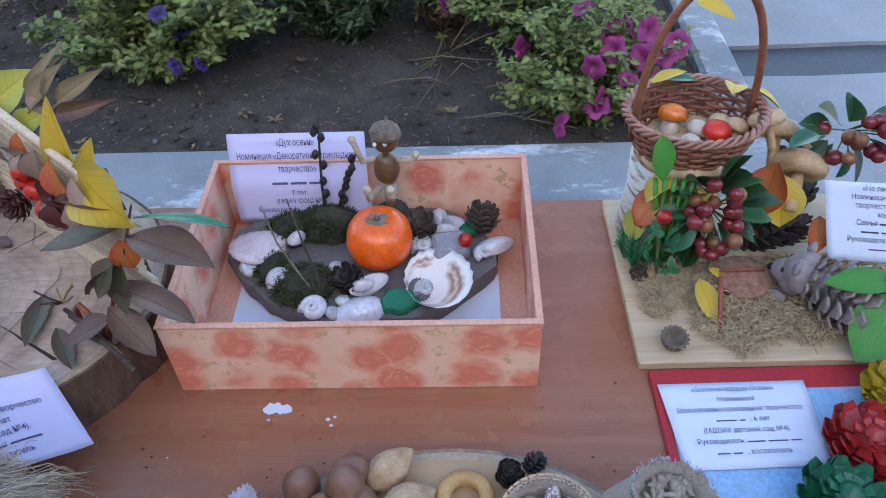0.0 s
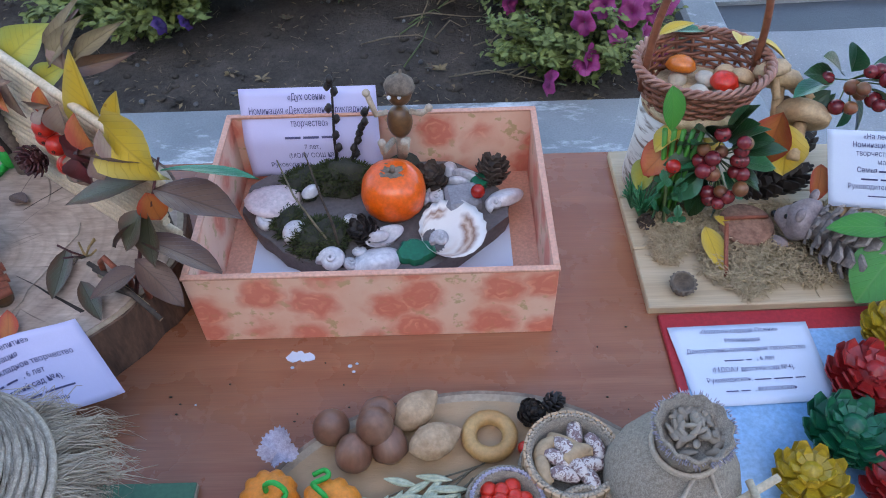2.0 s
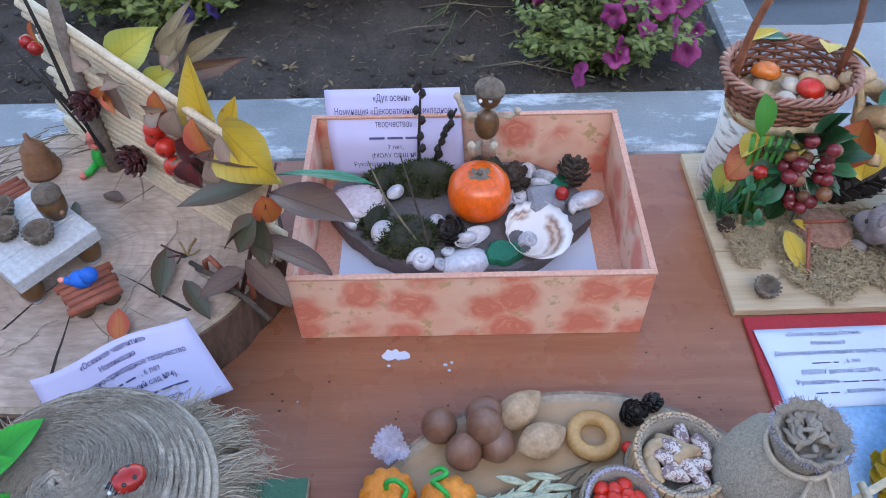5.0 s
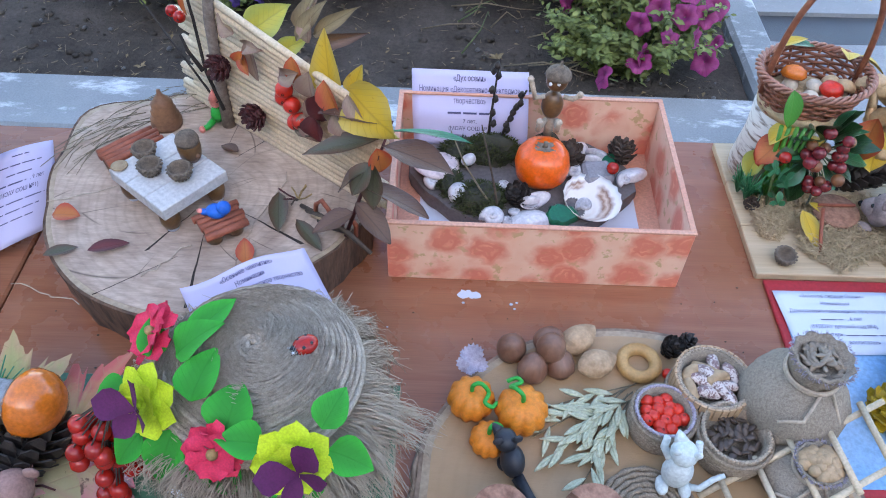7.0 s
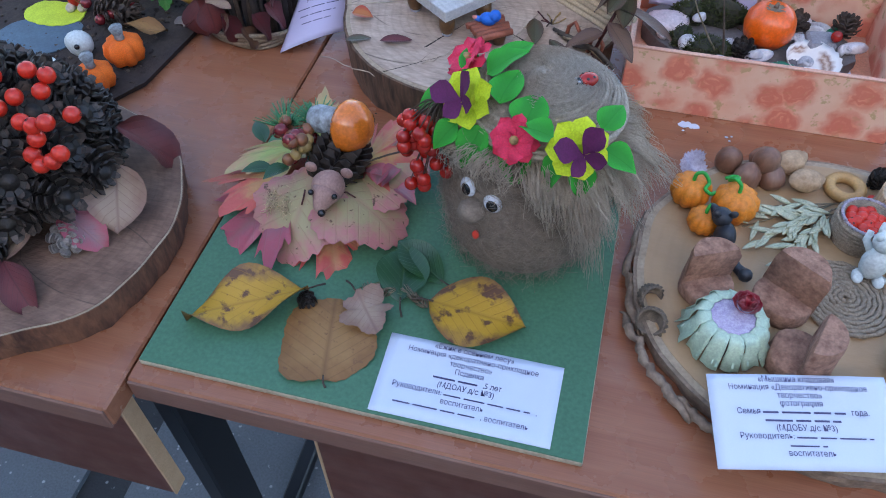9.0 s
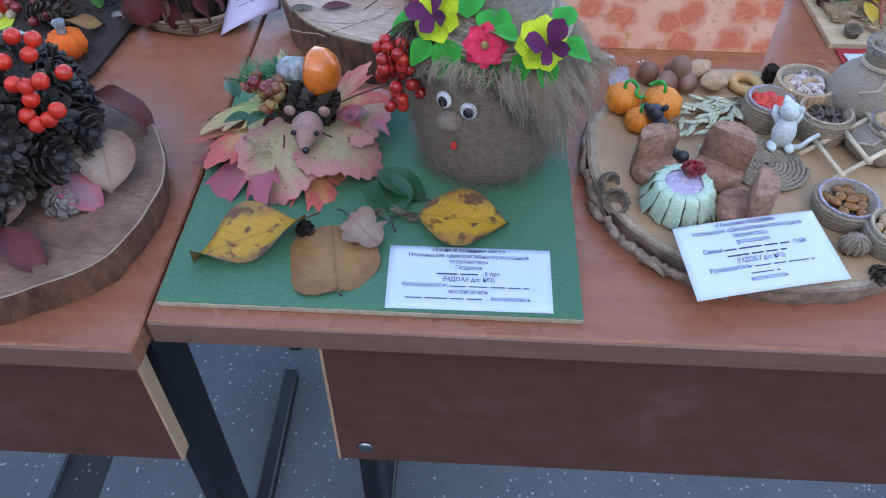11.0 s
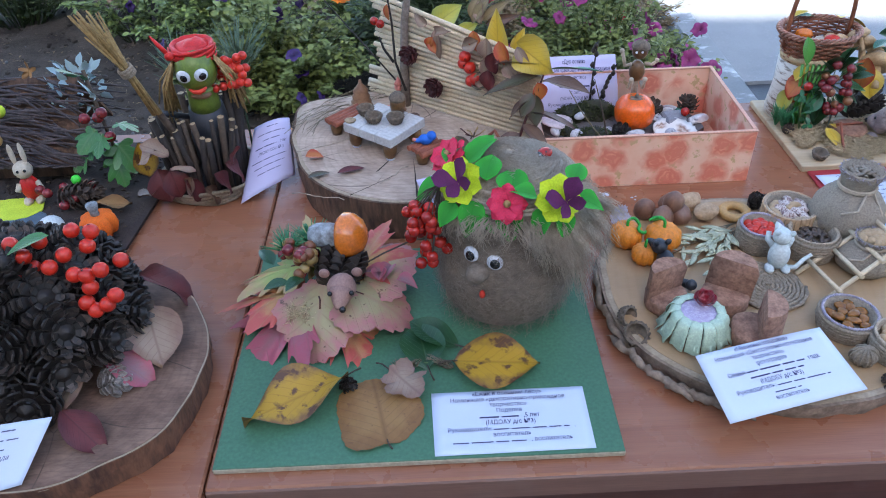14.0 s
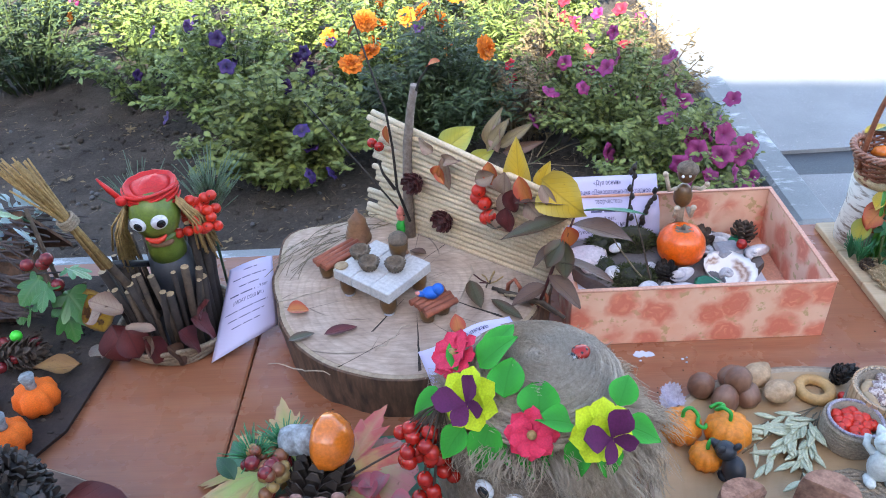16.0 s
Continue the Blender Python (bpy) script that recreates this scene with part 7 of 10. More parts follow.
    part("lace_top", Geo().lathe([(0, 0.0305), (0.0190, 0.0302), (0.0200, 0.0296), (0, 0.028)][::-1], 28), LILAC, t, "lilac lace top")
    for k in range(13):
        a, flare, width = 2 * math.pi * k / 13, rnd(-0.002, 0.007), rnd(0.0115, 0.0135)
        rows = ((0.0165, 0.0315), (0.0215, 0.0318), (0.0252, 0.0298), (0.0268, 0.0245), (0.0272 + 0.3 * flare, 0.0165), (0.0290 + flare, rnd(0.004, 0.009)))
        v, f = [], []
        for j, (q, zz) in enumerate(rows):
            for u in (-1, -0.5, 0, 0.5, 1):
                lift = 0.0012 * (1 if (u > 0) else -0.4) * abs(u) + 0.0012 * math.sin(2.2 * j + 3 * u + k) * (j > 2)
                v.append(((q + lift), width / 2 * u * (0.80 + 0.07 * j), zz))
        for j in range(5):
            for u in range(4):
                f.append((j * 5 + u, (j + 1) * 5 + u, (j + 1) * 5 + u + 1, j * 5 + u + 1))
        n = len(v)
        rim = [0, 1, 2, 3, 4, 9, 14, 19, 24, 29, 28, 27, 26, 25, 20, 15, 10, 5]
        v += [(x - 0.0005, y, zz - 0.0004) for x, y, zz in v]
        f += [tuple(n + c for c in q[::-1]) for q in f] + [(b, c, n + c, n + b) for b, c in zip(rim, rim[1:] + rim[:1])]
        part("ribbon", Geo().add(v, f), MINT, t, "folded pale mint ribbon", pose(0, 0, 0, 0, 0, math.degrees(a)))
    rose = thing("ribbon_rose", "crimson and white ribbon rose on a toy table", "flower", (-0.086, 0.076, z + 0.0312))
    for ring, (q, hh, cnt) in enumerate(((0.003, 0.013, 4), (0.006, 0.012, 5), (0.009, 0.009, 6))):
        for i in range(cnt):
            a = 360 * i / cnt + 30 * ring
            m = pose(q * 0.6 * math.cos(radians(a)), q * 0.6 * math.sin(radians(a)), 0.0, 0, 0, a - 90) @ pose(0, 0, 0, 68 - 16 * ring)
            part("petal", Geo().leaf(m, hh, 0.013, 0, -0.3, 0.4, 0.6, 5, 0.05), ROSE, rose)
    acorn_cup((-0.157, 0.098, z), 0.011, "large empty acorn cup lying on its side", 40, 70)
    acorn_cup((-0.146, 0.074, z), 0.012, "large empty acorn cup tipped on its side", -20, 60)
    # ladder of peeled sticks, leaning on the sack
    t = thing("toy_ladder", "toy ladder of pale peeled sticks leaning on sacks", "toy ladder", (0.036, 0.146, z + 0.002))
    o = Vector((0.036, 0.146, z + 0.002))
    r0, r1 = (Vector((0.036, 0.146, z + 0.002)), Vector((0.165, 0.200, z + 0.052))), (Vector((0.046, 0.102, z + 0.002)), Vector((0.170, 0.158, z + 0.052)))
    for p, q in (r0, r1):
        part("rail", Geo().tube([p - o, q - o], 0.0024, 8), STICK, t)
    for k in range(5):
        s = 0.12 + 0.19 * k
        p, q = r0[0].lerp(r0[1], s), r1[0].lerp(r1[1], s)
        d = (q - p).normalized() * 0.006
        part("rung", Geo().tube([p - d - o + UP * 0.0035, q + d - o + UP * 0.0035], 0.0024, 8), STICK, t)
    solo("dried_flower", Geo().lobed(pose(0, 0, 0.006, 20, 0, 0), 0.015, [(0, 1, 150), (100, 0.8, 100), (-100, 0.9, 100), (180, 0.7, 100)], 0, -0.5, 0.35, 0.2), LACE, "crumpled pale lilac paper flower", "paper flower", (-0.128, 0.246, z + 0.004))
    for k in range(3):
        cone((0.062 + 0.014 * k, 0.002 + 0.006 * (k % 2), z - 0.002), 0.018, 0.018, "tiny brown alder cone on a slice rim", CONE, (70, 0, 40 * k), 6, 6)
    t = thing("twine_ball", "small ball of brown twine", "twine ball", (0.047, 0.020, z))
    part("core", Geo().ball((0, 0, 0.009), (0.012, 0.010, 0.009), 16, rough=0.2), TWINE, t)
    for j in range(6):
        a0 = j * 0.9
        part("twine_loop", Geo().tube([(0.0125 * math.cos(q) * math.cos(a0), 0.0105 * math.cos(q) * math.sin(a0), 0.009 + 0.0095 * math.sin(q)) for q in [6.283 * i / 20 for i in range(20)]], 0.0012, 5, closed=True), TWINE, t)
    # loose bark round the rim
    c = Vector((-0.005, 0.132, 0))
    for a0, a1, r, lift in ((150, 205, 0.166, 0.014), (196, 232, 0.172, 0.010), (222, 250, 0.168, 0.003), (70, 120, 0.162, 0.008)):
        o = Vector((c.x + r * math.cos(radians(a0)), c.y + r * math.sin(radians(a0)), 0.7502))
        v, f = [], []
        n = 26
        for k in range(n + 1):
            e = radians(a0 + (a1 - a0) * k / n)
            q = r + 0.005 * noise.noise(Vector((k * 0.3, a0, 0)))
            low = 0.752 + lift * 0.35 + 0.004 * noise.noise(Vector((k * 0.4, a0, 4)))
            high = low + (0.010 + 0.008 * noise.noise(Vector((k * 0.9, a0, 9)))) * min(1.0, 6 * min(k + 0.4, n - k + 0.4) / n)
            for rad, zz in ((q, low), (q + 0.0035 + 0.003 * noise.noise(Vector((k * 0.7, a0, 2))), (low + high) / 2), (q + 0.001, high), (q - 0.003, high - 0.0012), (q - 0.0012, low)):
                v.append((c.x + rad * math.cos(e) - o.x, c.y + rad * math.sin(e) - o.y, zz - o.z))
        for k in range(n):
            for b in range(5):
                f.append((5 * k + b, 5 * k + (b + 1) % 5, 5 * k + 5 + (b + 1) % 5, 5 * k + 5 + b))
        f += [(4, 3, 2, 1, 0), tuple(5 * n + b for b in range(5))]
        solo("bark_strip", Geo().add(v, f), BARK_PALE, "loose curled strip of pale bark", "bark", tuple(o), group="bark strips")


larder()

def stalked(name, g, mat, label, m, group, ln=0.014, stalk=None):
    """A leaf of two parts: its blade and its stalk."""
    t = thing(name, label, "leaf", (0, 0, 0), 0, group)
    t.matrix_world = m
    part("blade", g, mat, t)
    part("stalk", Geo().tube([(0, 0.004, 0.0004), (0.001, -ln * 0.5, 0.0012), (0.003, -ln, -0.001)], [0.0007, 0.0008, 0.0010], 6), stalk or TWIG, t, "thin dry stalk")
    return t


# ---- the green board: hedgehog on leaves, flowers on the head, single leaves ----
MAPLE = [(0, 1.0, 46), (52, 0.92, 44), (-52, 0.92, 44), (108, 0.66, 48), (-108, 0.66, 48), (17, 0.80, 20), (-17, 0.80, 20), (36, 0.72, 18), (-36, 0.72, 18), (70, 0.72, 20), (-70, 0.72, 20), (88, 0.55, 20), (-88, 0.55, 20), (150, 0.42, 60), (-150, 0.42, 60)]
ROUND = [(0, 1.0, 150), (75, 0.86, 120), (-75, 0.9, 120), (150, 0.7, 120), (-150, 0.66, 120)]


def felt_flower(at, nrm, mat, label, r, butterfly, spin=0.0):
    t = thing("felt_flower", label, "felt flower", at)
    m0 = facing((0, 0, 0), nrm, spin)
    if butterfly:
        for ring, (k, s, tilt, zz) in enumerate(((7, 1.0, 10, 0.0), (6, 0.72, 30, 0.003), (4, 0.42, 58, 0.005))):
            for i in range(k):
                m = m0 @ pose(0, 0, zz, 0, 0, 360 * i / k + 25 * ring) @ pose(0, 0, 0, tilt)
                part("petal", Geo().leaf(m, r * s, r * s * 0.80, 0, 0.10, 0.22, 0.66, 6, 0.08), mat, t)
        for s in (-1, 1):
            m = m0 @ pose(0.002, 0.0, 0.010, 0, 0, 35) @ pose(0, 0, 0, 0, -s * 38, 0) @ pose(0, -0.003, 0.001, 0, 0, -s * 55)
            part("butterfly_wing", Geo().leaf(m, r * 1.15, r * 0.80, 0, 0.05, 0.15, 0.66, 6, 0.05), PLUM, t, "plum felt butterfly wing")
            part("butterfly_wing", Geo().leaf(m @ pose(0, 0, 0.0006, 0, 0, -s * 62), r * 0.80, r * 0.60, 0, 0.05, 0.15, 0.62, 6, 0.05), PLUM, t, "plum felt butterfly wing")
    else:
        for ring, (k, s, tilt, zz) in enumerate(((8, 1.0, 12, 0.0), (8, 0.85, 24, 0.002))):
            for i in range(k):
                m = m0 @ pose(0, 0, zz, 0, 0, 360 * i / k + 22 * ring) @ pose(0, 0, 0, tilt)
                part("petal", Geo().leaf(m, r * s, r * 0.62, 0, 0.15, -0.1, 0.72, 6, 0.16), mat, t)
        part("centre", Geo().ball((0, 0, 0), (0.0035, 0.0035, 0.003), 10, 0, m0 @ Matrix.Translation((0, 0, 0.004))), STRAW, t, "small ochre centre")


def green_board():
    z = 0.7574
    felt_flower((-0.313, 0.122, 0.920), (-0.45, -0.75, 0.65), LEMON, "lemon-yellow felt flower with plum butterfly", 0.0225, True, 10)
    felt_flower((-0.229, 0.092, 0.917), (0.15, -0.85, 0.55), LEMON, "lemon-yellow felt flower with plum butterfly", 0.0225, True, -10)
    felt_flower((-0.273, 0.098, 0.910), (-0.1, -0.85, 0.55), ORCHID, "bright pink felt flower with ochre centre", 0.0185, False)
    felt_flower((-0.322, 0.166, 0.921), (-0.6, -0.2, 0.8), ORCHID, "bright pink felt flower at a hat brim", 0.020, False)
    for x, y, zz, dx, dy, dz, ln, w in ((-0.300, 0.112, 0.906, -0.3, -0.7, -0.55, 0.032, 0.022), (-0.289, 0.108, 0.904, 0.2, -0.7, -0.6, 0.028, 0.020), (-0.290, 0.122, 0.920, 0.2, 0.75, 0.45, 0.030, 0.024), (-0.272, 0.104, 0.906, 0.05, -0.65, -0.75, 0.034, 0.022), (-0.268, 0.106, 0.915, 0.1, 0.75, 0.5, 0.028, 0.026),
                              (-0.246, 0.100, 0.915, -0.75, -0.1, 0.5, 0.024, 0.020), (-0.238, 0.094, 0.906, -0.4, -0.6, -0.6, 0.026, 0.020), (-0.212, 0.100, 0.912, 0.85, -0.2, -0.15, 0.026, 0.020), (-0.215, 0.106, 0.924, 0.4, 0.75, 0.45, 0.024, 0.018), (-0.225, 0.094, 0.902, 0.2, -0.6, -0.7, 0.024, 0.018),
                              (-0.330, 0.135, 0.912, -0.8, -0.2, -0.3, 0.026, 0.020), (-0.305, 0.150, 0.922, 0.55, 0.25, 0.6, 0.032, 0.022), (-0.300, 0.160, 0.922, 0.6, 0.75, 0.45, 0.034, 0.018), (-0.318, 0.150, 0.918, -0.2, 0.75, 0.5, 0.024, 0.016), (-0.318, 0.112, 0.904, -0.6, -0.6, -0.4, 0.024, 0.018)):
        solo("felt_leaf", Geo().leaf(I4, ln * 1.05, w * 1.12, 0, 0.30, 0.35, 0.40, 7, 0.05), FELT_GREEN, "bright green felt leaf on a twine hat", "felt leaf", aim((x, y, zz), (x + dx, y + dy, zz + dz), rnd(-20, 20)), group="felt leaves")
    # ladybird
    t = thing("ladybird_figurine", "tiny red wooden ladybird on a twine hat", "figurine", (-0.232, 0.160, 0.9215), 40)
    t.scale = (1.12, 1.12, 1.12)
    part("shell", Geo().ball((0, 0, 0.0015), (0.0075, 0.0058, 0.0045), 16), BERRY_RED, t)
    part("head", Geo().ball((-0.0065, 0, 0.0015), (0.0035, 0.004, 0.003), 12), BLACK_PLASTIC, t)
    for x, y in ((0.0025, 0.0028), (0.0025, -0.0028), (-0.002, 0.003), (-0.002, -0.003)):
        part("spot", Geo().ball((x, y, 0.0046), (0.0012, 0.0012, 0.0008), 8), BLACK_PLASTIC, t)
    for s in (-1, 1):
        part("eye", Geo().ball((-0.008, s * 0.002, 0.0035), (0.0010, 0.0010, 0.0010), 8), WHITE_PLASTIC, t)
    # rowan bunch that hangs beside the head
    t = thing("rowan_bunch", "hanging bunch of shiny red rowan berries", "berries", (-0.344, 0.120, 0.850))
    root = Vector((0.012, 0.004, 0.066))
    me = berry_geo(0.0057).mesh("berry", [BERRY_RED, TWIG_DARK])
    for i in range(38):
        a = rnd(0, 6.283)
        h = rnd(-0.004, 0.058)
        q = 0.020 * math.sqrt(rnd(0.1, 1)) * (1 - 0.35 * max(0, h - 0.03) / 0.03)
        p = Vector((q * math.cos(a) - 0.002, q * math.sin(a) - 0.004, h))
        part("berry", me, None, t, at=pose(*p, rnd(60, 150), 0, rnd(0, 360)))
        part("stalk", Geo().tube([root, (root + p) / 2 + UP * 0.006, p + UP * 0.005], 0.0005, 5), TWIG, t, "thin brown stalk")
    # maple leaves under the hedgehog
    c = Vector((-0.452, 0.118, z))
    for dx, dy, dz, turn, size, mat, tx, ty, lab in (
            (-0.036, 0.056, 0.032, 70, 0.080, L_MAPLE_GREEN, -14, 8, "yellow-green maple leaf with pink edge"), (-0.040, 0.022, 0.024, 98, 0.076, L_MAPLE_ORANGE, 2, 10, "orange-red maple leaf under a hedgehog"), (-0.028, 0.000, 0.018, 138, 0.086, L_MAPLE_PLUM, -6, 8, "plum-coloured maple leaf under a hedgehog"),
            (-0.002, -0.010, 0.034, 174, 0.056, L_MAPLE, -22, 0, "olive and pink blotched leaf"), (0.018, -0.008, 0.010, 206, 0.076, L_MAPLE_ORANGE, -6, -4, "yellow and red pointed maple leaf"), (0.036, 0.008, 0.032, 254, 0.058, L_MAPLE, -14, -6, "beige-pink maple leaf under a hedgehog"),
            (0.034, 0.056, 0.032, 330, 0.068, L_MAPLE_ORANGE, 20, -6, "yellow-red maple leaf standing up"), (0.040, 0.046, 0.030, 295, 0.056, L_MAPLE, 14, 0, "pink maple leaf standing up"), (-0.014, 0.068, 0.030, 15, 0.060, L_MAPLE_GREEN, 34, 0, "red-edged maple leaf standing up")):
        g = Geo().lobed(I4, size, MAPLE if mat is not L_MAPLE else ROUND, 0, 0.22, 0.07, 0.08 if mat is not L_MAPLE else 0.10, 5, 0.85 if mat is not L_MAPLE else 1.4)
        m = pose(c.x + dx, c.y + dy, c.z + dz, 0, 0, turn) @ pose(0, 0, 0, tx, ty, 0)
        stalked("maple_leaf", g, mat, lab, m, "maple leaves", 0.010, CONE_RED)
    solo("plasticine_lump", Geo().ball((0, 0, 0.0), (0.045, 0.045, 0.030), 20, rough=0.25, freq=60), BROWN_CLAY, "brown plasticine lump under maple leaves", "plasticine", tuple(c + Vector((0, 0.012, 0.001))))
    # hedgehog: cone body, clay head
    g = Geo()
    cg = cone_geo(0.058, 0.055, 9, 9, 0.9, 0, m=pose(0.008, -0.006, 0.020, -78, 0, -15))
    g.v, g.f, g.mi, g.uv, g.smooth = cg.v, cg.f, cg.mi, cg.uv, cg.smooth
    g.ball((0.020, -0.016, 0.030), (0.0145, 0.014, 0.0135), 18, 1, rough=0.1)
    g.lathe([(0.0130, 0), (0.0100, 0.006), (0.0066, 0.013), (0.0040, 0.018), (0, 0.0192)], 18, pose(0.020, -0.022, 0.028, 108, 0, -6), 1)
    g.ball((0.0218, -0.0405, 0.0220), 0.0034, 12, 2)
    for s in (-1, 1):
        g.ball((0.0205 + s * 0.0105, -0.030, 0.0335), 0.0026, 10, 2)
        g.ball((0.020 + s * 0.016, -0.010, 0.043), (0.0055, 0.0028, 0.0055), 12, 1)
    solo("hedgehog_figurine", g, [CONE_DARK, SKIN_CLAY, BLACK_PLASTIC], "hedgehog figurine of a pine cone with pinkish clay head", "figurine", tuple(c + Vector((0, 0.014, 0.020))), 0)
    # mushroom
    t = thing("toy_mushroom", "toy mushroom with orange-brown cap and grey stem", "mushroom", tuple(c + Vector((0.006, 0.052, 0.074))))
    m = pose(0, 0, 0, 0, 84, -12)
    part("stem", Geo().lathe([(0, -0.02), (0.009, -0.02), (0.0125, -0.012), (0.0125, 0.002), (0.0105, 0.017), (0, 0.018)], 20, m, wobble=0.1), COTTON, t, "greyish brown painted stem")
    part("cap", Geo().lathe([(0, 0.012), (0.020, 0.0125), (0.0238, 0.018), (0.0222, 0.027), (0.0155, 0.036), (0.007, 0.040), (0, 0.0405)], 26, m), MUSH_CAP, t, "glossy orange-brown cap")
    # bead berries, plastic grass, moss
    for i in range(26):
        a, q = rnd(0, 6.283), 0.022 * math.sqrt(rnd(0, 1))
        p = c + Vector((-0.025 + q * math.cos(a), 0.034 + q * math.sin(a) * 0.8, 0.062 + rnd(-0.014, 0.012)))
        solo("bead_berry", berry_geo(rnd(0.0050, 0.0066)), [random.choice((BERRY_MIX, BERRY_DARK, BERRY_TAN, BERRY_TAN)), TWIG_DARK], "small greenish-red artificial berry", "berry", pose(*p, rnd(-60, 60), 0, rnd(-60, 60)), group="berries on the hedgehog")
    for dx, dy in ((-0.038, 0.050), (-0.014, 0.062)):
        g = Geo()
        for i in range(70):
            a, b = rnd(0, 6.283), rnd(0.1, 1.2)
            d = Vector((math.cos(a) * math.sin(b), math.sin(a) * math.sin(b), math.cos(b))) * rnd(0.018, 0.032)
            g.strand([(0, 0, 0), d * 0.5 + UP * 0.001, d], 0.0009)
        solo("plastic_grass_tuft", g, NEEDLE_BRIGHT, "tuft of green plastic grass", "plastic grass", tuple(c + Vector((dx, dy, 0.056))), group="plastic grass")
    for k, (dx, dy, tn) in enumerate(((-0.050, 0.030, 40), (-0.035, 0.042, 10), (-0.018, 0.006, 150), (-0.030, 0.000, 120))):
        solo("glossy_leaf", Geo().leaf(I4, 0.026, 0.015, 0, 0.3, 0.4), L_GREEN_DARK, "small dark green plastic leaf", "leaf", pose(c.x + dx, c.y + dy, c.z + 0.056, 25, 0, tn), group="small plastic leaves")
    g = Geo()
    for i in range(220):
        p = Vector((rnd(-0.012, 0.012), rnd(-0.014, 0.012), rnd(0, 0.012)))
        d = Vector((rnd(-1, 1), rnd(-1, 1), rnd(-0.3, 0.6))).normalized() * rnd(0.004, 0.009)
        g.strand([p, p + d * 0.5, p + d], 0.0005)
    solo("dry_moss", g, CHAFF, "pinch of dry brown moss", "moss", tuple(c + Vector((-0.022, -0.010, 0.022))), kind="stuff")
    for i in range(4):
        p = c + Vector((0.055 + 0.006 * i, 0.022 + 0.012 * (i % 3), 0.036))
        solo("dried_petal", Geo().leaf(I4, 0.022, 0.016, 0, 0.5, 0.8), L_MAPLE_PLUM, "curled pinkish dried petal", "petal", pose(*p, 20, 0, 80 * i), group="dried petals")
    sheaf(tuple(c + Vector((0.03, 0.03, 0.045))), [(0, 0, 0), (0.03, 0.012, 0.010), (0.06, 0.03, 0.012), (0.085, 0.04, 0.006)], 0.0009, [TWIG], "thin reddish stalk on maple leaves", "thin_stalk", "twig")
    # single leaves lying on the board
    def flat(x, y, turn, ln, w, mat, lab, peak=0.45, bend=0.0, fold=0.12, wave=0.06, tilt=0.0, up=0.004, curl=0.0):
        stalked("fallen_leaf", Geo().leaf(I4, ln, w, 0, bend, fold, peak, 14, wave, curl), mat, lab, pose(x, y, z + up, tilt, 0, turn), "leaves on the green board")

    flat(-0.424, 0.034, 118, 0.102, 0.052, L_OCHRE, "curled ochre leaf with dark brown blotches", 0.48, 0.05, 0.30, 0.20, 0, 0.012)
    flat(-0.326, 0.050, -94, 0.082, 0.068, L_OCHRE, "flat ochre leaf with brown blotches", 0.42, 0.03, 0.10, 0.06, 0, 0.008)
    g = Geo().lobed(Matrix.Translation((0, 0.038, 0.0)), 0.042, [(0, 0.98, 200), (45, 1.03, 170), (-40, 1.0, 180), (100, 0.92, 200), (-110, 0.95, 180), (138, 1.12, 110), (-160, 0.92, 180)], 0, 0.05, 0.05, 0.04)
    stalked("fallen_leaf", g, L_TAN, "broad tan brown leaf lying flat", pose(-0.386, -0.040, z + 0.004, 0, 0, 12), "leaves on the green board", 0.006)
    g = Geo().lobed(Matrix.Translation((0, 0.022, 0.002)), 0.026, [(0, 1.05, 90), (60, 0.9, 60), (-70, 1.0, 60), (130, 0.95, 70), (-140, 0.8, 70), (180, 0.7, 60)], 0, -0.15, 0.16, 0.08)
    stalked("fallen_leaf", g, L_BEIGE, "small crumpled beige leaf", pose(-0.388, 0.046, z + 0.006, 0, 0, -140), "leaves on the green board")
    flat(-0.350, 0.046, 10, 0.056, 0.045, L_GREEN_DARK, "dark green leaf under a jute ball", 0.5, -0.05, 0.25, 0.05, 4, 0.003)
    flat(-0.320, 0.074, 60, 0.055, 0.034, L_GREEN_DARK, "dark green leaf under a jute ball", 0.5, -0.1, 0.3, 0.05, 5, 0.003)
    for k in range(2):
        pts = [(0, 0, 0.001), (0.02 + 0.006 * k, 0.012 - 0.007 * k, 0.004), (0.05 + 0.004 * k, 0.02 - 0.014 * k, 0.003)]
        sheaf((-0.388 + 0.006 * k, 0.052 - 0.004 * k, z), pts, 0.0005, [random.choice((STEM, TWIG_DARK))], "thin grass stalk lying flat", "grass_stalk", "twig", group="grass stalks")
    for x, y, tn in ((-0.356, 0.058, 130), (-0.372, 0.030, 20), (-0.326, 0.045, 60)):
        g = Geo()
        for i in range(90):
            s = rnd(0, 1)
            a = rnd(0, 6.283)
            p = Vector((0, 0.024 * s, 0.0025))
            g.strand([p, p + Vector((0.0028 * math.cos(a), 0.002, 0.0024 * math.sin(a))), p + Vector((0.0042 * math.cos(a), 0.006, 0.0036 * math.sin(a)))], 0.0005)
        solo("grass_ear", g, STEM_DRY, "dry bristly ear of grass", "grass ear", (x, y, z + 0.002), tn, group="grass ears")
    cone((-0.430, 0.034, z), 0.020, 0.016, "tiny dark cone between leaves", CONE_DARK, (60, 0, 40), 6, 6)
    solo("tack", Geo().lathe([(0, 0), (0.0028, 0), (0.002, 0.0012), (0, 0.0014)], 10), CHROME, "small steel tack in a board", "tack", (-0.362, 0.224, z))


green_board()

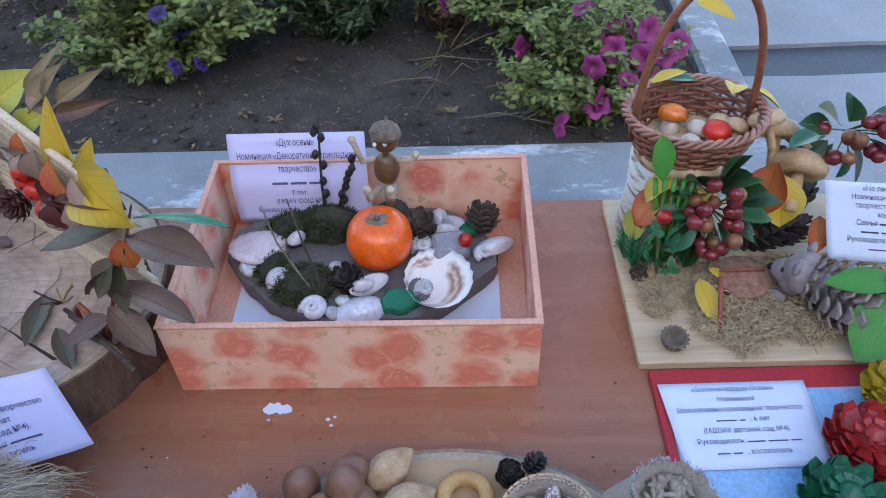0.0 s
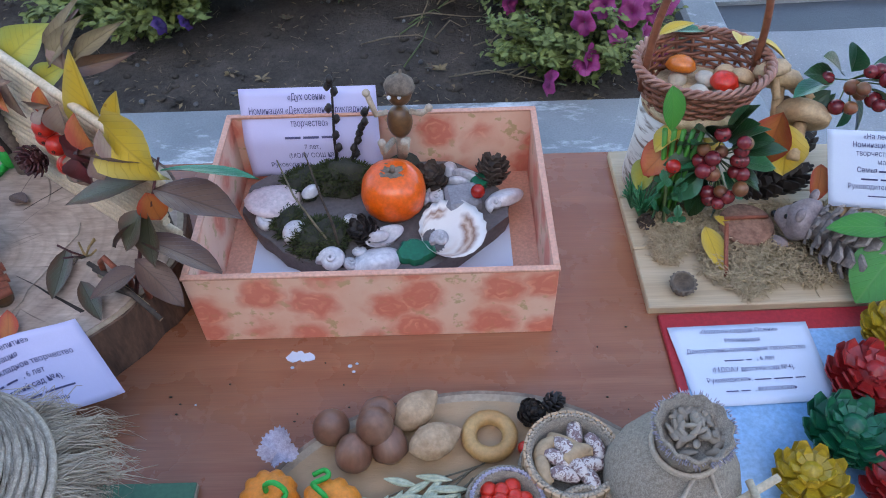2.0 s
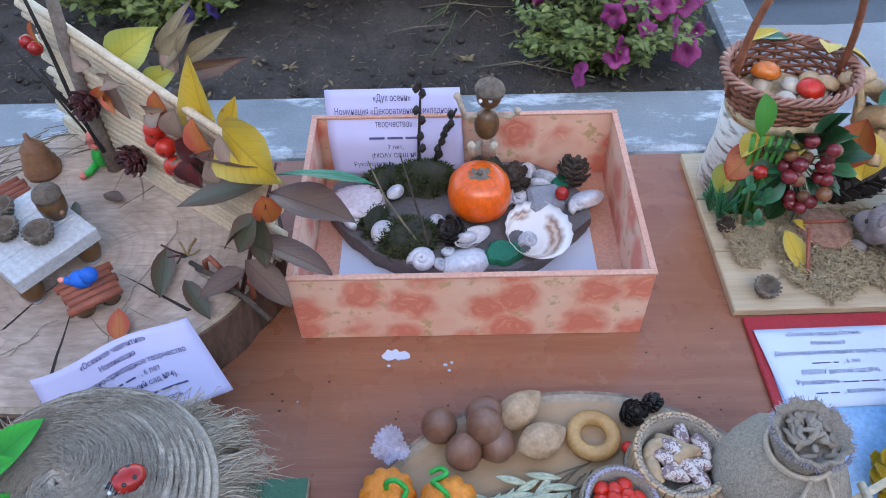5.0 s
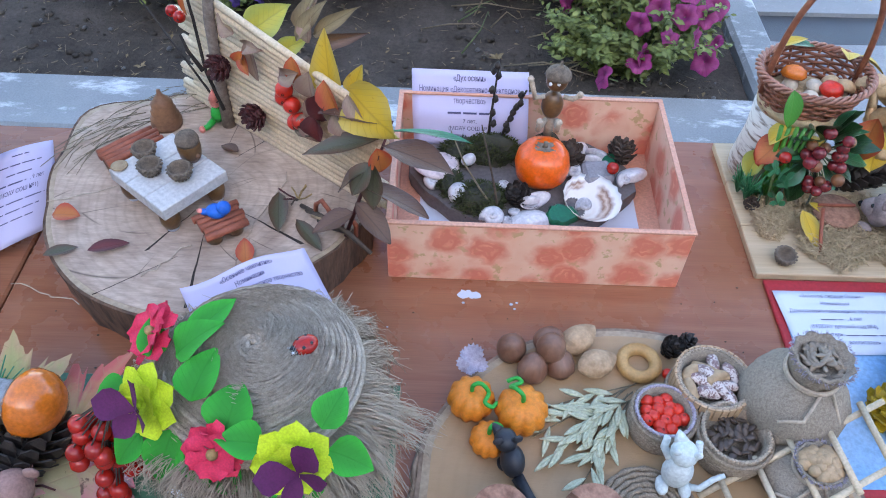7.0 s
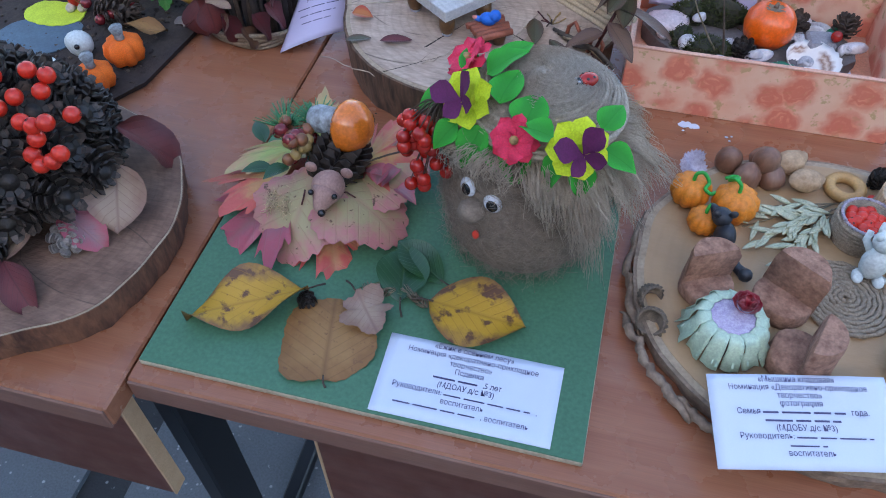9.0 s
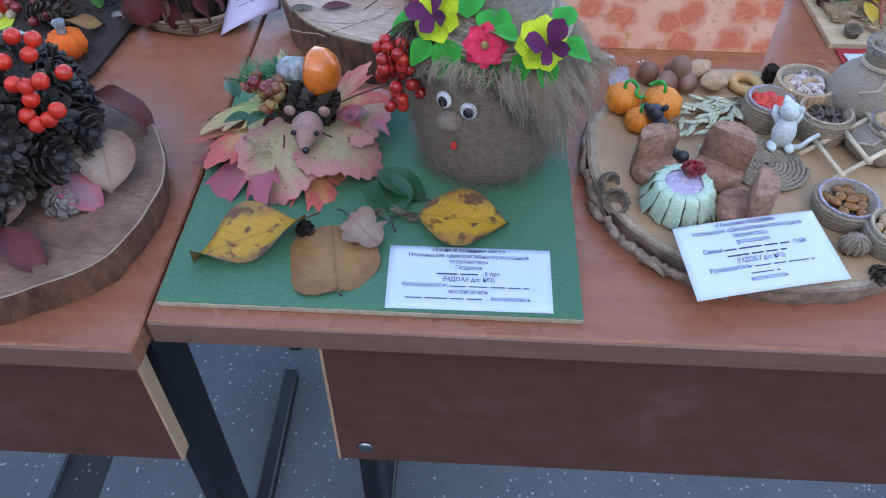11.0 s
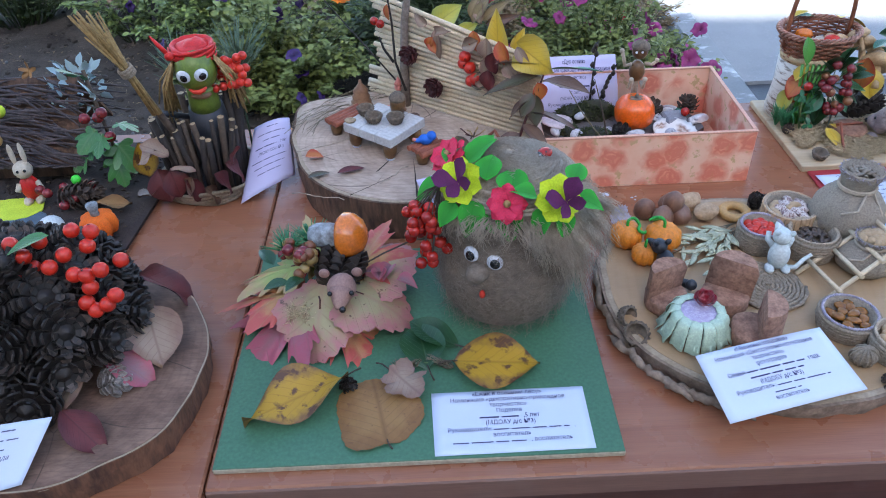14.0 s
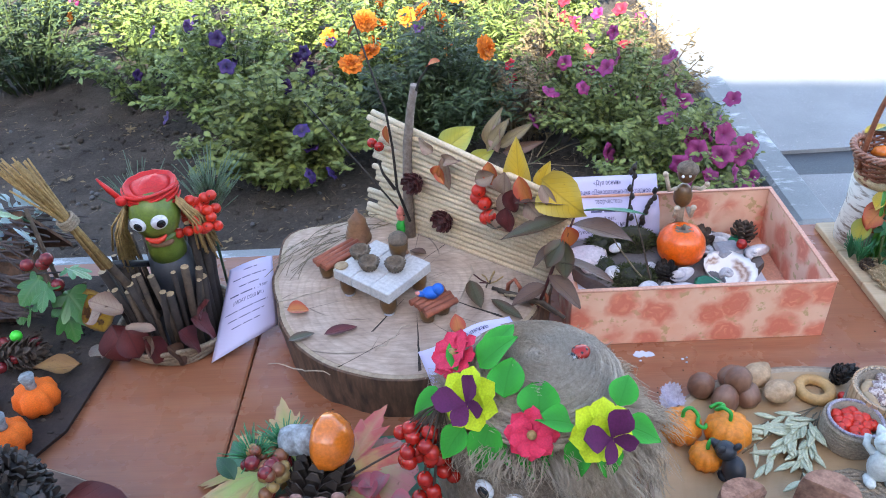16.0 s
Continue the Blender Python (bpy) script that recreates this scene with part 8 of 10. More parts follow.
# ---- the basket on the pine board ----
def basket_craft():
    z = 0.7592
    t = thing("birch_log", "short birch log stump with white bark", "log", (0.178, 0.515, z))
    part("bark", Geo().lathe([(0, 0), (0.036, 0), (0.037, 0.01), (0.034, 0.05), (0.035, 0.082), (0, 0.083)], 28, wobble=0.06), BIRCH, t)
    part("cut_top", Geo().lathe([(0, 0.0832), (0.033, 0.0832), (0.033, 0.0838), (0, 0.0838)], 28), SLICE_FINE, t)
    bz = z + 0.084
    t = thing("wicker_basket", "small red-brown wicker basket with hoop handle", "basket", (0.186, 0.514, bz), 5)
    t.scale = (1.0, 0.86, 1.0)
    H, n = 0.038, 22
    part("bottom", Geo().lathe([(0, 0), (0.037, 0), (0.038, 0.003), (0, 0.003)], 28), WICKER, t)
    for i in range(n):
        a = 2 * math.pi * i / n
        part("stake", Geo().tube([((0.037 + 0.0135 * s) * math.cos(a), (0.037 + 0.0135 * s) * math.sin(a), H * s) for s in (0, 0.35, 0.7, 1.0)], 0.0015, 6), WICKER, t)
    for j in range(11):
        s = (j + 0.4) / 11
        pts = []
        for i in range(n * 4):
            a = 2 * math.pi * i / (n * 4)
            q = 0.037 + 0.0135 * s + 0.0019 * math.cos(n * a / 2 * 1.0 + math.pi * j) * 1.0
            pts.append((q * math.cos(a), q * math.sin(a), H * s))
        part("wicker_strand", Geo().tube(pts, 0.0018, 5, closed=True), WICKER, t)
    for k in range(3):
        pts = []
        for i in range(96):
            a = 2 * math.pi * i / 96
            ph = 14 * a + 2.094 * k
            q = 0.0520 + 0.0026 * math.cos(ph)
            pts.append((q * math.cos(a), q * math.sin(a), H + 0.002 + 0.0026 * math.sin(ph)))
        part("rim_plait", Geo().tube(pts, 0.0017, 6, closed=True), WICKER_PALE, t, "pale plaited rim")
    pts = [(-0.047 * math.cos(math.pi * i / 24), -0.004 + 0.012 * i / 24, 0.020 + 0.122 * math.sin(math.pi * i / 24) ** 0.75) for i in range(25)]
    part("handle", Geo().tube(pts, 0.0031, 10), WICKER, t, "bent red-brown hoop handle")
    # what lies in the basket
    fill = bz + 0.007
    solo("moss_filling", Geo().lathe([(0, 0), (0.040, 0), (0.0415, 0.008), (0.03, 0.013), (0, 0.014)], 24, wobble=0.1), CHAFF, "dry moss filling a basket", "moss", (0.186, 0.514, fill - 0.006))
    for dx, dy, s, mat, lab in ((-0.014, 0.010, 1.1, MUSH_CAP, "toy mushroom with brown cap"), (0.016, -0.010, 1.0, BERRY_ORANGE, "toy mushroom with orange cap"), (0.002, 0.0, 0.8, MUSH_STEM, "cream toy mushroom in a basket"), (0.030, -0.004, 0.9, FUNGUS, "small tan toy mushroom"), (-0.002, -0.016, 0.8, MUSH_STEM, "cream toy mushroom in a basket"), (0.024, 0.014, 0.8, FUNGUS, "small tan toy mushroom")):
        t = thing("toy_mushroom", lab, "mushroom", (0.186 + dx, 0.514 + 0.86 * dy, fill + 0.003), 0, "mushrooms in the basket")
        m = pose(0, 0, 0, rnd(-25, 25), rnd(-25, 25), 0)
        part("stem", Geo().lathe([(0, 0), (0.006 * s, 0), (0.007 * s, 0.006 * s), (0.005 * s, 0.014 * s), (0, 0.014 * s)], 14, m), MUSH_STEM, t)
        part("cap", Geo().lathe([(0, 0.012 * s), (0.0095 * s, 0.0125 * s), (0.0115 * s, 0.0155 * s), (0.009 * s, 0.021 * s), (0.004 * s, 0.0235 * s), (0, 0.024 * s)], 18, m), mat, t)
    for p, q, w, mat, lab in (((0.165, 0.500, 0.978), (0.190, 0.487, 0.976), 0.016, L_YELLOW, "yellow leaf on a basket handle"), ((0.152, 0.474, 0.890), (0.157, 0.458, 0.858), 0.018, L_FRESH, "pale green leaf hung on a basket"), ((0.158, 0.548, 0.886), (0.184, 0.553, 0.898), 0.014, L_YELLOW, "pale leaf on a basket rim"), ((0.168, 0.550, 0.888), (0.198, 0.555, 0.889), 0.012, L_PLASTIC, "pale green leaf on a basket rim"), ((0.222, 0.540, 0.888), (0.212, 0.516, 0.902), 0.018, L_YELLOW, "yellow leaf on a basket rim"), ((0.230, 0.532, 0.890), (0.256, 0.520, 0.882), 0.020, L_YELLOW, "yellow leaf at a basket rim")):
        solo("autumn_leaf", Geo().leaf(I4, (Vector(q) - Vector(p)).length, w, 0, 0.2, 0.3), mat, lab, "leaf", aim(p, q, rnd(-20, 20)), group="leaves on the basket")
    # autumn leaves and stems before the log
    for p, q, w, mat, lab in (((0.168, 0.478, 0.835), (0.140, 0.464, 0.815), 0.030, L_ORANGE, "orange and green leaf on a birch log"), ((0.170, 0.480, 0.846), (0.146, 0.470, 0.838), 0.026, L_YELLOW, "yellow-green leaf on a birch log"), ((0.250, 0.490, 0.850), (0.236, 0.470, 0.815), 0.034, L_ORANGE, "orange leaf behind berries"), ((0.160, 0.478, 0.832), (0.150, 0.466, 0.800), 0.030, L_ORANGE, "orange leaf on a birch log"), ((0.186, 0.476, 0.838), (0.204, 0.464, 0.812), 0.028, L_YELLOW, "yellow leaf on a birch log"), ((0.152, 0.484, 0.812), (0.140, 0.474, 0.786), 0.024, L_LIME, "yellow-green leaf on a birch log"), ((0.255, 0.492, 0.838), (0.262, 0.468, 0.800), 0.034, L_YELLOW, "yellow leaf behind berries"), ((0.300, 0.470, 0.80), (0.318, 0.440, 0.775), 0.028, L_TAN, "tan dry leaf beside a card"), ((0.290, 0.478, 0.805), (0.285, 0.452, 0.79), 0.02, L_ORANGE, "orange-red dry leaf beside a cone")):
        solo("autumn_leaf", Geo().leaf(I4, (Vector(q) - Vector(p)).length, w, 0, 0.25, 0.3, 0.5, 8, 0.08), mat, lab, "leaf", aim(p, q, rnd(-20, 20)), group="leaves on the log")
    for k in range(5):
        sheaf((0.158 + 0.004 * k, 0.472 - 0.001 * k, z), [(0, 0, 0), (0.001, -0.002, 0.05), (0.003 * (k - 2), -0.004, 0.095)], 0.0021, [L_FRESH], "upright green plastic stem", "plastic_shoot", "plastic shoot", group="green stems")

    def spray(at, n, r, spread, label, leaf_mat, leaves, hang):
        t = thing("berry_spray", label, "artificial berries", at)
        me = [berry_geo(r * k).mesh("berry", [mt, TWIG_DARK]) for k in (0.85, 1.0) for mt in (BERRY_DARK, BERRY_DARK, BERRY_MIX)]
        for i in range(n):
            a, q = rnd(0, 6.283), math.sqrt(rnd(0, 1))
            p = Vector((spread[0] * q * math.cos(a), -rnd(0.0, 0.016), spread[1] * q * math.sin(a) + hang))
            part("berry", random.choice(me), None, t, at=pose(*p, rnd(-50, 50), 0, rnd(-50, 50)))
            part("stalk", Geo().tube([(0, 0.008, hang), p], 0.0006, 5), STEM, t)
        for i in range(leaves):
            a = 6.283 * i / leaves + rnd(-0.2, 0.2)
            d = Vector((math.cos(a), -0.25 + rnd(-0.2, 0.3), math.sin(a)))
            p = Vector((spread[0] * 0.55 * d.x, 0.004, spread[1] * 0.55 * d.z + hang))
            part("leaf", Geo().leaf(aim(p, p + d, rnd(-40, 40)), rnd(0.028, 0.040), rnd(0.017, 0.024), 0, 0.2, 0.3, 0.5, 6), leaf_mat if i % 3 else L_PLASTIC, t)

    spray((0.198, 0.462, 0.790), 21, 0.0064, (0.020, 0.036), "spray of dark red artificial berries with green leaves", L_GREEN_DARK, 24, 0.034)
    spray((0.305, 0.505, 0.840), 15, 0.0066, (0.030, 0.020), "spray of dark red artificial berries with oval leaves", L_GREEN_DARK, 12, 0.022)
    # the small serrated sprig and a fern frond
    t = thing("plastic_sprig", "plastic sprig with serrated leaves and red berry", "sprig", (0.165, 0.455, z))
    part("stem", Geo().tube([(0, 0, 0), (-0.003, 0.004, 0.03), (-0.006, 0.008, 0.068)], 0.0014, 6), STEM, t)
    for i in range(9):
        s = 0.012 + 0.0065 * i
        a = 2.4 * i
        part("leaf", Geo().lobed(pose(-0.0008 * i + 0.010 * math.cos(a), 0.006 * math.sin(a), s, 70, 0, math.degrees(a) * 0.4), 0.010, [(0, 1, 70), (120, 0.9, 70), (-120, 0.9, 70)], 0, 0.2, 0.05, 0.25), L_PLASTIC, t)
    part("berry", berry_geo(0.0058), [BERRY_RED, TWIG_DARK], t, at=Matrix.Translation((-0.006, -0.004, 0.072)))
    for x, y in ((0.143, 0.480), (0.148, 0.468)):
        g = Geo()
        for i in range(60):
            a = rnd(0, 6.283)
            d = Vector((0.010 * math.cos(a), 0.008 * math.sin(a), rnd(0.014, 0.036)))
            g.strand([(0, 0, 0), d * 0.55 + Vector((0, 0, 0.004)), d], 0.0009)
        solo("grass_tuft", g, NEEDLE_BRIGHT, "tuft of green plastic grass by a log", "plastic grass", (x, y, z), group="tufts by the log")
    # dried mushrooms
    for x, y, zz, s, rx, ry in ((0.256, 0.520, 0.850, 1.0, -40, 10), (0.272, 0.498, 0.828, 1.25, -50, 25), (0.278, 0.520, 0.838, 0.9, -20, 30), (0.244, 0.512, 0.868, 0.8, -30, -15)):
        g = Geo().lathe([(0, 0.004), (0.010, 0.001), (0.017, 0.003), (0.0185, 0.008), (0.014, 0.0145), (0.006, 0.017), (0, 0.0172)], 22, pose(0, 0, 0, rx, ry, 0) @ Matrix.Scale(s, 4), 0, wobble=0.15)
        g.lathe([(0.004, -0.022), (0.0045, -0.01), (0.004, 0.005)], 10, pose(0, 0, 0, rx, ry, 0) @ Matrix.Scale(s, 4))
        solo("dried_mushroom", g, FUNGUS, "tan dried mushroom cap on its stalk", "mushroom", (x, y, zz), group="dried mushrooms")
    sheaf((0.262, 0.512, z), [(0, 0, 0), (0.002, 0.002, 0.05), (0, 0.004, 0.085)], [0.006, 0.005, 0.004], [TWIG], "knobbly brown stem under dried mushrooms", "mushroom_stem", "twig")
    # dark cone lying, hedgehog of a grey cone
    cone((0.232, 0.482, z + 0.018), 0.065, 0.036, "dark brown pine cone lying on its side", CONE_DARK, (0, 84, 14), 10, 8, 0.3)
    cone((0.284, 0.520, z + 0.016), 0.05, 0.036, "dark brown pine cone lying on its side", CONE_DARK, (0, 84, 60), 9, 8, 0.5)
    t = thing("hedgehog_figurine", "hedgehog figurine of a grey pine cone with clay head", "figurine", (0.268, 0.436, z), -40)
    part("body", cone_geo(0.070, 0.056, 9, 8, 1.15, 0, m=pose(0.006, 0, 0.027, 0, 96, 0), thick=0.0022), CONE_GREY, t, "open grey-brown pine cone")
    g = Geo().ball((0.000, 0, 0.025), (0.014, 0.018, 0.018), 18, 0, rough=0.18, freq=70)
    g.lathe([(0.013, 0), (0.009, 0.007), (0.005, 0.012), (0, 0.014)], 16, pose(-0.008, -0.001, 0.022, 0, -100, 0), 0)
    part("head", g, FUR_CLAY, t, "lilac-grey clay head")
    part("nose", Geo().ball((-0.0215, -0.001, 0.0195), 0.0030, 10), BLACK_PLASTIC, t)
    for e in (-1, 1):
        part("eye", Geo().ball((-0.0105, e * 0.009, 0.029), 0.0024, 10), BLACK_PLASTIC, t)
        part("ear", Geo().ball((-0.001, e * 0.014, 0.040), (0.0035, 0.0055, 0.006), 10, rough=0.1), FUR_CLAY, t)
        part("paw", Geo().ball((-0.008, e * 0.013, 0.005), (0.008, 0.005, 0.005), 10), FUR_CLAY, t)
    t = thing("wooden_disc", "small wooden disc table with a stick on it", "wooden disc", (0.231, 0.449, z))
    part("disc", Geo().lathe([(0, 0.004), (0.0215, 0.004), (0.0225, 0.007), (0.0215, 0.0105), (0, 0.0108)], 28), CORK, t)
    part("stick", Geo().tube([(-0.018, 0.003, 0.0125), (0.018, 0.004, 0.0125)], 0.0017, 7), TERRACOTTA, t, "thin red-brown stick")
    sheaf((0.203, 0.398, z + 0.001), [(0, 0, 0), (0.001, 0.016, 0.012), (0.003, 0.034, 0.026)], 0.0019, [TERRACOTTA], "short red-brown stick leaning on a disc", "leaning_stick", "stick")
    solo("autumn_leaf", Geo().leaf(I4, 0.040, 0.019, 0, 0.05, 0.25), L_YELLOW, "small yellow-green leaf with red tip", "leaf", aim((0.193, 0.440, z + 0.016), (0.200, 0.408, z + 0.006)))
    solo("autumn_leaf", Geo().leaf(I4, 0.02, 0.010, 0, 0.05, 0.25), L_YELLOW, "tiny yellow leaf on dry moss", "leaf", aim((0.205, 0.455, z + 0.012), (0.215, 0.448, z + 0.010)))
    acorn_cup((0.165, 0.388, z), 0.010, "dark acorn cup upside down on a board", 0, 8)
    cone((0.150, 0.462, z), 0.018, 0.014, "tiny brown cone by a log", CONE, (40, 0, 0), 5, 6)
    # dry moss and shavings
    g = Geo()
    for i in range(6500):
        x = rnd(0.150, 0.352)
        lim = 0.385 + 0.022 * noise.noise(Vector((x * 30, 0, 1))) + (0.030 if x < 0.185 else 0.0)
        y = lim + (0.475 - lim) * rnd(0, 1) ** 1.1
        p = Vector((x - 0.24, y - 0.44, rnd(0.0005, 0.007)))
        a = rnd(0, 6.283)
        d = Vector((math.cos(a), math.sin(a), rnd(-0.25, 0.45))) * rnd(0.003, 0.009)
        g.strand([p, p + d * 0.5 + Vector((rnd(-0.0015, 0.0015), rnd(-0.0015, 0.0015), 0.001)), p + d], 0.0006)
    solo("dry_moss", g, CHAFF, "layer of dry straw-coloured moss on a board", "moss", (0.24, 0.44, z), kind="stuff")
    # fresh green plastic leaves at the board's corner
    t = thing("green_leaf_branch", "branch with large bright green plastic leaves", "branch", (0.352, 0.402, z))
    part("stem", Geo().tube([(0, 0, 0), (-0.004, -0.002, 0.03), (-0.022, -0.008, 0.05), (-0.045, -0.004, 0.058)], 0.0026, 8), STEM, t)
    for p, q, w in (((-0.032, -0.006, 0.054), (-0.082, 0.006, 0.050), 0.027), ((-0.030, -0.012, 0.052), (-0.066, -0.040, 0.012), 0.043), ((-0.018, -0.014, 0.046), (-0.030, -0.060, 0.004), 0.036), ((-0.006, 0, 0.038), (0.03, -0.02, 0.05), 0.03)):
        part("leaf", Geo().leaf(aim(p, q, rnd(-10, 10)), (Vector(q) - Vector(p)).length, w, 0, 0.12, 0.15, 0.5, 9), L_FRESH, t)


basket_craft()


# ---- painted cones on the red board ----
def painted_cones():
    z = 0.7549
    for x, y, s, mat, lab, rows in ((0.268, 0.296, 1.0, PAINT_RED, "open pine cone painted red", 6), (0.240, 0.253, 1.0, PAINT_GREEN, "open pine cone painted green", 6), (0.209, 0.222, 0.85, PAINT_YELLOW, "open pine cone painted yellow", 5), (0.302, 0.336, 0.85, PAINT_YELLOW, "open pine cone painted yellow", 5), (0.263, 0.212, 0.9, PAINT_RED, "open pine cone painted red", 6), (0.318, 0.268, 0.95, PAINT_GREEN, "open pine cone painted green", 6)):
        cone(pose(x, y, z, rnd(-12, 12), rnd(-12, 12), rnd(0, 90)), 0.034 * s, 0.056 * s, lab, mat, rows=rows, per=9, open_=1.25, group="painted cones", name="painted_cone", thick=0.0016)


painted_cones()

# ---- the left table ----
def cone_hedgehog():
    z = 0.7852
    t = thing("cone_hedgehog", "large hedgehog craft of glued dark pine cones", "craft", (-0.718, 0.072, z))
    part("core", Geo().ball((0, 0, 0.04), (0.082, 0.068, 0.062), 24, rough=0.15), CONE_DARK, t)
    meshes = [cone_geo(0.040, 0.050, 7, 8, 1.2, thick=0.0018, tipped=True).mesh("cone", [CONE_DARK, CONE_TIP]), cone_geo(0.034, 0.056, 6, 9, 1.35, thick=0.0018, tipped=True).mesh("cone", [CONE_DARK, CONE_TIP])]
    k = 0
    for ring, (el, cnt) in enumerate(((4, 13), (28, 12), (52, 9), (76, 5))):
        for i in range(cnt):
            a = 2 * math.pi * (i + 0.5 * (ring % 2)) / cnt
            d = Vector((math.cos(a) * math.cos(radians(el)), math.sin(a) * math.cos(radians(el)), math.sin(radians(el))))
            p = Vector((d.x * 0.075, d.y * 0.062, 0.036 + d.z * 0.052))
            part("cone", meshes[k % 2], None, t, at=facing(p, d, rnd(0, 90)) @ pose(0, 0, 0, rnd(-12, 12), rnd(-12, 12), 0))
            k += 1
    for deg in (190, 214, 238, 262, 286):
        a = radians(deg)
        d = Vector((math.cos(a), math.sin(a), 0.12)).normalized()
        part("cone", meshes[k % 2], None, t, at=facing((0.098 * d.x, 0.076 * d.y, 0.022), d, rnd(0, 90)))
        k += 1
    me = berry_geo(0.0070).mesh("rowan_berry", [BERRY_ORANGE, TWIG_DARK])
    for p in ((-0.686, 0.060, 0.904), (-0.674, 0.070, 0.912), (-0.649, 0.080, 0.915), (-0.652, 0.060, 0.904), (-0.662, 0.050, 0.899), (-0.633, 0.080, 0.913), (-0.635, 0.070, 0.905), (-0.606, 0.060, 0.896), (-0.641, 0.045, 0.894), (-0.630, 0.043, 0.894), (-0.618, 0.045, 0.898), (-0.629, 0.040, 0.884), (-0.633, 0.033, 0.873), (-0.626, 0.030, 0.867), (-0.616, 0.032, 0.871), (-0.608, 0.035, 0.878), (-0.707, 0.060, 0.896), (-0.699, 0.070, 0.910), (-0.683, 0.062, 0.890), (-0.694, 0.056, 0.886), (-0.716, 0.066, 0.904), (-0.742, 0.060, 0.890)):
        solo("rowan_berry", me, None, "orange-red rowan berry on pine cones", "berry", pose(*p, rnd(-90, 90), 0, rnd(0, 360)), group="berries on the pine cones")
    solo("green_leaf", Geo().leaf(I4, 0.040, 0.018, 0, 0.15, 0.3), L_GREEN, "green leaf on pine cones", "leaf", aim((-0.660, 0.064, 0.922), (-0.700, 0.056, 0.914)))
    for p, q, w, mat, lab in (((-0.612, 0.085, 0.820), (-0.592, 0.040, 0.800), 0.052, L_BEIGE, "dry pinkish-beige leaf leaning on cones"), ((-0.622, 0.115, 0.835), (-0.590, 0.135, 0.790), 0.050, L_RED, "dark red curled leaf beside cones"), ((-0.640, 0.035, 0.812), (-0.600, 0.022, 0.790), 0.034, L_MAPLE_PLUM, "pinkish red curled leaf"), ((-0.650, 0.020, 0.812), (-0.680, -0.020, 0.787), 0.034, L_BEIGE, "pale dry leaf on a log slice"), ((-0.660, -0.02, 0.80), (-0.622, -0.05, 0.787), 0.03, L_RED, "dark curled leaf on a log slice")):
        solo("dry_leaf", Geo().leaf(I4, (Vector(q) - Vector(p)).length * 1.15, w, 0, 0.1, 0.4, 0.5, 8, 0.10), mat, lab, "leaf", aim(p, q, rnd(-15, 15)), group="leaves by the cones")
    cone((-0.640, 0.022, z + 0.002), 0.030, 0.028, "small pine cone in a red leaf", CONE_GREY, (60, 0, 60), 7, 7, 0.5)
    solo("white_stone", Geo().ball((0, 0, 0), (0.010, 0.008, 0.010), 12, rough=0.3), WHITE_CLAY, "small white and blue clay piece", "clay", (-0.770, 0.215, 0.80))


cone_hedgehog()


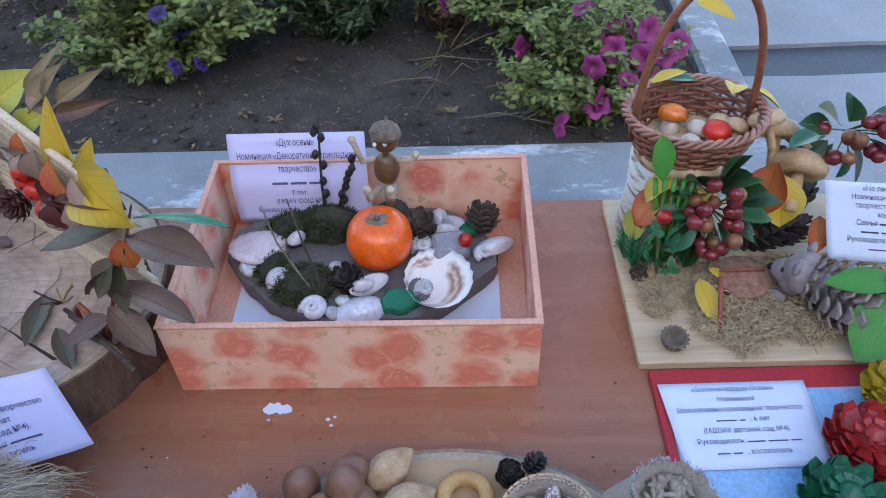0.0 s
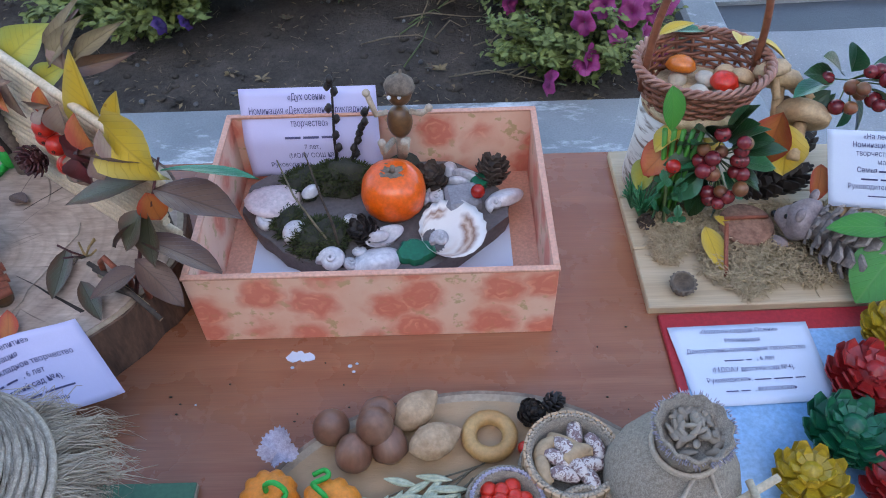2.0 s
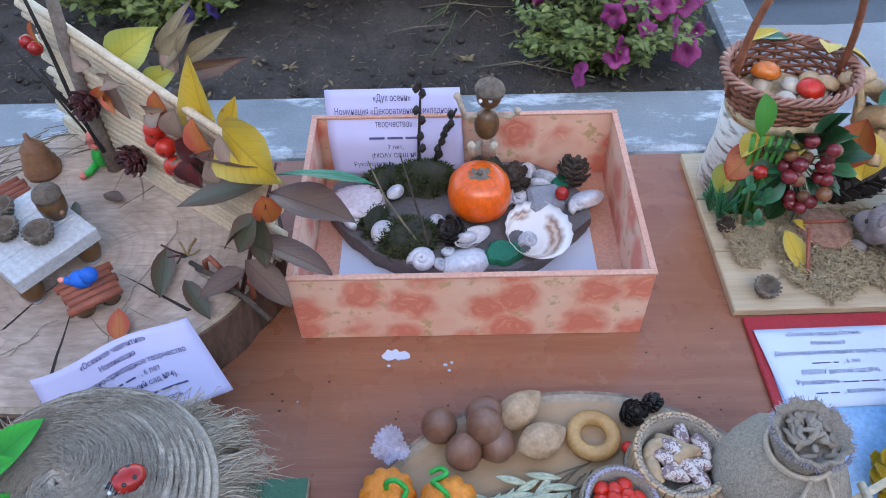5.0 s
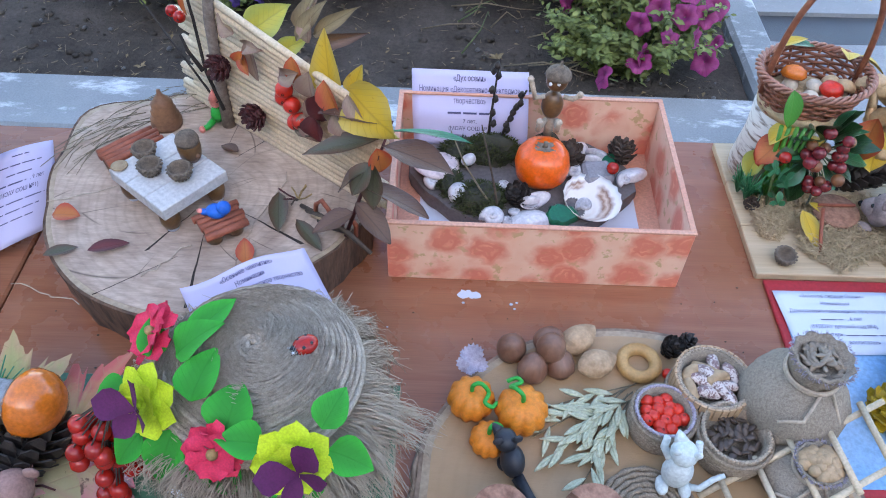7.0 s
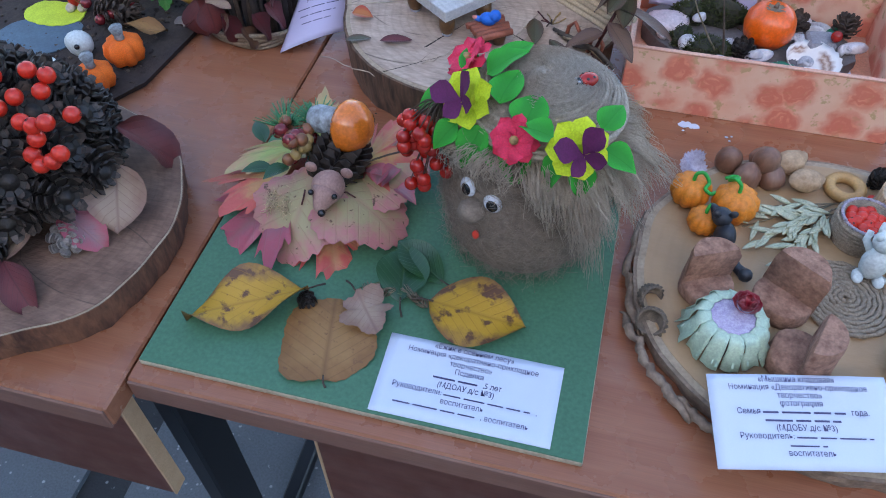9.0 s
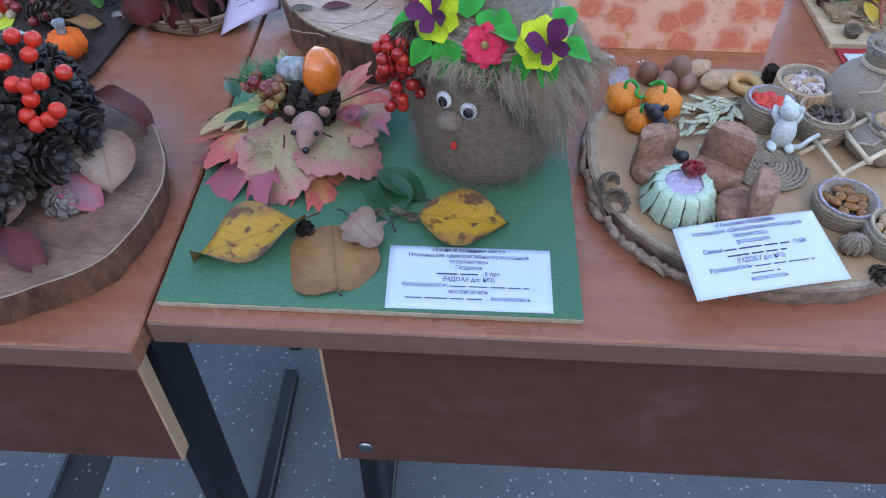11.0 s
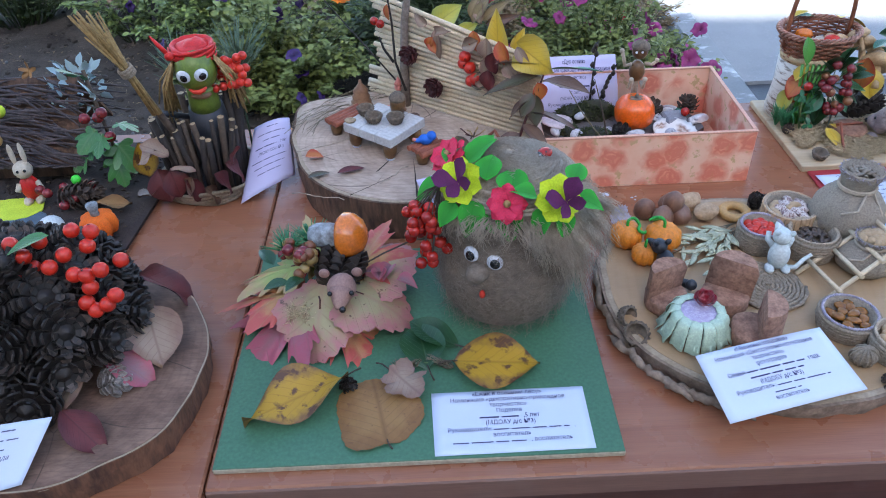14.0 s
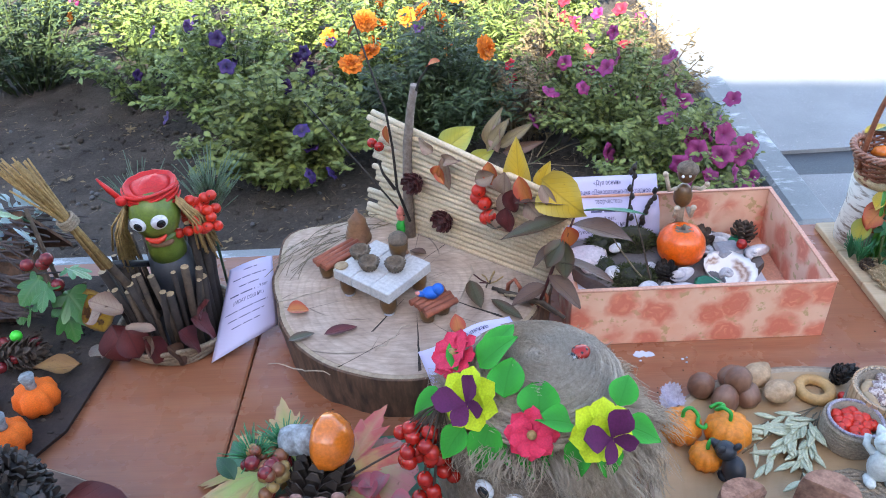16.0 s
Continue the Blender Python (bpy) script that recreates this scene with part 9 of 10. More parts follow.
def dark_board_things():
    z = 0.7585
    # twig hut
    t = thing("twig_hut", "toy hut with steep roof of dark twigs", "toy hut", (-0.865, 0.455, z))
    part("wall", Geo().block(-0.060, 0.055, -0.030, 0.045, 0, 0.055, I4, 0, 0.003), BARK, t, "dark bark wall")
    for k in range(210):
        s = -1 if k % 4 else 1
        e, x = rnd(0.0, 1.0), rnd(-0.095, 0.055)
        ln, drop = rnd(0.035, 0.085), rnd(-0.05, 0.35)
        pts = []
        for q in (0.0, 0.5, 1.0):
            w = min(1.05, max(0.0, e + drop * q))
            bulge = 0.010 * math.sin(math.pi * min(w, 1)) + 0.003
            pts.append((x + ln * q, 0.004 + s * (0.066 * w + bulge * 0.6) + rnd(-0.002, 0.002), 0.130 - 0.088 * w + bulge * 0.6 + rnd(-0.003, 0.003)))
        part("roof_twig", Geo().tube(pts, [rnd(0.0012, 0.0021), 0.0015, 0.0009], 5), HUT, t)
    for s in (-1, 1):
        v = [(-0.085, 0.004, 0.128), (0.08, 0.004, 0.128), (0.08, 0.004 + s * 0.066, 0.042), (-0.085, 0.004 + s * 0.066, 0.042)]
        v += [(x, y, zz - 0.006) for x, y, zz in v]
        part("roof_base", Geo().add(v, [(0, 1, 2, 3), (7, 6, 5, 4), (0, 4, 5, 1), (1, 5, 6, 2), (2, 6, 7, 3), (3, 7, 4, 0)], smooth=False), BARK, t, "dark bark under the twigs")
    solo("dry_bloom", Geo().lobed(pose(0, 0, 0, 60, 0, 0), 0.012, [(0, 1, 45), (72, 0.9, 45), (144, 1, 45), (-72, 0.9, 45), (-144, 1, 45)], 0, -0.5, 0.3), L_TAN, "withered brown bloom on a hut roof", "dried flower", (-0.838, 0.452, z + 0.14))
    solo("yellow_bead", Geo().ball((0, 0, 0), 0.0085, 14), YELLOW_FELT, "yellow-green bead on a hut roof", "bead", (-0.868, 0.405, z + 0.11))
    solo("wood_bead", Geo().ball((0, 0, 0), 0.008, 14), RING, "yellow wooden bead by a hut", "bead", (-0.880, 0.395, z + 0.075))
    # rabbit
    g = Geo().ball((0, 0, 0.020), (0.012, 0.010, 0.018), 16, 1)
    g.ball((0, -0.002, 0.047), (0.0115, 0.0115, 0.0115), 16, 0)
    for s in (-1, 1):
        g.ball((s * 0.006, 0, 0.068), (0.0035, 0.003, 0.015), 12, 0)
        g.ball((s * 0.004, -0.012, 0.050), 0.002, 8, 2)
        g.ball((s * 0.007, -0.006, 0.004), (0.006, 0.009, 0.005), 10, 0)
        g.tube([(s * 0.010, -0.002, 0.028), (s * 0.014, -0.008, 0.020)], 0.0035, 8, 0)
    solo("rabbit_figurine", g, [MUSH_STEM, RED_CLOTH, BLACK_PLASTIC], "cream rabbit figurine with red coat", "figurine", (-0.846, 0.370, z + 0.001), 15)
    solo("felt_patch", Geo().slab(closed_outline([(0, 0.04), (90, 0.022), (180, 0.035), (270, 0.026)], n=36, rough=0.1), 0, 0.002, rows=1), YELLOW_FELT, "neon yellow felt patch on a dark board", "felt", (-0.870, 0.352, z))
    solo("grey_card", Geo().slab(closed_outline([(0, 0.045), (45, 0.05), (90, 0.03), (180, 0.05), (270, 0.03)], n=36, rough=0.05), 0, 0.0015, rows=1), BLUE_GREY, "blue-grey card on a dark board", "card", (-0.86, 0.305, z))
    for x, y in ((-0.806, 0.372), (-0.818, 0.352), (-0.795, 0.338), (-0.782, 0.345), (-0.765, 0.362), (-0.83, 0.36), (-0.80, 0.36)):
        solo("rowan_berry", berry_geo(0.0065), [BERRY_DARK, TWIG_DARK], "dark red berry on a dark board", "berry", pose(x, y, z + 0.012 + rnd(0, 0.012), rnd(-60, 60), 0, 0), group="berries on the dark board")
    solo("green_bead", Geo().ball((0, 0, 0), 0.0062, 14), GREEN_BEAD, "neon green bead on a dark board", "bead", (-0.782, 0.362, z + 0.034))
    cone((-0.805, 0.350, z + 0.016), 0.060, 0.036, "dark brown pine cone lying on its side", CONE, (0, 84, 0), 9, 8, 0.4)
    g = Geo().ball((0, 0, 0.014), (0.016, 0.013, 0.014), 14, 0, rough=0.15)
    g.ball((0.006, -0.012, 0.018), 0.003, 8, 1)
    solo("white_figurine", g, [WHITE_CLAY, BLACK_PLASTIC], "small white clay animal figurine", "figurine", (-0.792, 0.290, z))
    # felt pumpkins
    for x, y, r in ((-0.736, 0.290, 0.0225), (-0.742, 0.240, 0.021)):
        t = thing("felt_pumpkin", "bright orange felt pumpkin with grey stalk", "pumpkin", (x, y, z), rnd(0, 60), "felt pumpkins")
        prof = [(0, 0.10), (0.45, 0.0), (0.85, 0.2), (1.0, 0.65), (0.9, 1.1), (0.55, 1.35), (0.2, 1.3), (0, 1.2)]
        part("body", Geo().lathe([(r * a, r * b) for a, b in prof], 54, lobes=7, depth=0.2), PUMPKIN_FELT, t)
        part("stalk", Geo().lathe([(0.0055, 0), (0.005, 0.006), (0.0075, 0.016), (0.0, 0.018)], 12, Matrix.Translation((0, 0, r * 1.22)), wobble=0.25), COTTON, t, "grey twine stalk")
    # sprig with lobed green leaves and dark berries
    foot = Vector((-0.742, 0.405, z))
    t = thing("hawthorn_sprig", "hawthorn sprig with lobed green leaves and berries", "sprig", tuple(foot))
    part("stem", Geo().tube([(0, 0, 0), (-0.003, 0.005, 0.06), (-0.010, 0.012, 0.11), (-0.016, 0.02, 0.15)], 0.0024, 7), TWIG, t)
    lob = [(0, 1.0, 60), (42, 0.88, 30), (-42, 0.88, 30), (90, 0.55, 50), (-90, 0.55, 50), (18, 0.9, 18), (-18, 0.9, 18)]
    for p, d, s, mat in (((-0.014, 0.016, 0.138), (-0.2, -0.5, 0.6), 0.030, L_PLASTIC), ((-0.006, 0.0, 0.088), (-0.6, -0.5, -0.5), 0.032, L_GREEN), ((-0.004, -0.002, 0.082), (-0.1, -0.8, -0.4), 0.028, L_GREEN), ((0.0, 0.0, 0.070), (0.6, -0.5, -0.6), 0.036, L_GREEN), ((0.002, 0.0, 0.055), (0.2, -0.7, -0.7), 0.036, L_GREEN), ((0.0, 0.0, 0.060), (-0.1, -0.4, -0.9), 0.030, L_GREEN), ((0.004, 0.004, 0.088), (0.7, -0.2, -0.1), 0.026, L_GREEN), ((-0.02, 0.0, 0.062), (-0.9, -0.4, -0.7), 0.034, L_GREEN)):
        p, d = Vector(p), Vector(d).normalized()
        part("leaf", Geo().lobed(aim(p + d * s * 0.5, p + d * s, rnd(-20, 20)), s, lob, 0, 0.2, 0.06, 0.05), mat, t)
    for p in ((-0.022, -0.006, 0.098), (0.002, -0.008, 0.106), (0.004, -0.010, 0.074), (-0.004, -0.008, 0.100)):
        part("berry", berry_geo(0.0072), [BERRY_DARK, TWIG_DARK], t, "dark red berry", Matrix.Translation(p))
    for x, y, mat, tn in ((-0.700, 0.375, L_BROWN, 200), (-0.715, 0.345, L_TAN, 120), (-0.72, 0.42, L_OCHRE, 40)):
        solo("dry_leaf", Geo().leaf(I4, 0.045, 0.03, 0, -0.2, 0.4, 0.5, 7, 0.1), mat, "dry brown leaf on a dark board", "leaf", pose(x, y, z + 0.006, 10, 0, tn), group="leaves on the dark board")


dark_board_things()


def doll_in_twigs():
    z = 0.7502
    c = Vector((-0.630, 0.410, z))
    t = thing("twig_mortar", "round basket of upright cut twigs bound with twine", "twig basket", tuple(c))
    part("base", Geo().lathe([(0, 0), (0.056, 0), (0.057, 0.006), (0, 0.007)], 28), CONE_DARK, t)
    for i in range(46):
        a = 2 * math.pi * i / 46 + rnd(-0.06, 0.06)
        h = rnd(0.078, 0.112) + (0.010 if math.sin(a) < -0.3 else 0) + (0.034 if math.cos(a - 0.3) > 0.75 else 0)
        q = 0.047
        part("twig", Geo().tube([(q * math.cos(a), q * math.sin(a), 0.004), ((q + 0.003) * math.cos(a), (q + 0.003) * math.sin(a), h * 0.5), ((q + 0.009 + rnd(-0.005, 0.004)) * math.cos(a + rnd(-0.12, 0.14)), (q + 0.009) * math.sin(a + rnd(-0.12, 0.14)), h)], rnd(0.0024, 0.0048), 7, 0, cap_slot=1), [random.choice((TWIG, TWIG_DARK, TWIG_DARK)), TWIG_CUT], t)
    for k in range(5):
        pts = [((0.0585 + 0.0012 * k) * math.cos(2 * math.pi * i / 48), (0.0585 + 0.0012 * k) * math.sin(2 * math.pi * i / 48), 0.0040 + 0.0038 * k + 0.0020 * math.sin(i * 0.6 + k)) for i in range(48)]
        part("twine_turn", Geo().tube(pts, 0.0027, 6, closed=True), TWINE, t, "jute twine")
    # doll
    g = Geo()
    g.lathe([(0, -0.045), (0.027, -0.045), (0.029, 0.04), (0.023, 0.085), (0.0, 0.088)], 24, I4, 5)
    g.lathe([(0.021, 0.08), (0.020, 0.10), (0.019, 0.115), (0.0195, 0.118)], 24, I4, 0)
    g.ball((0, -0.001, 0.142), (0.0265, 0.0255, 0.029), 26, 0)
    g.ball((0, -0.012, 0.112), (0.014, 0.010, 0.006), 14, 4, rough=0.2)
    # head scarf
    g.lathe([(0.0262, 0.153), (0.0282, 0.1545), (0.0288, 0.160), (0.0284, 0.163), (0.0290, 0.166), (0.0282, 0.1705), (0.0258, 0.171), (0.0235, 0.168)], 36, pose(0, 0, 0, -6, 0, 0), 1, wobble=0.06, lobes=11, depth=0.05)
    for k in range(4):
        g.tube([(0.0295 * math.cos(radians(e)), 0.0295 * math.sin(radians(e)), 0.1565 + 0.0042 * k + 0.0022 * math.sin(radians(e * 2 + 70 * k))) for e in range(180, 361, 12)], [0.0008 + 0.0012 * math.sin(math.pi * i / 15) for i in range(16)], 6, 1, pose(0, 0, 0, -6, 0, 0))
    g.lathe([(0.0245, 0.167), (0.017, 0.1705), (0.008, 0.1725), (0, 0.173)], 24, pose(0, 0, 0, -6, 0, 0), 1, wobble=0.2)
    g.ball((0.002, 0.0, 0.169), (0.016, 0.015, 0.0065), 16, 1, pose(0, 0, 0, -6, 0, 0), rough=0.35, freq=140)
    g.ball((-0.027, -0.006, 0.168), (0.006, 0.005, 0.006), 10, 1)
    g.tube([(-0.028, -0.004, 0.17), (-0.036, -0.002, 0.182), (-0.044, 0, 0.196)], [0.003, 0.003, 0.001], 6, 1)
    for s in (-1, 1):
        m = facing((s * 0.0108 - 0.003, -0.0232, 0.1475), (s * 0.35, -1, 0.05))
        g.lathe([(0, 0), (0.0090, 0), (0.0088, 0.0012), (0.007, 0.0028), (0, 0.0034)], 18, m, 2)
        g.lathe([(0, 0.003), (0.0050, 0.0026), (0.0046, 0.0036), (0, 0.004)], 14, m @ Matrix.Translation((0.001, -0.001, 0)), 3)
        for i in range(26):
            a = radians(rnd(-10, 35) if s > 0 else rnd(150, 195))
            p = Vector((0.0265 * math.cos(a), 0.0255 * math.sin(a) - 0.004, 0.158))
            q = Vector((p.x + s * rnd(0.008, 0.032), p.y + rnd(-0.012, 0.006), rnd(0.072, 0.100)))
            g.tube([p, (p + q) / 2 + Vector((s * 0.006, 0, 0.004)), q], 0.0012, 5, 6)
    g.tube([(-0.011, -0.0245, 0.1290), (-0.005, -0.0265, 0.1255), (0.001, -0.0272, 0.1250), (0.007, -0.0265, 0.1270), (0.011, -0.0245, 0.1300)], [0.0014, 0.0030, 0.0034, 0.0028, 0.0012], 8, 7)
    g.tube([(-0.024, 0, 0.07), (-0.045, -0.014, 0.088), (-0.055, -0.02, 0.095)], 0.004, 8, 5)
    solo("doll_figurine", g, [GREEN_SKIN, RED_CLOTH, WHITE_PLASTIC, BLACK_PLASTIC, BROWN_CLAY, DARK_CLAY, STRAW, RED_PAINT], "doll figurine with green head and red head cloth in twigs", "doll", pose(-0.612, 0.404, z + 0.045, 9, 0, 10) @ Matrix.Scale(0.90, 4))
    # broom
    foot = Vector((-0.640, 0.352, 0.84))
    knot, tip = Vector((-0.672, 0.345, 0.940)), Vector((-0.690, 0.328, 1.000))
    t = thing("toy_broom", "small straw broom tied with twine", "broom", tuple(foot))
    part("handle", Geo().tube([(0.012, 0.01, -0.03), knot - foot], 0.0042, 8), TWIG, t, "brown twig handle")
    for i in range(46):
        a, q = rnd(0, 6.283), rnd(0, 1) ** 0.5
        side = Vector((math.cos(a), math.sin(a), 0)) * q
        up = (tip - knot).normalized()
        ln = rnd(0.055, 0.085)
        part("straw", Geo().tube([foot + (knot - foot) * 0.45 - foot + side * 0.006, knot - foot + side * 0.004, knot - foot + up * ln + side * rnd(0.010, 0.024)], [0.0012, 0.0012, 0.0009], 5), STRAW, t)
    g = Geo()
    for k in range(4):
        ax = (tip - knot).normalized()
        m = facing(knot - foot + ax * (0.0028 * k - 0.004), ax)
        g.tube([m @ Vector((0.0075 * math.cos(6.283 * i / 20), 0.0075 * math.sin(6.283 * i / 20), 0)) for i in range(20)], 0.0017, 6, closed=True)
    part("binding", g, TWINE, t, "jute twine binding")
    # rowan, pine needles and leaves tucked in
    me = berry_geo(0.0056).mesh("rowan_berry", [BERRY_ORANGE, TWIG_DARK])
    for i in range(24):
        p = (-0.573 + rnd(-0.020, 0.020), 0.396 + rnd(-0.010, 0.012), 0.914 + rnd(-0.020, 0.016))
        solo("rowan_berry", me, None, "orange-red rowan berry behind a doll", "berry", pose(*p, rnd(-90, 90), 0, 0), group="berries by the doll")
    sheaf((-0.585, 0.42, z + 0.02), [(0, 0, 0), (0.004, 0, 0.06), (0.012, -0.004, 0.12)], 0.002, [TWIG], "stalk under rowan berries", "berry_stalk", "twig")
    for base, tilt, n in ((Vector((-0.575, 0.435, 0.875)), Vector((0.15, 0.15, 1)), 90), (Vector((-0.640, 0.435, 0.870)), Vector((-0.3, 0.2, 1)), 50)):
        g = Geo()
        for i in range(n):
            s = rnd(0, 0.03)
            d = (tilt + Vector((rnd(-0.8, 0.8), rnd(-0.6, 0.6), rnd(-0.2, 0.3)))).normalized() * rnd(0.035, 0.065)
            p = tilt.normalized() * s
            g.strand([p, p + d * 0.5, p + d + Vector((0, 0, -0.003))], 0.0008)
        g.tube([(0, 0, -0.10), (0, 0, 0.0), tilt.normalized() * 0.03], 0.0016, 6)
        solo("pine_needles", g, NEEDLE, "tuft of blue-green pine needles behind a doll", "pine sprig", tuple(base), group="pine sprigs")
    for p, q, w, mat, lab in (((-0.680, 0.365, 0.800), (-0.665, 0.345, 0.765), 0.042, L_RED, "dark red leaf tucked in twigs"), ((-0.655, 0.350, 0.828), (-0.685, 0.352, 0.845), 0.030, L_BEIGE, "beige dry leaf tucked in twigs"), ((-0.640, 0.345, 0.795), (-0.625, 0.345, 0.765), 0.030, L_RED, "dark red leaf tucked in twigs"), ((-0.605, 0.350, 0.80), (-0.588, 0.352, 0.770), 0.034, L_RED, "reddish brown leaf tucked in twigs"), ((-0.655, 0.343, 0.812), (-0.625, 0.343, 0.812), 0.018, L_BEIGE, "strip of beige bark on twigs"), ((-0.700, 0.380, 0.83), (-0.690, 0.365, 0.79), 0.034, L_OCHRE, "yellow-brown leaf beside twigs"), ((-0.572, 0.362, 0.83), (-0.585, 0.354, 0.81), 0.02, L_RED, "small red leaf on twigs"), ((-0.62, 0.348, 0.782), (-0.605, 0.345, 0.76), 0.028, L_BROWN, "brown leaf tucked in twigs"), ((-0.660, 0.352, 0.806), (-0.650, 0.342, 0.772), 0.034, L_RED, "dark red leaf tucked in twigs"), ((-0.632, 0.344, 0.800), (-0.640, 0.340, 0.774), 0.026, L_BROWN, "brown leaf tucked in twigs"), ((-0.590, 0.356, 0.812), (-0.572, 0.360, 0.782), 0.032, L_RED, "reddish brown leaf tucked in twigs"), ((-0.668, 0.350, 0.835), (-0.694, 0.344, 0.822), 0.030, L_BEIGE, "beige curled leaf tucked in twigs")):
        solo("dry_leaf", Geo().leaf(I4, (Vector(q) - Vector(p)).length, w, 0, 0.1, 0.3, 0.5, 7, 0.1), mat, lab, "leaf", aim(p, q, rnd(-15, 15)), group="leaves on the twig basket")
    solo("green_feather", Geo().lobed(I4, 0.026, [(0, 1.0, 30), (48, 0.75, 28), (-48, 0.75, 28)], 0, 0.2, 0.1, 0.1), L_SILVER, "pale mint artificial leaf", "leaf", aim((-0.735, 0.38, 0.895), (-0.74, 0.375, 0.93)))
    g = Geo()
    for i in range(70):
        d = Vector((rnd(-0.9, 0.3), rnd(-0.7, 0.7), rnd(-0.2, 0.6))).normalized() * rnd(0.02, 0.06)
        g.leaf(aim(d * 0.6, d, rnd(0, 360)), 0.018, 0.010, 0, 0.3, 0.3, 0.5, 3)
    solo("silver_sprig", g, L_SILVER, "silvery blue-green artificial sprig", "sprig", (-0.790, 0.47, 0.86))


doll_in_twigs()

# ---- title cards ----
def cards():
    w, h = 0.140, 0.070
    card("white printed title card lying on a green board", w, h, ["*«Ёжик в осеннем лесу»", "Номинация «декоративно-прикладное", "творчество»", "Поделка", "*#13|,5 лет", "*(МДОАУ д/с №3)", "Руководители:|#24|,", "воспитатель", "#23|, воспитатель"],
         patch((-0.346, -0.053, 0.7580), (-0.2085, -0.0515, 0.7580), (-0.348, 0.017, 0.7580), (-0.2085, 0.018, 0.7580), 0.0, w, h), size=0.0058)
    w, h = 0.131, 0.071
    card("white printed title card leaning on a toy armchair", w, h, ["*«Мышкина кладовая»", "Номинация «Декоративно-прикладное", "творчество»", "фотография", "*Семья|#22|года.", "*#20", "*(МДОБУ д/с №3)", "Руководитель:|#20", "#10", "воспитатель"],
         patch((-0.095, -0.045, 0.7730), (0.033, -0.018, 0.7780), (-0.110, 0.017, 0.7920), (0.011, 0.042, 0.7960), 0.002, w, h), size=0.0055)
    w, h = 0.104, 0.070
    card("white printed title card on a red board", w, h, ["«Золотое сердце Осени»", "Номинация", "Декоративно-прикладное творчество", "#9|, 6 лет", "(МДОАУ детский сад №4).", "Руководитель:|#16", "#8|, воспитатель"],
         patch((0.1545, 0.284, 0.7560), (0.2525, 0.288, 0.7560), (0.1475, 0.3535, 0.7560), (0.2525, 0.356, 0.7560), 0.0, w, h), size=0.0050, pitch=0.0086)
    w, h = 0.118, 0.070
    lo, up = Vector((0, 0.5225, 0.7700)), Vector((0, 0.5285, 0.8040))

    def bent(u, v):
        s = v / h + 0.5
        if s < 0.5:
            p = lo.lerp(up, s / 0.5)
        else:
            p = up + Vector((0, 0.026, 0.0375)) * ((s - 0.5) / 0.5)
        return Vector((-0.1335 + u + 0.004 * (1 - s), p.y, p.z))

    card("white title card folded over a box rim", w, h, ["*«Дух осени»", "Номинация «Декоративно-прикладное", "творчество»", "*#16", "*7 лет,", "*(МОАУ СОШ №1)", "Руководитель:|#14"], bent, size=0.0056, paper=PAPER_SHADED)
    w, h = 0.114, 0.062
    f0 = patch((-0.335, 0.240, 0.7820), (-0.241, 0.296, 0.7800), (-0.357, 0.274, 0.8290), (-0.269, 0.327, 0.8240), 0.004, w, h)

    def curled(u, v):
        return f0(u, v) + Vector((0, 0, 0.004 * math.sin(u / w * 7.0 + 1.0)))

    card("white curled title card leaning on a log slice", w, h, ["*«Осеннее чаепитие»", "*Номинация", "*Декоративно-прикладное творчество", "*#12|, 6 лет", "*(МДОАУ детский сад №4).", "*Руководитель:|#16", "*#8|, воспитатель"], curled, size=0.0050, paper=PAPER_SHADED)
    w, h = 0.090, 0.066
    card("white printed title card beside dried leaves", w, h, ["«На лесной", "Номинация «Деко", "творчество», по", "ма", "*Семья|#8", "*#12", "Руководитель:|#6", "#8"],
         patch((0.291, 0.447, 0.7880), (0.372, 0.436, 0.7880), (0.284, 0.480, 0.8400), (0.366, 0.470, 0.8400), 0.0, w, h), size=0.0056, paper=PAPER)
    w, h = 0.080, 0.100
    g0 = patch((-0.583, 0.352, 0.7520), (-0.517, 0.396, 0.7640), (-0.566, 0.428, 0.8180), (-0.524, 0.452, 0.8180), 0.014, w, h)
    card("lilac-white curled title card leaning on a twig basket", w, h, ["#9", "#20", "#12", "*#14|, 9 лет", "*(МОАУ СОШ №1)", "#22", "#18", "#14"], g0, size=0.0056, paper=PAPER_SHADED, pitch=0.0095)
    w, h = 0.090, 0.062
    card("white printed title card on a log slice", w, h, ["#16", "#20", "#14", "#10|, 2 года", "#12", "#18"],
         patch((-0.752, -0.108, 0.7870), (-0.673, -0.084, 0.7870), (-0.740, -0.055, 0.8180), (-0.652, -0.044, 0.8200), 0.0, w, h), size=0.0056, pitch=0.0085)
    # bits lying on the tables
    g = Geo().slab(closed_outline([(0, 0.010), (60, 0.004), (120, 0.006), (180, 0.012), (250, 0.003), (300, 0.005)], n=30, rough=0.4), 0, 0.0006, rows=1)
    solo("paper_scrap", g, PAPER, "torn white paper scrap on a table", "paper scrap", (-0.128, 0.339, 0.7504))
    for x, y, r in ((-0.134, 0.330, 0.0016), (-0.091, 0.330, 0.002), (-0.088, 0.325, 0.0015), (-0.20, 0.30, 0.001), (-0.086, 0.332, 0.0014)):
        solo("paper_scrap", Geo().ball((0, 0, 0.0004), (r, r * 0.8, 0.0005), 6), PAPER, "tiny white scrap on a table", "paper scrap", (x, y, 0.7502))
    random.seed(11)
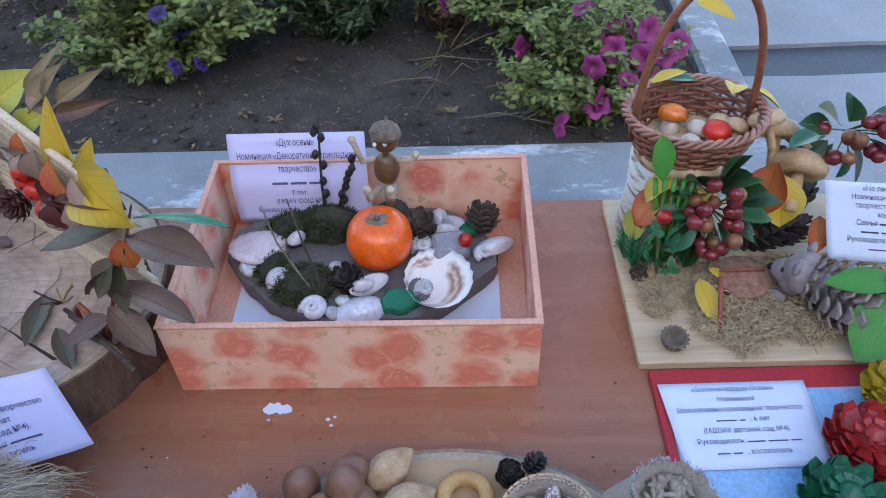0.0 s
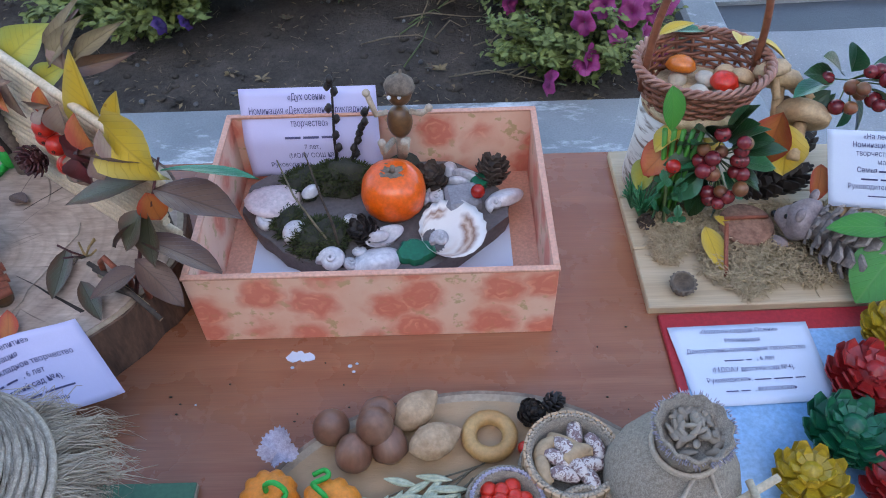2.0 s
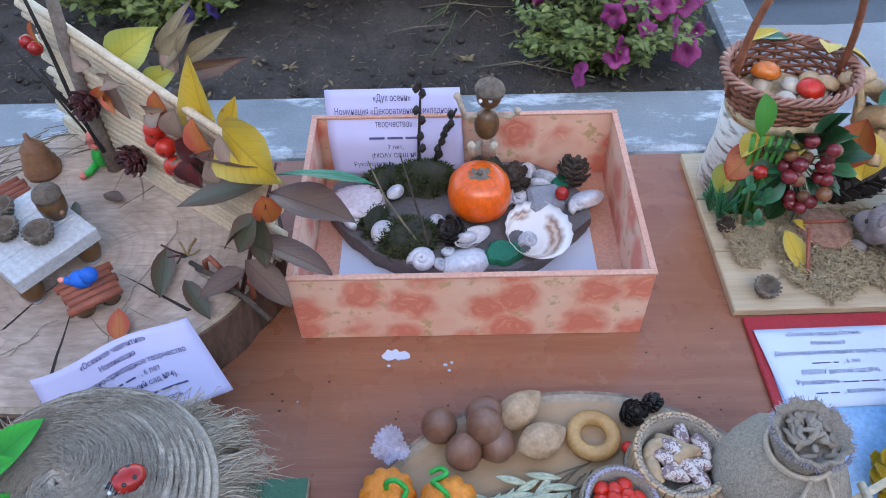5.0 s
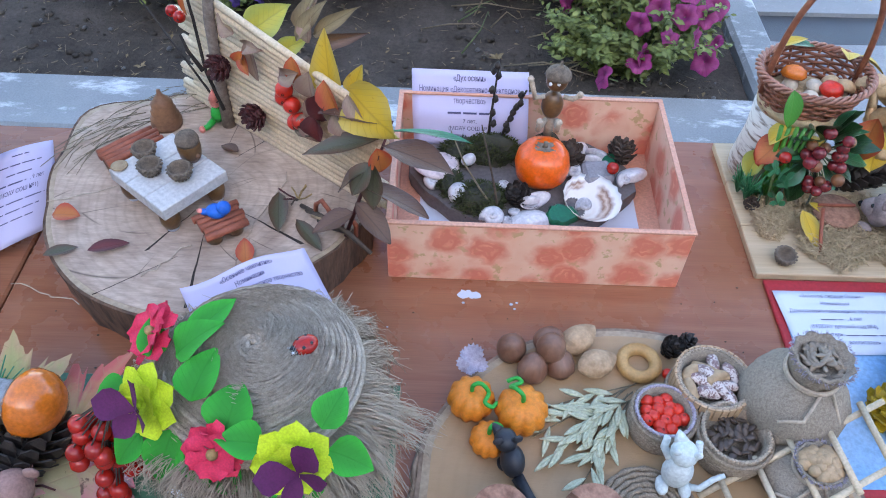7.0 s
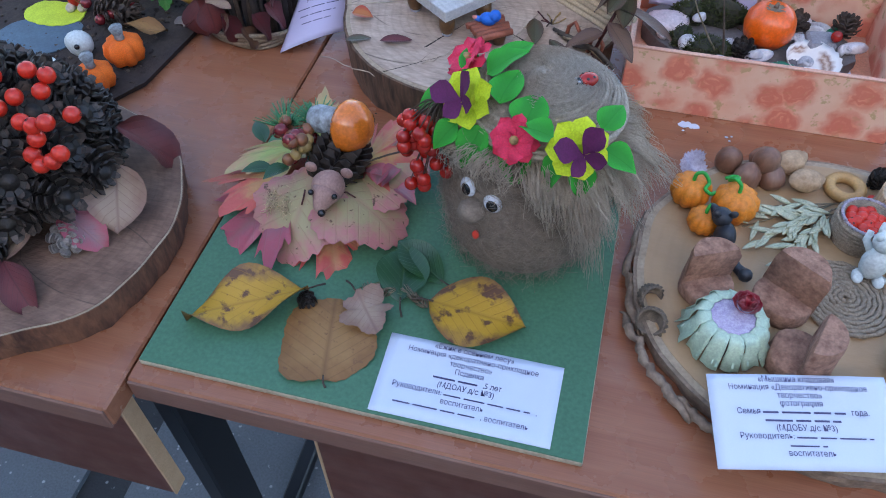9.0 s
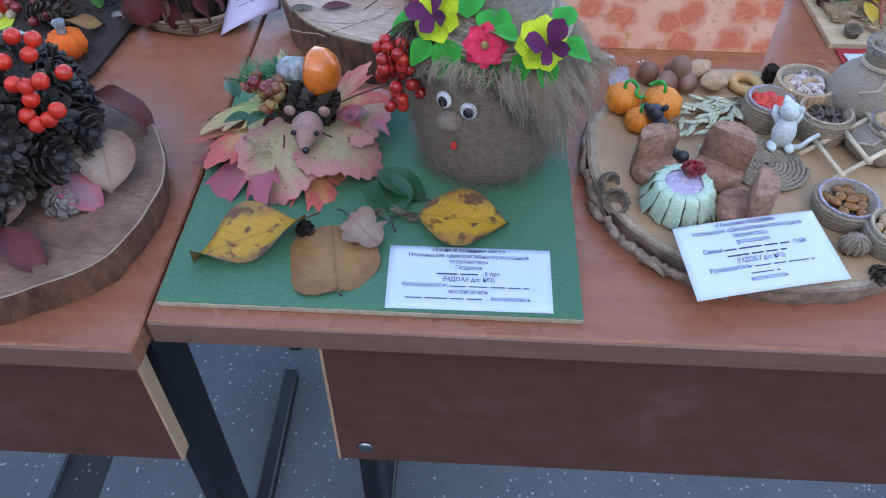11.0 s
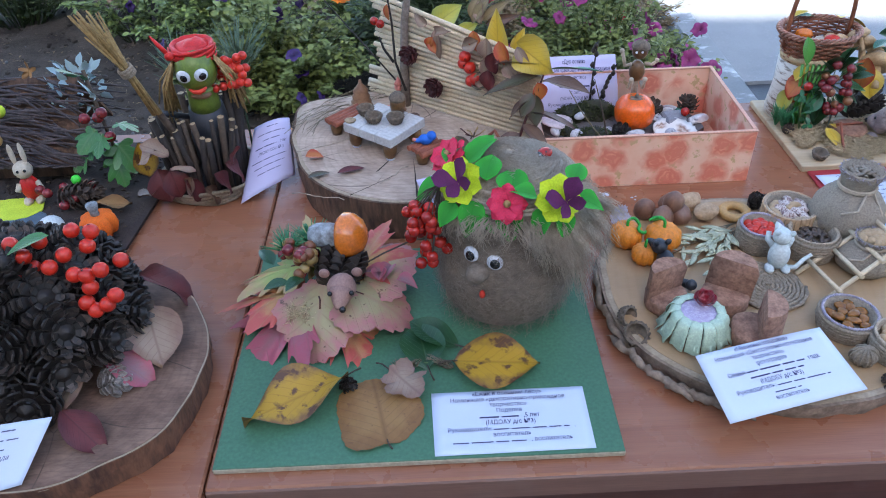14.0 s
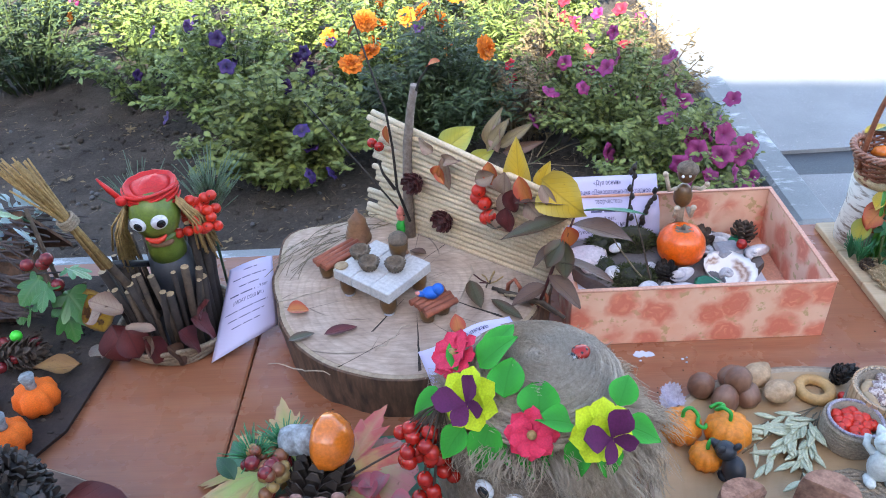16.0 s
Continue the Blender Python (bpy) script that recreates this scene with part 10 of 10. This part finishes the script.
    for i in range(40):
        x, y = rnd(-0.50, 0.12), rnd(0.24, 0.36)
        solo("soil_crumb", Geo().ball((0, 0, 0.0004), (rnd(0.0006, 0.0014), 0.0007, 0.0006), 5), MOSS_DARK, "dark crumb on a table", "crumb", (x, y, 0.7502), group="crumbs on the table")


cards()

# ---- the flower bed ----
random.seed(5)


def funnel(g, m, r, slot, droop=0.0):
    """A petunia bloom: a five-lobed funnel."""
    n = 20
    v, f, uv = [], [], []
    for j, (q, zz) in enumerate(((0.05, -0.42), (0.14, -0.30), (0.40, -0.12), (0.75, 0.0), (1.0, 0.02 - droop))):
        for i in range(n):
            a = 2 * math.pi * i / n
            lobe = 1 + 0.13 * math.cos(5 * a + 0.4) * (q > 0.5) + 0.05 * math.sin(9 * a + r * 900) * (q > 0.9)
            v.append((r * q * lobe * math.cos(a), r * q * lobe * math.sin(a), r * (zz + 0.12 * math.sin(5 * a + r * 700) * (q > 0.6))))
            uv.append((0.5 + 0.4 * math.cos(a), 0.5 + 0.4 * math.sin(a), q))
    for j in range(4):
        for i in range(n):
            f.append((j * n + i, j * n + (i + 1) % n, (j + 1) * n + (i + 1) % n, (j + 1) * n + i))
    g.add(v, f, m, slot, uv)


def bush(label, at, rx, ry, h, leaves, mat, flowers, flower_mat, kind="petunia", leaf=(0.022, 0.014), tall=0.0, stem_mat=None, fr=0.026, spots=()):
    """A leafy garden plant: stems, a crown of many small leaves, and its flowers one by one."""
    t = thing(kind + "_plant", label, "plant", at, 0, kind + " plants")
    st, fo = Geo(), Geo()
    tips = []
    for i in range(max(10, leaves // 38)):
        a, q = rnd(0, 6.283), math.sqrt(rnd(0, 1))
        top = Vector((rx * q * math.cos(a), ry * q * math.sin(a), h * (1 - 0.55 * q * q) * rnd(0.5, 1.28)))
        root = Vector((top.x * 0.25, top.y * 0.25, -0.01))
        mid = (root + top) / 2 + Vector((rnd(-0.02, 0.02), rnd(-0.02, 0.02), 0.15 * h))
        st.tube([root, mid, top], [0.0035, 0.0025, 0.0014], 5)
        tips.append((root, mid, top))
    for i in range(int(leaves * 1.9)):
        root, mid, top = random.choice(tips)
        s = rnd(0.12, 1.0)
        p = root.lerp(mid, s * 2) if s < 0.5 else mid.lerp(top, s * 2 - 1)
        p = p + Vector((rnd(-1, 1), rnd(-1, 1), rnd(-0.6, 0.6))) * (0.018 if kind != "marigold" else 0.028)
        p.z = max(p.z, 0.004)
        a = rnd(0, 6.283)
        d = Vector((math.cos(a), math.sin(a), rnd(-0.35, 0.75)))
        k = rnd(0.45, 1.05)
        fo.leaf(aim(p, p + d, rnd(-40, 40)), leaf[0] * k, leaf[1] * k, 0, 0.25, 0.3, 0.5, 3)
    part("stem", st, stem_mat or STEM, t)
    part("foliage", fo, mat, t)
    places = list(spots)
    for i in range(flowers):
        root, mid, top = random.choice(tips)
        places.append(tuple(top + Vector((rnd(-0.02, 0.02), rnd(-0.03, 0.0), rnd(0.0, 0.03)))))
    for p in places:
        g = Geo()
        m = facing(p, (rnd(-0.9, 0.9), rnd(-1.0, 0.2), rnd(0.1, 1.0)))
        if kind == "marigold":
            for ring, (k, s, tl) in enumerate(((12, 1.0, 8), (10, 0.8, 28), (8, 0.58, 48), (5, 0.4, 68))):
                for i in range(k):
                    g.leaf(m @ pose(0, 0, 0.004 * ring, 0, 0, 360 * i / k + 17 * ring) @ pose(0, 0, 0, tl), fr * s, fr * s * 0.6, 0, 0.1, -0.3, 0.7, 4, 0.15)
            g.tube([m @ Vector((0, 0, 0)), m @ Vector((0, 0, -0.02)), m @ Vector((0, -0.01, -0.05))], 0.0025, 6, 1)
        else:
            funnel(g, m, fr * rnd(0.85, 1.15), 0, rnd(0, 0.3))
            g.tube([m @ Vector((0, 0, -0.8 * fr)), m @ Vector((0, 0, -1.6 * fr))], 0.0018, 5, 1)
        part("flower", g, [flower_mat, STEM], t)
    return t


def flower_bed():
    z = 0.05
    bush("bushy petunia with violet flowers in a flower bed", (-0.86, 2.02, z), 0.36, 0.27, 0.36, 4200, L_BED, 3, F_PURPLE, leaf=(0.032, 0.021), spots=((0.115, -0.235, 0.135), (0.175, -0.22, 0.13), (-0.14, 0.0, 0.40), (0.10, 0.0, 0.43), (-0.38, 0.02, 0.23)))
    bush("tall petunia with violet flowers in a flower bed", (-1.12, 2.42, z), 0.36, 0.28, 0.48, 3200, L_BED_BRIGHT, 6, F_PURPLE, leaf=(0.030, 0.018))
    bush("tall petunia with violet flowers in a flower bed", (-0.60, 2.55, z), 0.30, 0.25, 0.44, 1600, L_BED_BRIGHT, 4, F_PURPLE, leaf=(0.030, 0.018))
    bush("dark marigold bush with orange flowers", (-0.36, 2.20, z), 0.29, 0.24, 0.44, 5200, L_MARI, 2, F_ORANGE, "marigold", (0.040, 0.012), fr=0.042, spots=((-0.27, -0.10, 0.355), (-0.21, -0.06, 0.375), (-0.22, 0.0, 0.46), (-0.03, 0.03, 0.47), (0.02, 0.02, 0.44)))
    bush("dark marigold bush with orange flowers", (-0.55, 2.75, z), 0.28, 0.22, 0.44, 1800, L_MARI, 7, F_ORANGE, "marigold", (0.040, 0.012), fr=0.042)
    bush("withered plant with dry leaves in a flower bed", (-0.06, 2.22, z), 0.18, 0.16, 0.30, 800, L_DRYBED, 0, F_RED, "withered", (0.036, 0.012), stem_mat=STEM_DRY)
    for x, y in ((0.05, 2.62), (0.38, 2.62), (-0.10, 3.3), (0.42, 2.30)):
        bush("withered plant with pale dry stalks in a flower bed", (x, y, z), 0.20, 0.20, 0.36, 700, L_DRYBED, 0, F_RED, "withered", (0.034, 0.010), stem_mat=STEM_DRY)
    bush("petunia with magenta flowers at a kerb", (0.33, 1.72, z), 0.28, 0.19, 0.29, 3000, L_BED, 8, F_MAGENTA, leaf=(0.028, 0.015), fr=0.031, spots=((-0.02, -0.10, 0.20), (0.03, -0.07, 0.23), (0.07, -0.11, 0.17), (0.10, -0.07, 0.21), (0.14, -0.09, 0.16), (0.16, -0.05, 0.20), (0.19, -0.08, 0.14), (-0.10, -0.17, 0.09), (0.0, -0.15, 0.14), (0.12, -0.02, 0.25), (0.20, 0.0, 0.20), (0.08, 0.0, 0.25), (0.17, -0.12, 0.11)))
    bush("petunia with pale magenta flowers in a flower bed", (0.26, 2.06, z), 0.32, 0.24, 0.36, 3600, L_BED, 18, F_MAGENTA, leaf=(0.026, 0.016), fr=0.027)
    bush("petunia with red flowers in a flower bed", (0.16, 2.42, z), 0.30, 0.22, 0.36, 2400, L_BED, 14, F_RED, leaf=(0.026, 0.016))
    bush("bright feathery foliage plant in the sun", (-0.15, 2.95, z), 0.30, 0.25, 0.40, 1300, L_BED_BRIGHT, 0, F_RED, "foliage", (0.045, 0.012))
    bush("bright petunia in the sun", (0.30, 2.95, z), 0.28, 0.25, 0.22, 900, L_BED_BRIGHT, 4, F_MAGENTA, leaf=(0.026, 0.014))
    bush("leafy garden plant in a flower bed", (-2.15, 2.95, z), 0.44, 0.35, 0.46, 2600, L_MARI, 1, F_ORANGE, "foliage", (0.038, 0.014))
    bush("leafy garden plant in a flower bed", (-2.75, 2.5, z), 0.42, 0.35, 0.40, 1600, L_BED, 1, F_ORANGE, "foliage", (0.038, 0.014))
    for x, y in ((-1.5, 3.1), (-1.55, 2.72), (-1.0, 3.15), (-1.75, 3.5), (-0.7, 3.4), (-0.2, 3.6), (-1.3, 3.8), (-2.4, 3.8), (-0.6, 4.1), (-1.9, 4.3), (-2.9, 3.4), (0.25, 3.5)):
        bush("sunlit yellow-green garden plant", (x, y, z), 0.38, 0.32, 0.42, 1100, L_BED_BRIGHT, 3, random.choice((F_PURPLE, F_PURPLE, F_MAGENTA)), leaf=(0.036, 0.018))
    # low weeds, fallen stalks and pebbles on the soil
    for i in range(34):
        x, y = rnd(-2.4, 0.5), rnd(1.62, 2.5)
        g = Geo()
        for k in range(rnd(0, 1) > 0.5 and 9 or 5):
            a = rnd(0, 6.283)
            g.leaf(pose(0, 0, 0.004, 0, 0, math.degrees(a)) @ pose(0, 0, 0, rnd(5, 40)), rnd(0.012, 0.028), rnd(0.007, 0.014), 0, 0.2, 0.3, 0.5, 4)
        solo("weed", g, random.choice((L_BED, L_BED, L_OLIVE, L_DRYBED)), "small green weed growing in soil", "weed", (x, y, z + 0.008), group="weeds")
    for i in range(26):
        x, y, a = rnd(-0.25, 0.2), rnd(1.68, 2.2), rnd(-0.6, 0.9)
        ln = rnd(0.10, 0.28)
        pts = [(0, 0, 0.0), (ln * 0.4 * math.cos(a), ln * 0.4 * math.sin(a), rnd(0.02, 0.06)), (ln * 0.75 * math.cos(a + 0.2), ln * 0.75 * math.sin(a + 0.2), rnd(0.01, 0.07)), (ln * math.cos(a + 0.3), ln * math.sin(a + 0.3), 0.01)]
        sheaf((x, y, z + 0.01), pts, [0.0024, 0.002, 0.0016, 0.001], [random.choice((STEM_DRY, STEM, STEM_DRY))], "dry fallen flower stalk on soil", "fallen_stalk", "stalk", group="fallen stalks")
    me = [Geo().ball((0, 0, 0), (1.0, 0.8, 0.6), 8, rough=0.3, freq=1.5, seed=k).mesh("pebble", PEBBLE) for k in range(4)]
    for i in range(130):
        x, y = rnd(-2.4, 0.6), 1.58 + 1.1 * rnd(0, 1) ** 1.5
        r = rnd(0.003, 0.010)
        ob = solo("pebble", random.choice(me), None, "small grey pebble on soil", "pebble", pose(x, y, z + 0.008 + 0.03 * noise.noise(Vector((x * 2, y * 2, 0))), 0, 0, rnd(0, 360)), group="pebbles")
        ob.scale = (r, r, r)
    g = Geo()
    for i in range(1600):
        x, y = rnd(-2.4, 0.62), 1.58 + 1.2 * rnd(0, 1) ** 1.3
        zz = 0.060 + 0.03 * noise.noise(Vector((x * 2, y * 2, 0)))
        a, ln = rnd(0, 6.283), rnd(0.006, 0.03)
        if i % 3:
            g.tube([(x, y, zz), (x + ln * math.cos(a), y + ln * math.sin(a), zz + rnd(0, 0.006))], 0.0009, 3)
        else:
            g.leaf(pose(x, y, zz, rnd(-20, 20), rnd(-20, 20), math.degrees(a)), ln * 0.8, ln * 0.4, 1, 0.2, 0.4, 0.5, 2)
    solo("plant_litter", g, [STEM_DRY, L_DRYBED], "dry bits of stalk and leaf on soil", "litter", kind="stuff")
    g = Geo()
    for i in range(900):
        x, y = rnd(-2.6, 0.62), 1.58 + 1.6 * rnd(0, 1) ** 1.3
        zz = 0.052 + 0.03 * noise.noise(Vector((x * 2, y * 2, 0)))
        r = rnd(0.004, 0.016)
        g.ball((x, y, zz), (r, r * 0.8, r * 0.6), 6, rough=0.4, freq=80, seed=i)
    solo("soil_clods", g, SOIL, "loose dark clods of garden soil", "soil", kind="stuff")


flower_bed()
